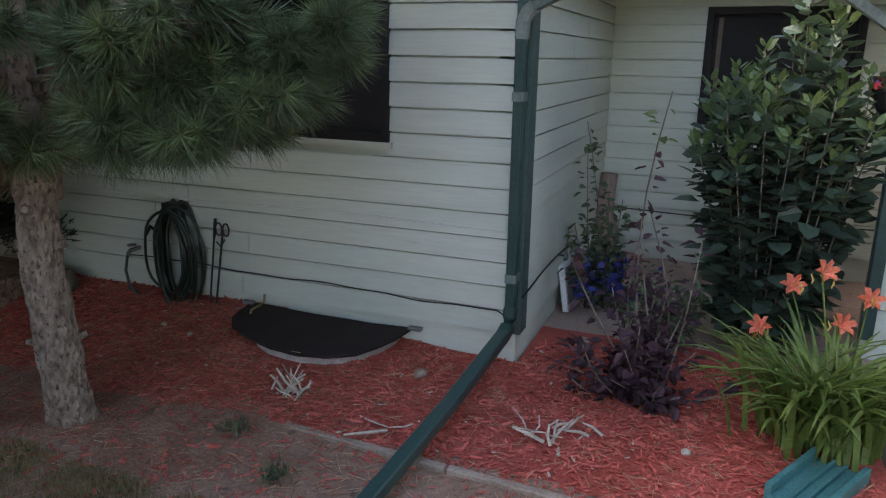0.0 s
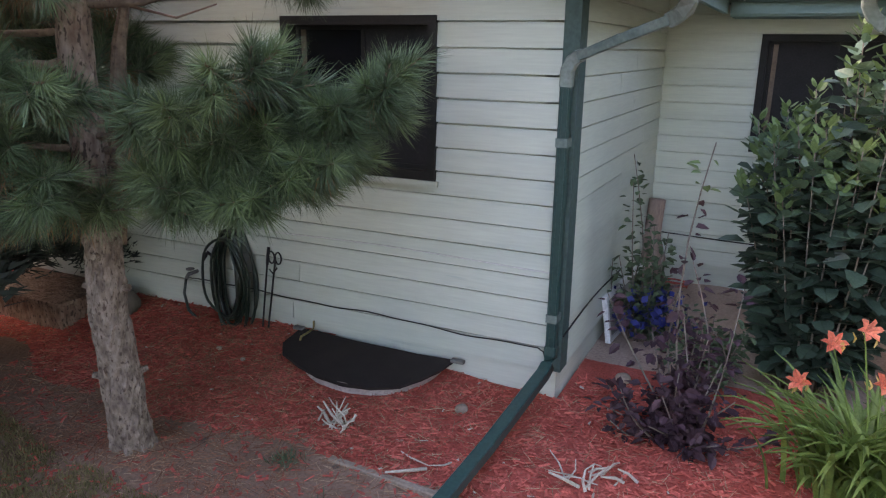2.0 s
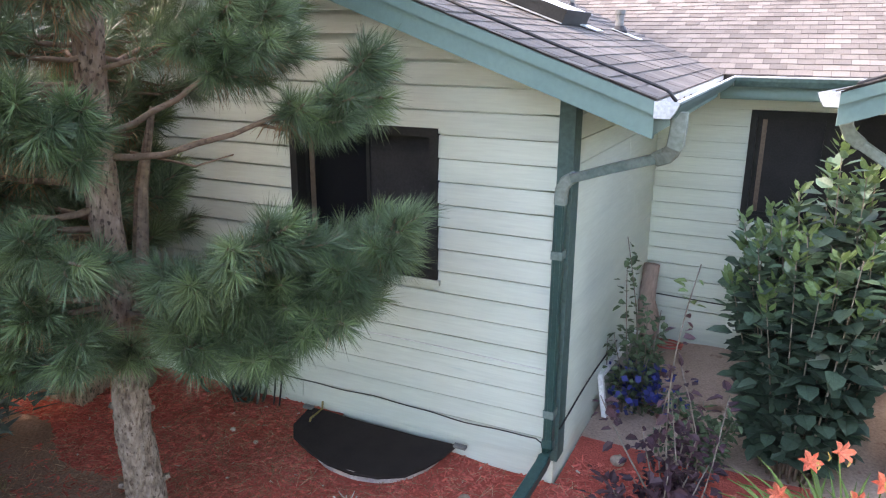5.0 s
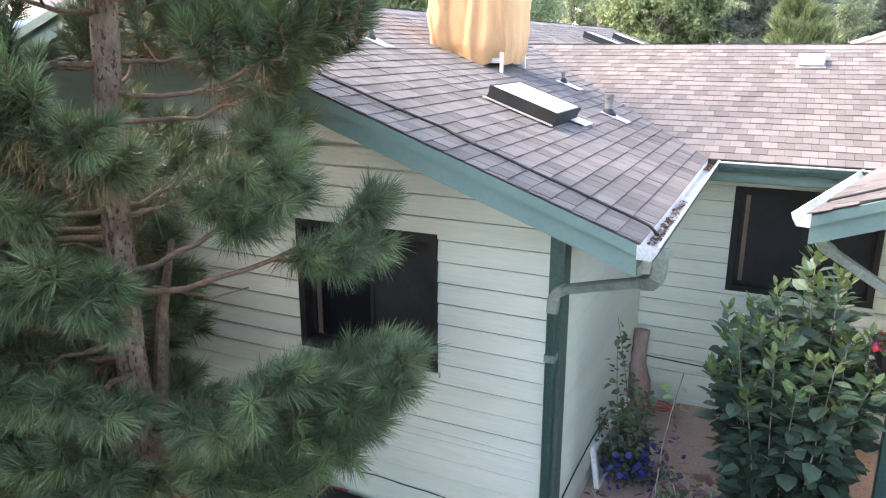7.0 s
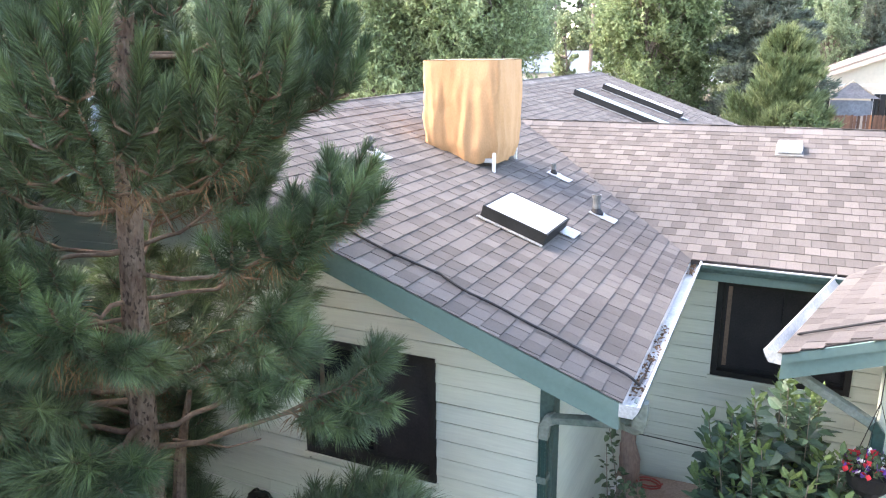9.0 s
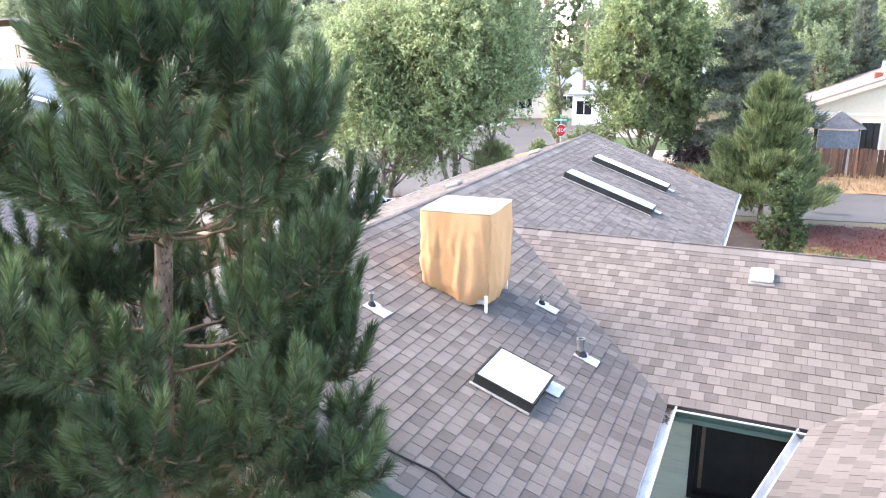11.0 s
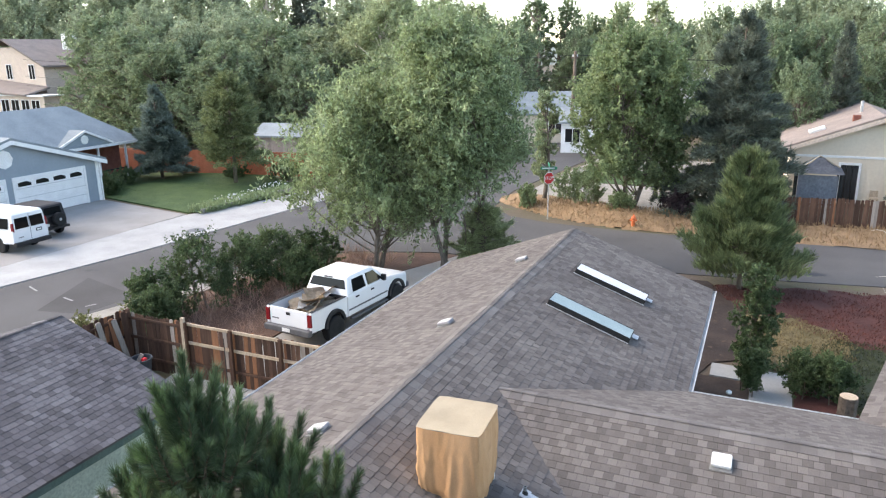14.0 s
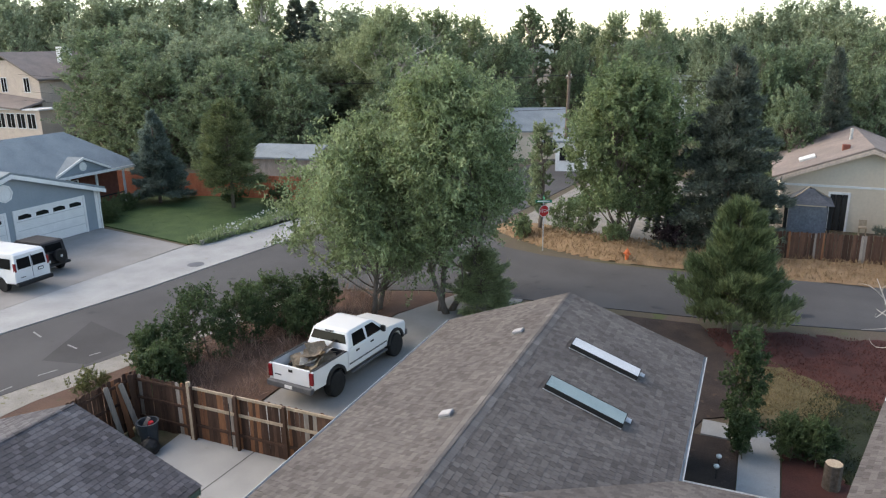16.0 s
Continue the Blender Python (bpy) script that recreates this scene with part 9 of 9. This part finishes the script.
def PINE_BOUGHS(bough, rng, centre):
    # the lower boughs that stand out: height on the trunk, end, side twigs, bare share
    for z, end, k, bare in ((1.72, (-1.40, 2.72, 2.02), 18, 0.3), (1.5, (-1.55, 2.45, 1.74), 16, 0.35), (1.60, (-1.75, 2.65, 1.80), 16, 0.3), (1.75, (-1.75, 2.25, 2.05), 14, 0.4), (1.62, (-1.62, 2.9, 1.95), 12, 0.35), (2.32, (-1.70, 2.92, 2.74), 11, 0.6), (2.45, (-1.95, 2.55, 2.95), 7, 0.6), (3.07, (-3.9, 1.9, 3.2), 6, 0.75), (2.45, (-3.8, 2.0, 2.5), 6, 0.6), (1.40, (-3.05, 1.85, 1.55), 7, 0.45), (1.50, (-3.5, 2.3, 1.6), 6, 0.4), (1.5, (-2.55, 1.75, 1.75), 6, 0.5), (1.5, (-2.15, 2.5, 1.75), 8, 0.4), (1.42, (-2.50, 1.95, 1.52), 4, 0.5), (1.55, (-2.0, 2.25, 1.62), 7, 0.4), (2.0, (-3.15, 1.75, 2.2), 8, 0.4), (2.05, (-3.75, 2.2, 2.2), 7, 0.35), (2.35, (-3.2, 1.6, 2.55), 8, 0.45), (2.5, (-2.45, 1.72, 2.62), 6, 0.5), (2.4, (-2.55, 1.75, 2.5), 7, 0.4), (1.9, (-2.5, 1.75, 2.05), 5, 0.5), (1.5, (-3.7, 2.9, 1.9), 9, 0.4), (2.3, (-3.5, 3.0, 2.6), 8, 0.4), (2.6, (-3.4, 1.55, 2.9), 9, 0.4), (2.7, (-3.9, 1.75, 2.85), 9, 0.4), (2.1, (-2.95, 1.45, 2.2), 8, 0.45), (1.65, (-3.75, 1.75, 1.75), 9, 0.35), (1.9, (-4.1, 2.3, 2.0), 9, 0.4), (1.45, (-3.95, 2.55, 1.45), 9, 0.35), (2.9, (-2.3, 1.6, 3.3), 8, 0.45), (3.1, (-3.1, 1.45, 3.5), 8, 0.4), (1.7, (-4.3, 2.2, 1.95), 9, 0.4), (1.6, (-4.2, 2.9, 1.85), 9, 0.4), (2.2, (-4.4, 1.9, 2.45), 9, 0.45), (2.1, (-4.1, 3.3, 2.4), 9, 0.4), (1.7, (-3.9, 3.35, 1.75), 8, 0.4), (2.6, (-4.4, 2.6, 2.9), 9, 0.45), (2.9, (-4.2, 1.7, 3.2), 8, 0.5), (2.5, (-3.6, 3.4, 2.9), 8, 0.4), (1.5, (-4.1, 2.45, 1.42), 8, 0.35), (2.0, (-3.3, 2.9, 2.2), 8, 0.35), (1.42, (-3.2, 2.75, 1.5), 7, 0.35), (1.45, (-3.7, 3.15, 1.35), 9, 0.3), (1.5, (-4.2, 3.1, 1.5), 9, 0.3), (1.42, (-3.6, 2.2, 1.25), 9, 0.3), (1.6, (-3.9, 1.9, 1.5), 9, 0.3)):
        bough(z, end, k, bare)
    for z, end, k, bare in ((4.3, (-3.45, 1.65, 4.85), 7, 0.3), (4.2, (-3.55, 2.0, 4.6), 7, 0.3), (4.3, (-3.25, 1.5, 4.7), 7, 0.3), (4.35, (-3.45, 2.7, 4.85), 6, 0.3)):
        bough(z, end, k, bare)
    # whorls: height, reach, height of the ends, number of boughs, first direction
    for z, R, ze, n, a0 in ((2.85, 1.02, 3.12, 8, 0.5), (3.35, 1.08, 3.70, 8, 0.1), (3.85, 1.12, 4.25, 9, 0.45), (4.4, 1.02, 4.85, 8, 0.2), (5.04, 0.80, 5.50, 7, 0.1), (5.63, 0.46, 5.90, 6, 0.3), (6.05, 0.16, 6.20, 3, 0.9)):
        c, r = centre(z)
        for k in range(n):
            a = a0 + 2 * math.pi * k / n + rng.normal() * 0.12
            q = R * rng.uniform(0.85, 1.06) * (1.04 if math.cos(a) > 0.3 and 2.7 < z < 4.6 else 1.0)
            if z < 3 and -0.4 < math.sin(a) < 0.5 and math.cos(a) > 0:
                q *= 0.8
            end = (c[0] + q * math.cos(a), c[1] + q * math.sin(a), ze + rng.uniform(-0.08, 0.08))
            if abs((a - 5.55 + math.pi) % (2 * math.pi) - math.pi) < (0.58 if z < 3.2 else 0.45 if z < 3.6 else 0.0 if z < 4.2 else 0.3 if z < 4.9 else 0.0):
                continue
            bough(z + (rng.uniform(-0.16, 0.16) if z < 4.9 else rng.uniform(-0.04, 0.04)), end, int(2 + 5 * q) if z < 3.6 else int(2 + 4.5 * q), 0.30 if z < 3.6 else 0.25)


near_pine()

# trees of the street
def placed(tree, x, y, s=1.0, a=0.0):
    tree.matrix_basis = turned(x, y, s, a)
    return tree


placed(conifer("spruce_tree", 36, 3.7, 1.25, "spruce_dark", 70000, "dark blue-green spruce beside the gable wall", 0.10, 0.20, 0.45, width=0.014, power=0.6, dense=34), -5.45, 3.0)
# added out of view, to keep light off the left of the gable wall
placed(conifer("spruce_tree", 14, 6.0, 2.0, "spruce_dark", 110000, "unseen dark spruce added to shade the gable wall", 0.14, 0.06, 0.2, width=0.024, power=0.5), -4.85, 0.85)
placed(broadleaf("elm_tree", 3, 9.5, 4.0, 3.3, "elm", 0.175, 78000, "tall grey-green elm beside the parking strip", aspect=0.42, lobes=72, stems=3, droop=0.5, ragged=0.7, fill=0.25), -10.7, 25.0, 1.0, 0.3)
placed(broadleaf("elm_tree", 4, 7.3, 4.1, 1.9, "elm", 0.175, 52000, "spreading grey-green elm beside the parking strip", aspect=0.42, lobes=60, stems=2, droop=0.8, ragged=0.7, fill=0.25), -13.4, 24.0, 1.0, 1.0)
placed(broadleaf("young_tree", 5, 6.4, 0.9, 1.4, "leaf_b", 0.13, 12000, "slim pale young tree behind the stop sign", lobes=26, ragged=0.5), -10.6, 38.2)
placed(conifer("pine_tree", 6, 2.55, 1.5, "pine_pale", 22000, "small pale round pine beside the street", 0.18, 0.03, -0.2, width=0.02, power=0.5, dense=40), -9.5, 25.9)
placed(broadleaf("ash_tree", 7, 9.3, 3.8, 1.9, "ash", 0.20, 60000, "full green tree behind the street corner", lobes=58, stems=2, ragged=0.6, fill=0.3), -6.0, 38.3)
placed(conifer("spruce_tree", 8, 10.2, 3.9, "spruce", 75000, "tall dark spruce near the tan house", 0.26, 0.02, 0.35, width=0.045, power=0.8, dense=15, clumped=0.7), -0.9, 39.4)
placed(conifer("pine_tree", 9, 5.0, 2.15, "pine_yard", 70000, "bushy green yard pine near the side street", 0.26, 0.12, -0.5, width=0.024, power=0.8, dense=30, lift=1.0, clumped=0.75), 0.1, 26.75)
placed(broadleaf("ornamental_tree", 10, 3.05, 0.62, 0.2, "bush_dark", 0.085, 13000, "slim leafy tree beside the entry path", lobes=30), 0.75, 19.7)
placed(conifer("spruce_tree", 12, 6.4, 2.2, "spruce_blue", 40000, "blue-green spruce on the lawn across the street", 0.24, 0.10, 0.2, width=0.045), -38.0, 37.5)
placed(conifer("pine_tree", 13, 7.2, 2.6, "pine_far", 26000, "loose dark pine on the lawn across the street", 0.26, 0.22, 0.0, width=0.04, power=0.55), -32.0, 38.0)


def bush(x, y, h, r, seed, mat, label, leaf=0.09, count=13000):
    return placed(broadleaf("bush", seed, h, r, 0.12, mat, leaf, count, label, lobes=26, stems=3, fill=0.3, category="bush"), x, y)


for k, (x, y, h, r) in enumerate(((-17.2, 16.0, 1.7, 1.1), (-16.9, 17.6, 2.5, 1.3), (-16.4, 19.3, 2.2, 1.2), (-16.3, 21.0, 2.1, 1.3), (-15.4, 22.6, 1.7, 1.1), (-14.8, 20.6, 1.5, 0.9), (-16.2, 15.0, 1.5, 0.9))):
    bush(x, y, h, r, 70 + k, "bush_dark", "dense dark green bush behind the fence")
bush(-18.5, 14.2, 0.6, 0.7, 78, "leaf_olive", "low olive weeds by the gravel verge", 0.07, 4000)
bush(-18.2, 16.4, 0.7, 0.7, 79, "leaf_olive", "low olive weeds by the gravel verge", 0.07, 4000)
for k, (x, y, h, r) in enumerate(((1.9, 18.4, 1.1, 0.55), (2.5, 18.3, 1.15, 0.6), (0.75, 18.0, 1.2, 0.35))):
    bush(x, y, h, r, 80 + k, "bush_dark", "dark green bush beside the entry path", 0.06)
for k, (x, y, h, r) in enumerate(((-8.2, 38.6, 2.0, 1.2), (-9.4, 39.2, 1.9, 1.1), (-3.3, 37.6, 1.3, 1.0), (-11.2, 37.2, 1.3, 0.6), (-6.1, 37.3, 1.2, 0.8))):
    bush(x, y, h, r, 84 + k, "leaf_a" if k != 2 else "smoke_far", "green bush at the street corner" if k != 2 else "dark purple bush by the spruce", 0.11, 6000)
for k, (x, y, h, r) in enumerate(((-36.8, 32.0, 1.0, 0.8), (-37.8, 33.0, 1.1, 0.9), (-38.6, 35.0, 1.0, 0.9), (-29.5, 40.0, 1.2, 1.2), (-33.5, 39.8, 0.8, 1.0), (-26.0, 40.5, 2.2, 1.5))):
    bush(x, y, h, r, 90 + k, "bush_dark", "rounded green bush on the neighbour's lawn", 0.12, 4000)
placed(conifer("spruce_tree", 15, 5.0, 1.9, "spruce", 20000, "dark conifer beside the tan house", 0.2, 0.03, 0.1, width=0.04), 8.3, 41.6)


def bare_tree():
    """A leafless pale-barked young tree in the front yard."""
    rng = np.random.default_rng(97)
    tree = thing("bare_tree", "leafless pale young tree in the front yard", "tree")
    bm = bmesh.new()
    tube(bm, [(0, 0, 0), (-0.05, 0, 1.2), (-0.35, 0, 2.4), (-0.75, 0.05, 3.3)], [0.05, 0.04, 0.025, 0.008], 8)
    part("trunk", bm, "white_bark", tree, smooth=True)
    for k in range(11):
        z = 0.9 + 0.2 * k
        x = -0.05 if z < 1.2 else -0.05 - 0.3 * (z - 1.2)
        a = k * 2.4
        e = np.array([x + 0.8 * math.cos(a), 0.8 * math.sin(a), z + rng.uniform(-0.1, 0.45)])
        bm = bmesh.new()
        tube(bm, limb_path(rng, (x, 0, z), e, 0.15, 4), [0.015, 0.012, 0.009, 0.006, 0.003], 5)
        part("branch", bm, "white_bark", tree)
    tree.matrix_basis = turned(5.0, 24.6)


M["white_bark"] = material("pale_bark", (0.45, 0.41, 0.36), (0.52, 0.48, 0.43), 5, 0.85, bump=0.3)
bare_tree()
rng_u = np.random.default_rng(98)
p = np.stack([rng_u.uniform(-17.0, -13.3, 300), rng_u.uniform(14.5, 25.5, 300), np.full(300, 0.0)], 1)
d = rng_u.normal(size=(3600, 3)) * 0.5 + np.array([0, 0, 1.0])
v, f = blades(rng_u, np.repeat(p, 12, 0), d, 0.75 * rng_u.uniform(0.4, 1.2, 3600), 0.013)
tagged(mesh_part("dry_twigs", v, f, "twig"), "dry pinkish twigs under the bushes", "twigs", kind="stuff")

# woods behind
# both leaf colours are lightened, with distance haze mixed in
M["wood_grey"] = material("haze_paled_grey_leaves", (0.20, 0.25, 0.155), (0.285, 0.335, 0.215), 0.22, 0.6, bump=0, fine=3, vary=0.3, leaf=0.45)
M["wood_deep"] = material("haze_paled_deep_leaves", (0.155, 0.21, 0.12), (0.225, 0.28, 0.165), 0.25, 0.6, bump=0, fine=3, vary=0.3, leaf=0.45)
FAR_TOP = {}


def far_kind(tree, top):
    FAR_TOP[tree] = top
    return tree


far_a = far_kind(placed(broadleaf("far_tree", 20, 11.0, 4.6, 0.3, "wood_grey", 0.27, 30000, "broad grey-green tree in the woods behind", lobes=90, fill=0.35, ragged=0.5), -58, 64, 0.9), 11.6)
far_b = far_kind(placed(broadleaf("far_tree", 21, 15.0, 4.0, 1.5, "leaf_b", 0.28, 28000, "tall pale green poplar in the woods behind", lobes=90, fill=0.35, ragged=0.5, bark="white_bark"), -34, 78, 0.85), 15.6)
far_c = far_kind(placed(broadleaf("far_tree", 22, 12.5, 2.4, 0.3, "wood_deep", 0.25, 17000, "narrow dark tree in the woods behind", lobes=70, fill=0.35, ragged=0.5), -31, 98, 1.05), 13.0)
far_d = far_kind(placed(broadleaf("far_tree", 23, 9.0, 3.8, 0.2, "wood_deep", 0.25, 24000, "dark rounded tree for the far woods and the unseen light screen", lobes=80, fill=0.35, ragged=0.5), -40, 56, 0.85), 9.5)
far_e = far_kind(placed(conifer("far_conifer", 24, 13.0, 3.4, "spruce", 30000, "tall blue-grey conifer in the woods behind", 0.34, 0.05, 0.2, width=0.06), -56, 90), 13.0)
rng_woods = random.Random(5)
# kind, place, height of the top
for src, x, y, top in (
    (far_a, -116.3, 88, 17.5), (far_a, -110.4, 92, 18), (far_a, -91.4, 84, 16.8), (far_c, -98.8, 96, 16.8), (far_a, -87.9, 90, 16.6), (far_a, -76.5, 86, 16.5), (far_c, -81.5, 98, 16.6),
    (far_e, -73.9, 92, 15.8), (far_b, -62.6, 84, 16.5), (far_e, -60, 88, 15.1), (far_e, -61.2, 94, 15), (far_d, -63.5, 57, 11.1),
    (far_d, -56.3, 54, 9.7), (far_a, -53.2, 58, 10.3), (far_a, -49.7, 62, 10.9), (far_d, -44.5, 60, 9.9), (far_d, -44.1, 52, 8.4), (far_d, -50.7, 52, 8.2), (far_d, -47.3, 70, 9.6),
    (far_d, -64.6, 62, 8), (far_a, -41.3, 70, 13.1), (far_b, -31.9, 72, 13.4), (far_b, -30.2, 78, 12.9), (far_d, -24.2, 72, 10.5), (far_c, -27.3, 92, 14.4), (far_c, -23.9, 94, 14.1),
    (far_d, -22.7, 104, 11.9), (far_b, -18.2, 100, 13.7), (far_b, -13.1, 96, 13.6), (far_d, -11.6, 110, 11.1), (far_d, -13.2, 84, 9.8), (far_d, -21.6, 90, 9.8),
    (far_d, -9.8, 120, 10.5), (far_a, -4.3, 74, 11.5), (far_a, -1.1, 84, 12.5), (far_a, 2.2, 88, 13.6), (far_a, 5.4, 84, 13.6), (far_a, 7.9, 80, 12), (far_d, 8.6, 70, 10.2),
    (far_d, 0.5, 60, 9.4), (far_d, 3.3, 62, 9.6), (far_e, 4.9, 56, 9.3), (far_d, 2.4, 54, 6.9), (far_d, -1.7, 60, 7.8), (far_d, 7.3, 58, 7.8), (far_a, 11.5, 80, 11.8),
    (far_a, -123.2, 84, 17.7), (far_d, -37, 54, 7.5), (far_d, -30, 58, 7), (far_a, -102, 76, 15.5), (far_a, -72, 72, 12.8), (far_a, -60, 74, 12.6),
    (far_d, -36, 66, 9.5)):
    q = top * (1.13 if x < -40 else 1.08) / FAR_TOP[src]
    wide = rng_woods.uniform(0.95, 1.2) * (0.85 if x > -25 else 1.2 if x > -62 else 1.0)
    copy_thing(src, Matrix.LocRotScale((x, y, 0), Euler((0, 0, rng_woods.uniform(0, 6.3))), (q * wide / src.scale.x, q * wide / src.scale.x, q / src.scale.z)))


# unseen trees added behind and right of the camera to block low skylight
for k, (x, y, top) in enumerate(((-17, -6, 8.0), (-10.5, -8.0, 9.0), (-4.5, -9.5, 7.5), (9.5, -3.0, 9.0), (7.5, -9.0, 7.5), (7.2, 1.0, 9.5))):
    q = top / FAR_TOP[far_d]
    copy_thing(far_d, Matrix.LocRotScale((x, y, 0), Euler((0, 0, 1.3 * k)), (q / far_d.scale.x * 1.1, q / far_d.scale.x * 1.1, q / far_d.scale.z)))
# unseen fence, added to close the yard behind the camera
board_fence((-9.0, -6.0), (9.0, -6.5), 1.6, "plain board fence added unseen behind the yard", 0.1, 16, step=0.6, posts=3.0)


def cottonwood():
    """A tall spreading cottonwood with pale bare limbs on one side."""
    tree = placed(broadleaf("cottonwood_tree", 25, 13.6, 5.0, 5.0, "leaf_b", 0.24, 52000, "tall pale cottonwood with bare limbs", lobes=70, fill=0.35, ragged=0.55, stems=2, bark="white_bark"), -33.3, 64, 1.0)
    rng = np.random.default_rng(26)
    for k in range(9):
        p = np.array([2.6, -2.4, 7.0 + 0.28 * k])
        e = p + np.array([rng.uniform(1.5, 3.6), rng.uniform(-1.2, 0.4), rng.uniform(0.2, 2.4)])
        bm = bmesh.new()
        tube(bm, limb_path(rng, (0.8, -0.8, 6.0 + 0.2 * k), p, 0.05, 3), [0.09, 0.08, 0.07, 0.06], 6)
        tube(bm, limb_path(rng, p, e, 0.12, 5), [0.06, 0.05, 0.04, 0.03, 0.02, 0.012], 6)
        for j in range(3):
            q = p + (e - p) * rng.uniform(0.4, 0.9)
            tube(bm, limb_path(rng, q, q + rng.normal(size=3) * np.array([0.8, 0.6, 0.5]) + np.array([0.3, 0, 0.4]), 0.1, 3), [0.025, 0.02, 0.015, 0.008], 5)
        part("bare_limb", bm, "white_bark", tree, "pale leafless limb")


cottonwood()


def hill(name, y, h, x0, x1, label):
    """A low wooded rise on the horizon."""
    v, f = [], []
    n = 90
    for i in range(n + 1):
        x = x0 + (x1 - x0) * i / n
        z = h * (0.75 + 0.5 * noise.noise((x * 0.004, y, 0)) + 0.12 * noise.noise((x * 0.05, y, 3)))
        v += [(x, y - 60, -1), (x, y, z), (x, y + 120, -1)]
    for i in range(n):
        k = 3 * i
        f += [(k, k + 3, k + 4, k + 1), (k + 1, k + 4, k + 5, k + 2)]
    tagged(mesh_part(name, v, f, "hill", smooth=True), label, "hill", kind="structure")


# greyed green: the air's haze is painted into the hills
M["hill"] = material("haze_tinted_far_woods", (0.13, 0.155, 0.135), (0.17, 0.19, 0.165), 0.02, 0.95, bump=0)
hill("backdrop", 900, 13, -1400, 1200, "wooded rise on the horizon with haze in its colour")
hill("backdrop", 420, 7, -700, 560, "band of distant woods")


# ---- the plan brought to true metres ----
for ob in list(scene.objects):
    if ob.parent is None and ob.type not in {"CAMERA", "LIGHT"}:
        ob.matrix_basis = Matrix.Scale(K, 4) @ ob.matrix_basis
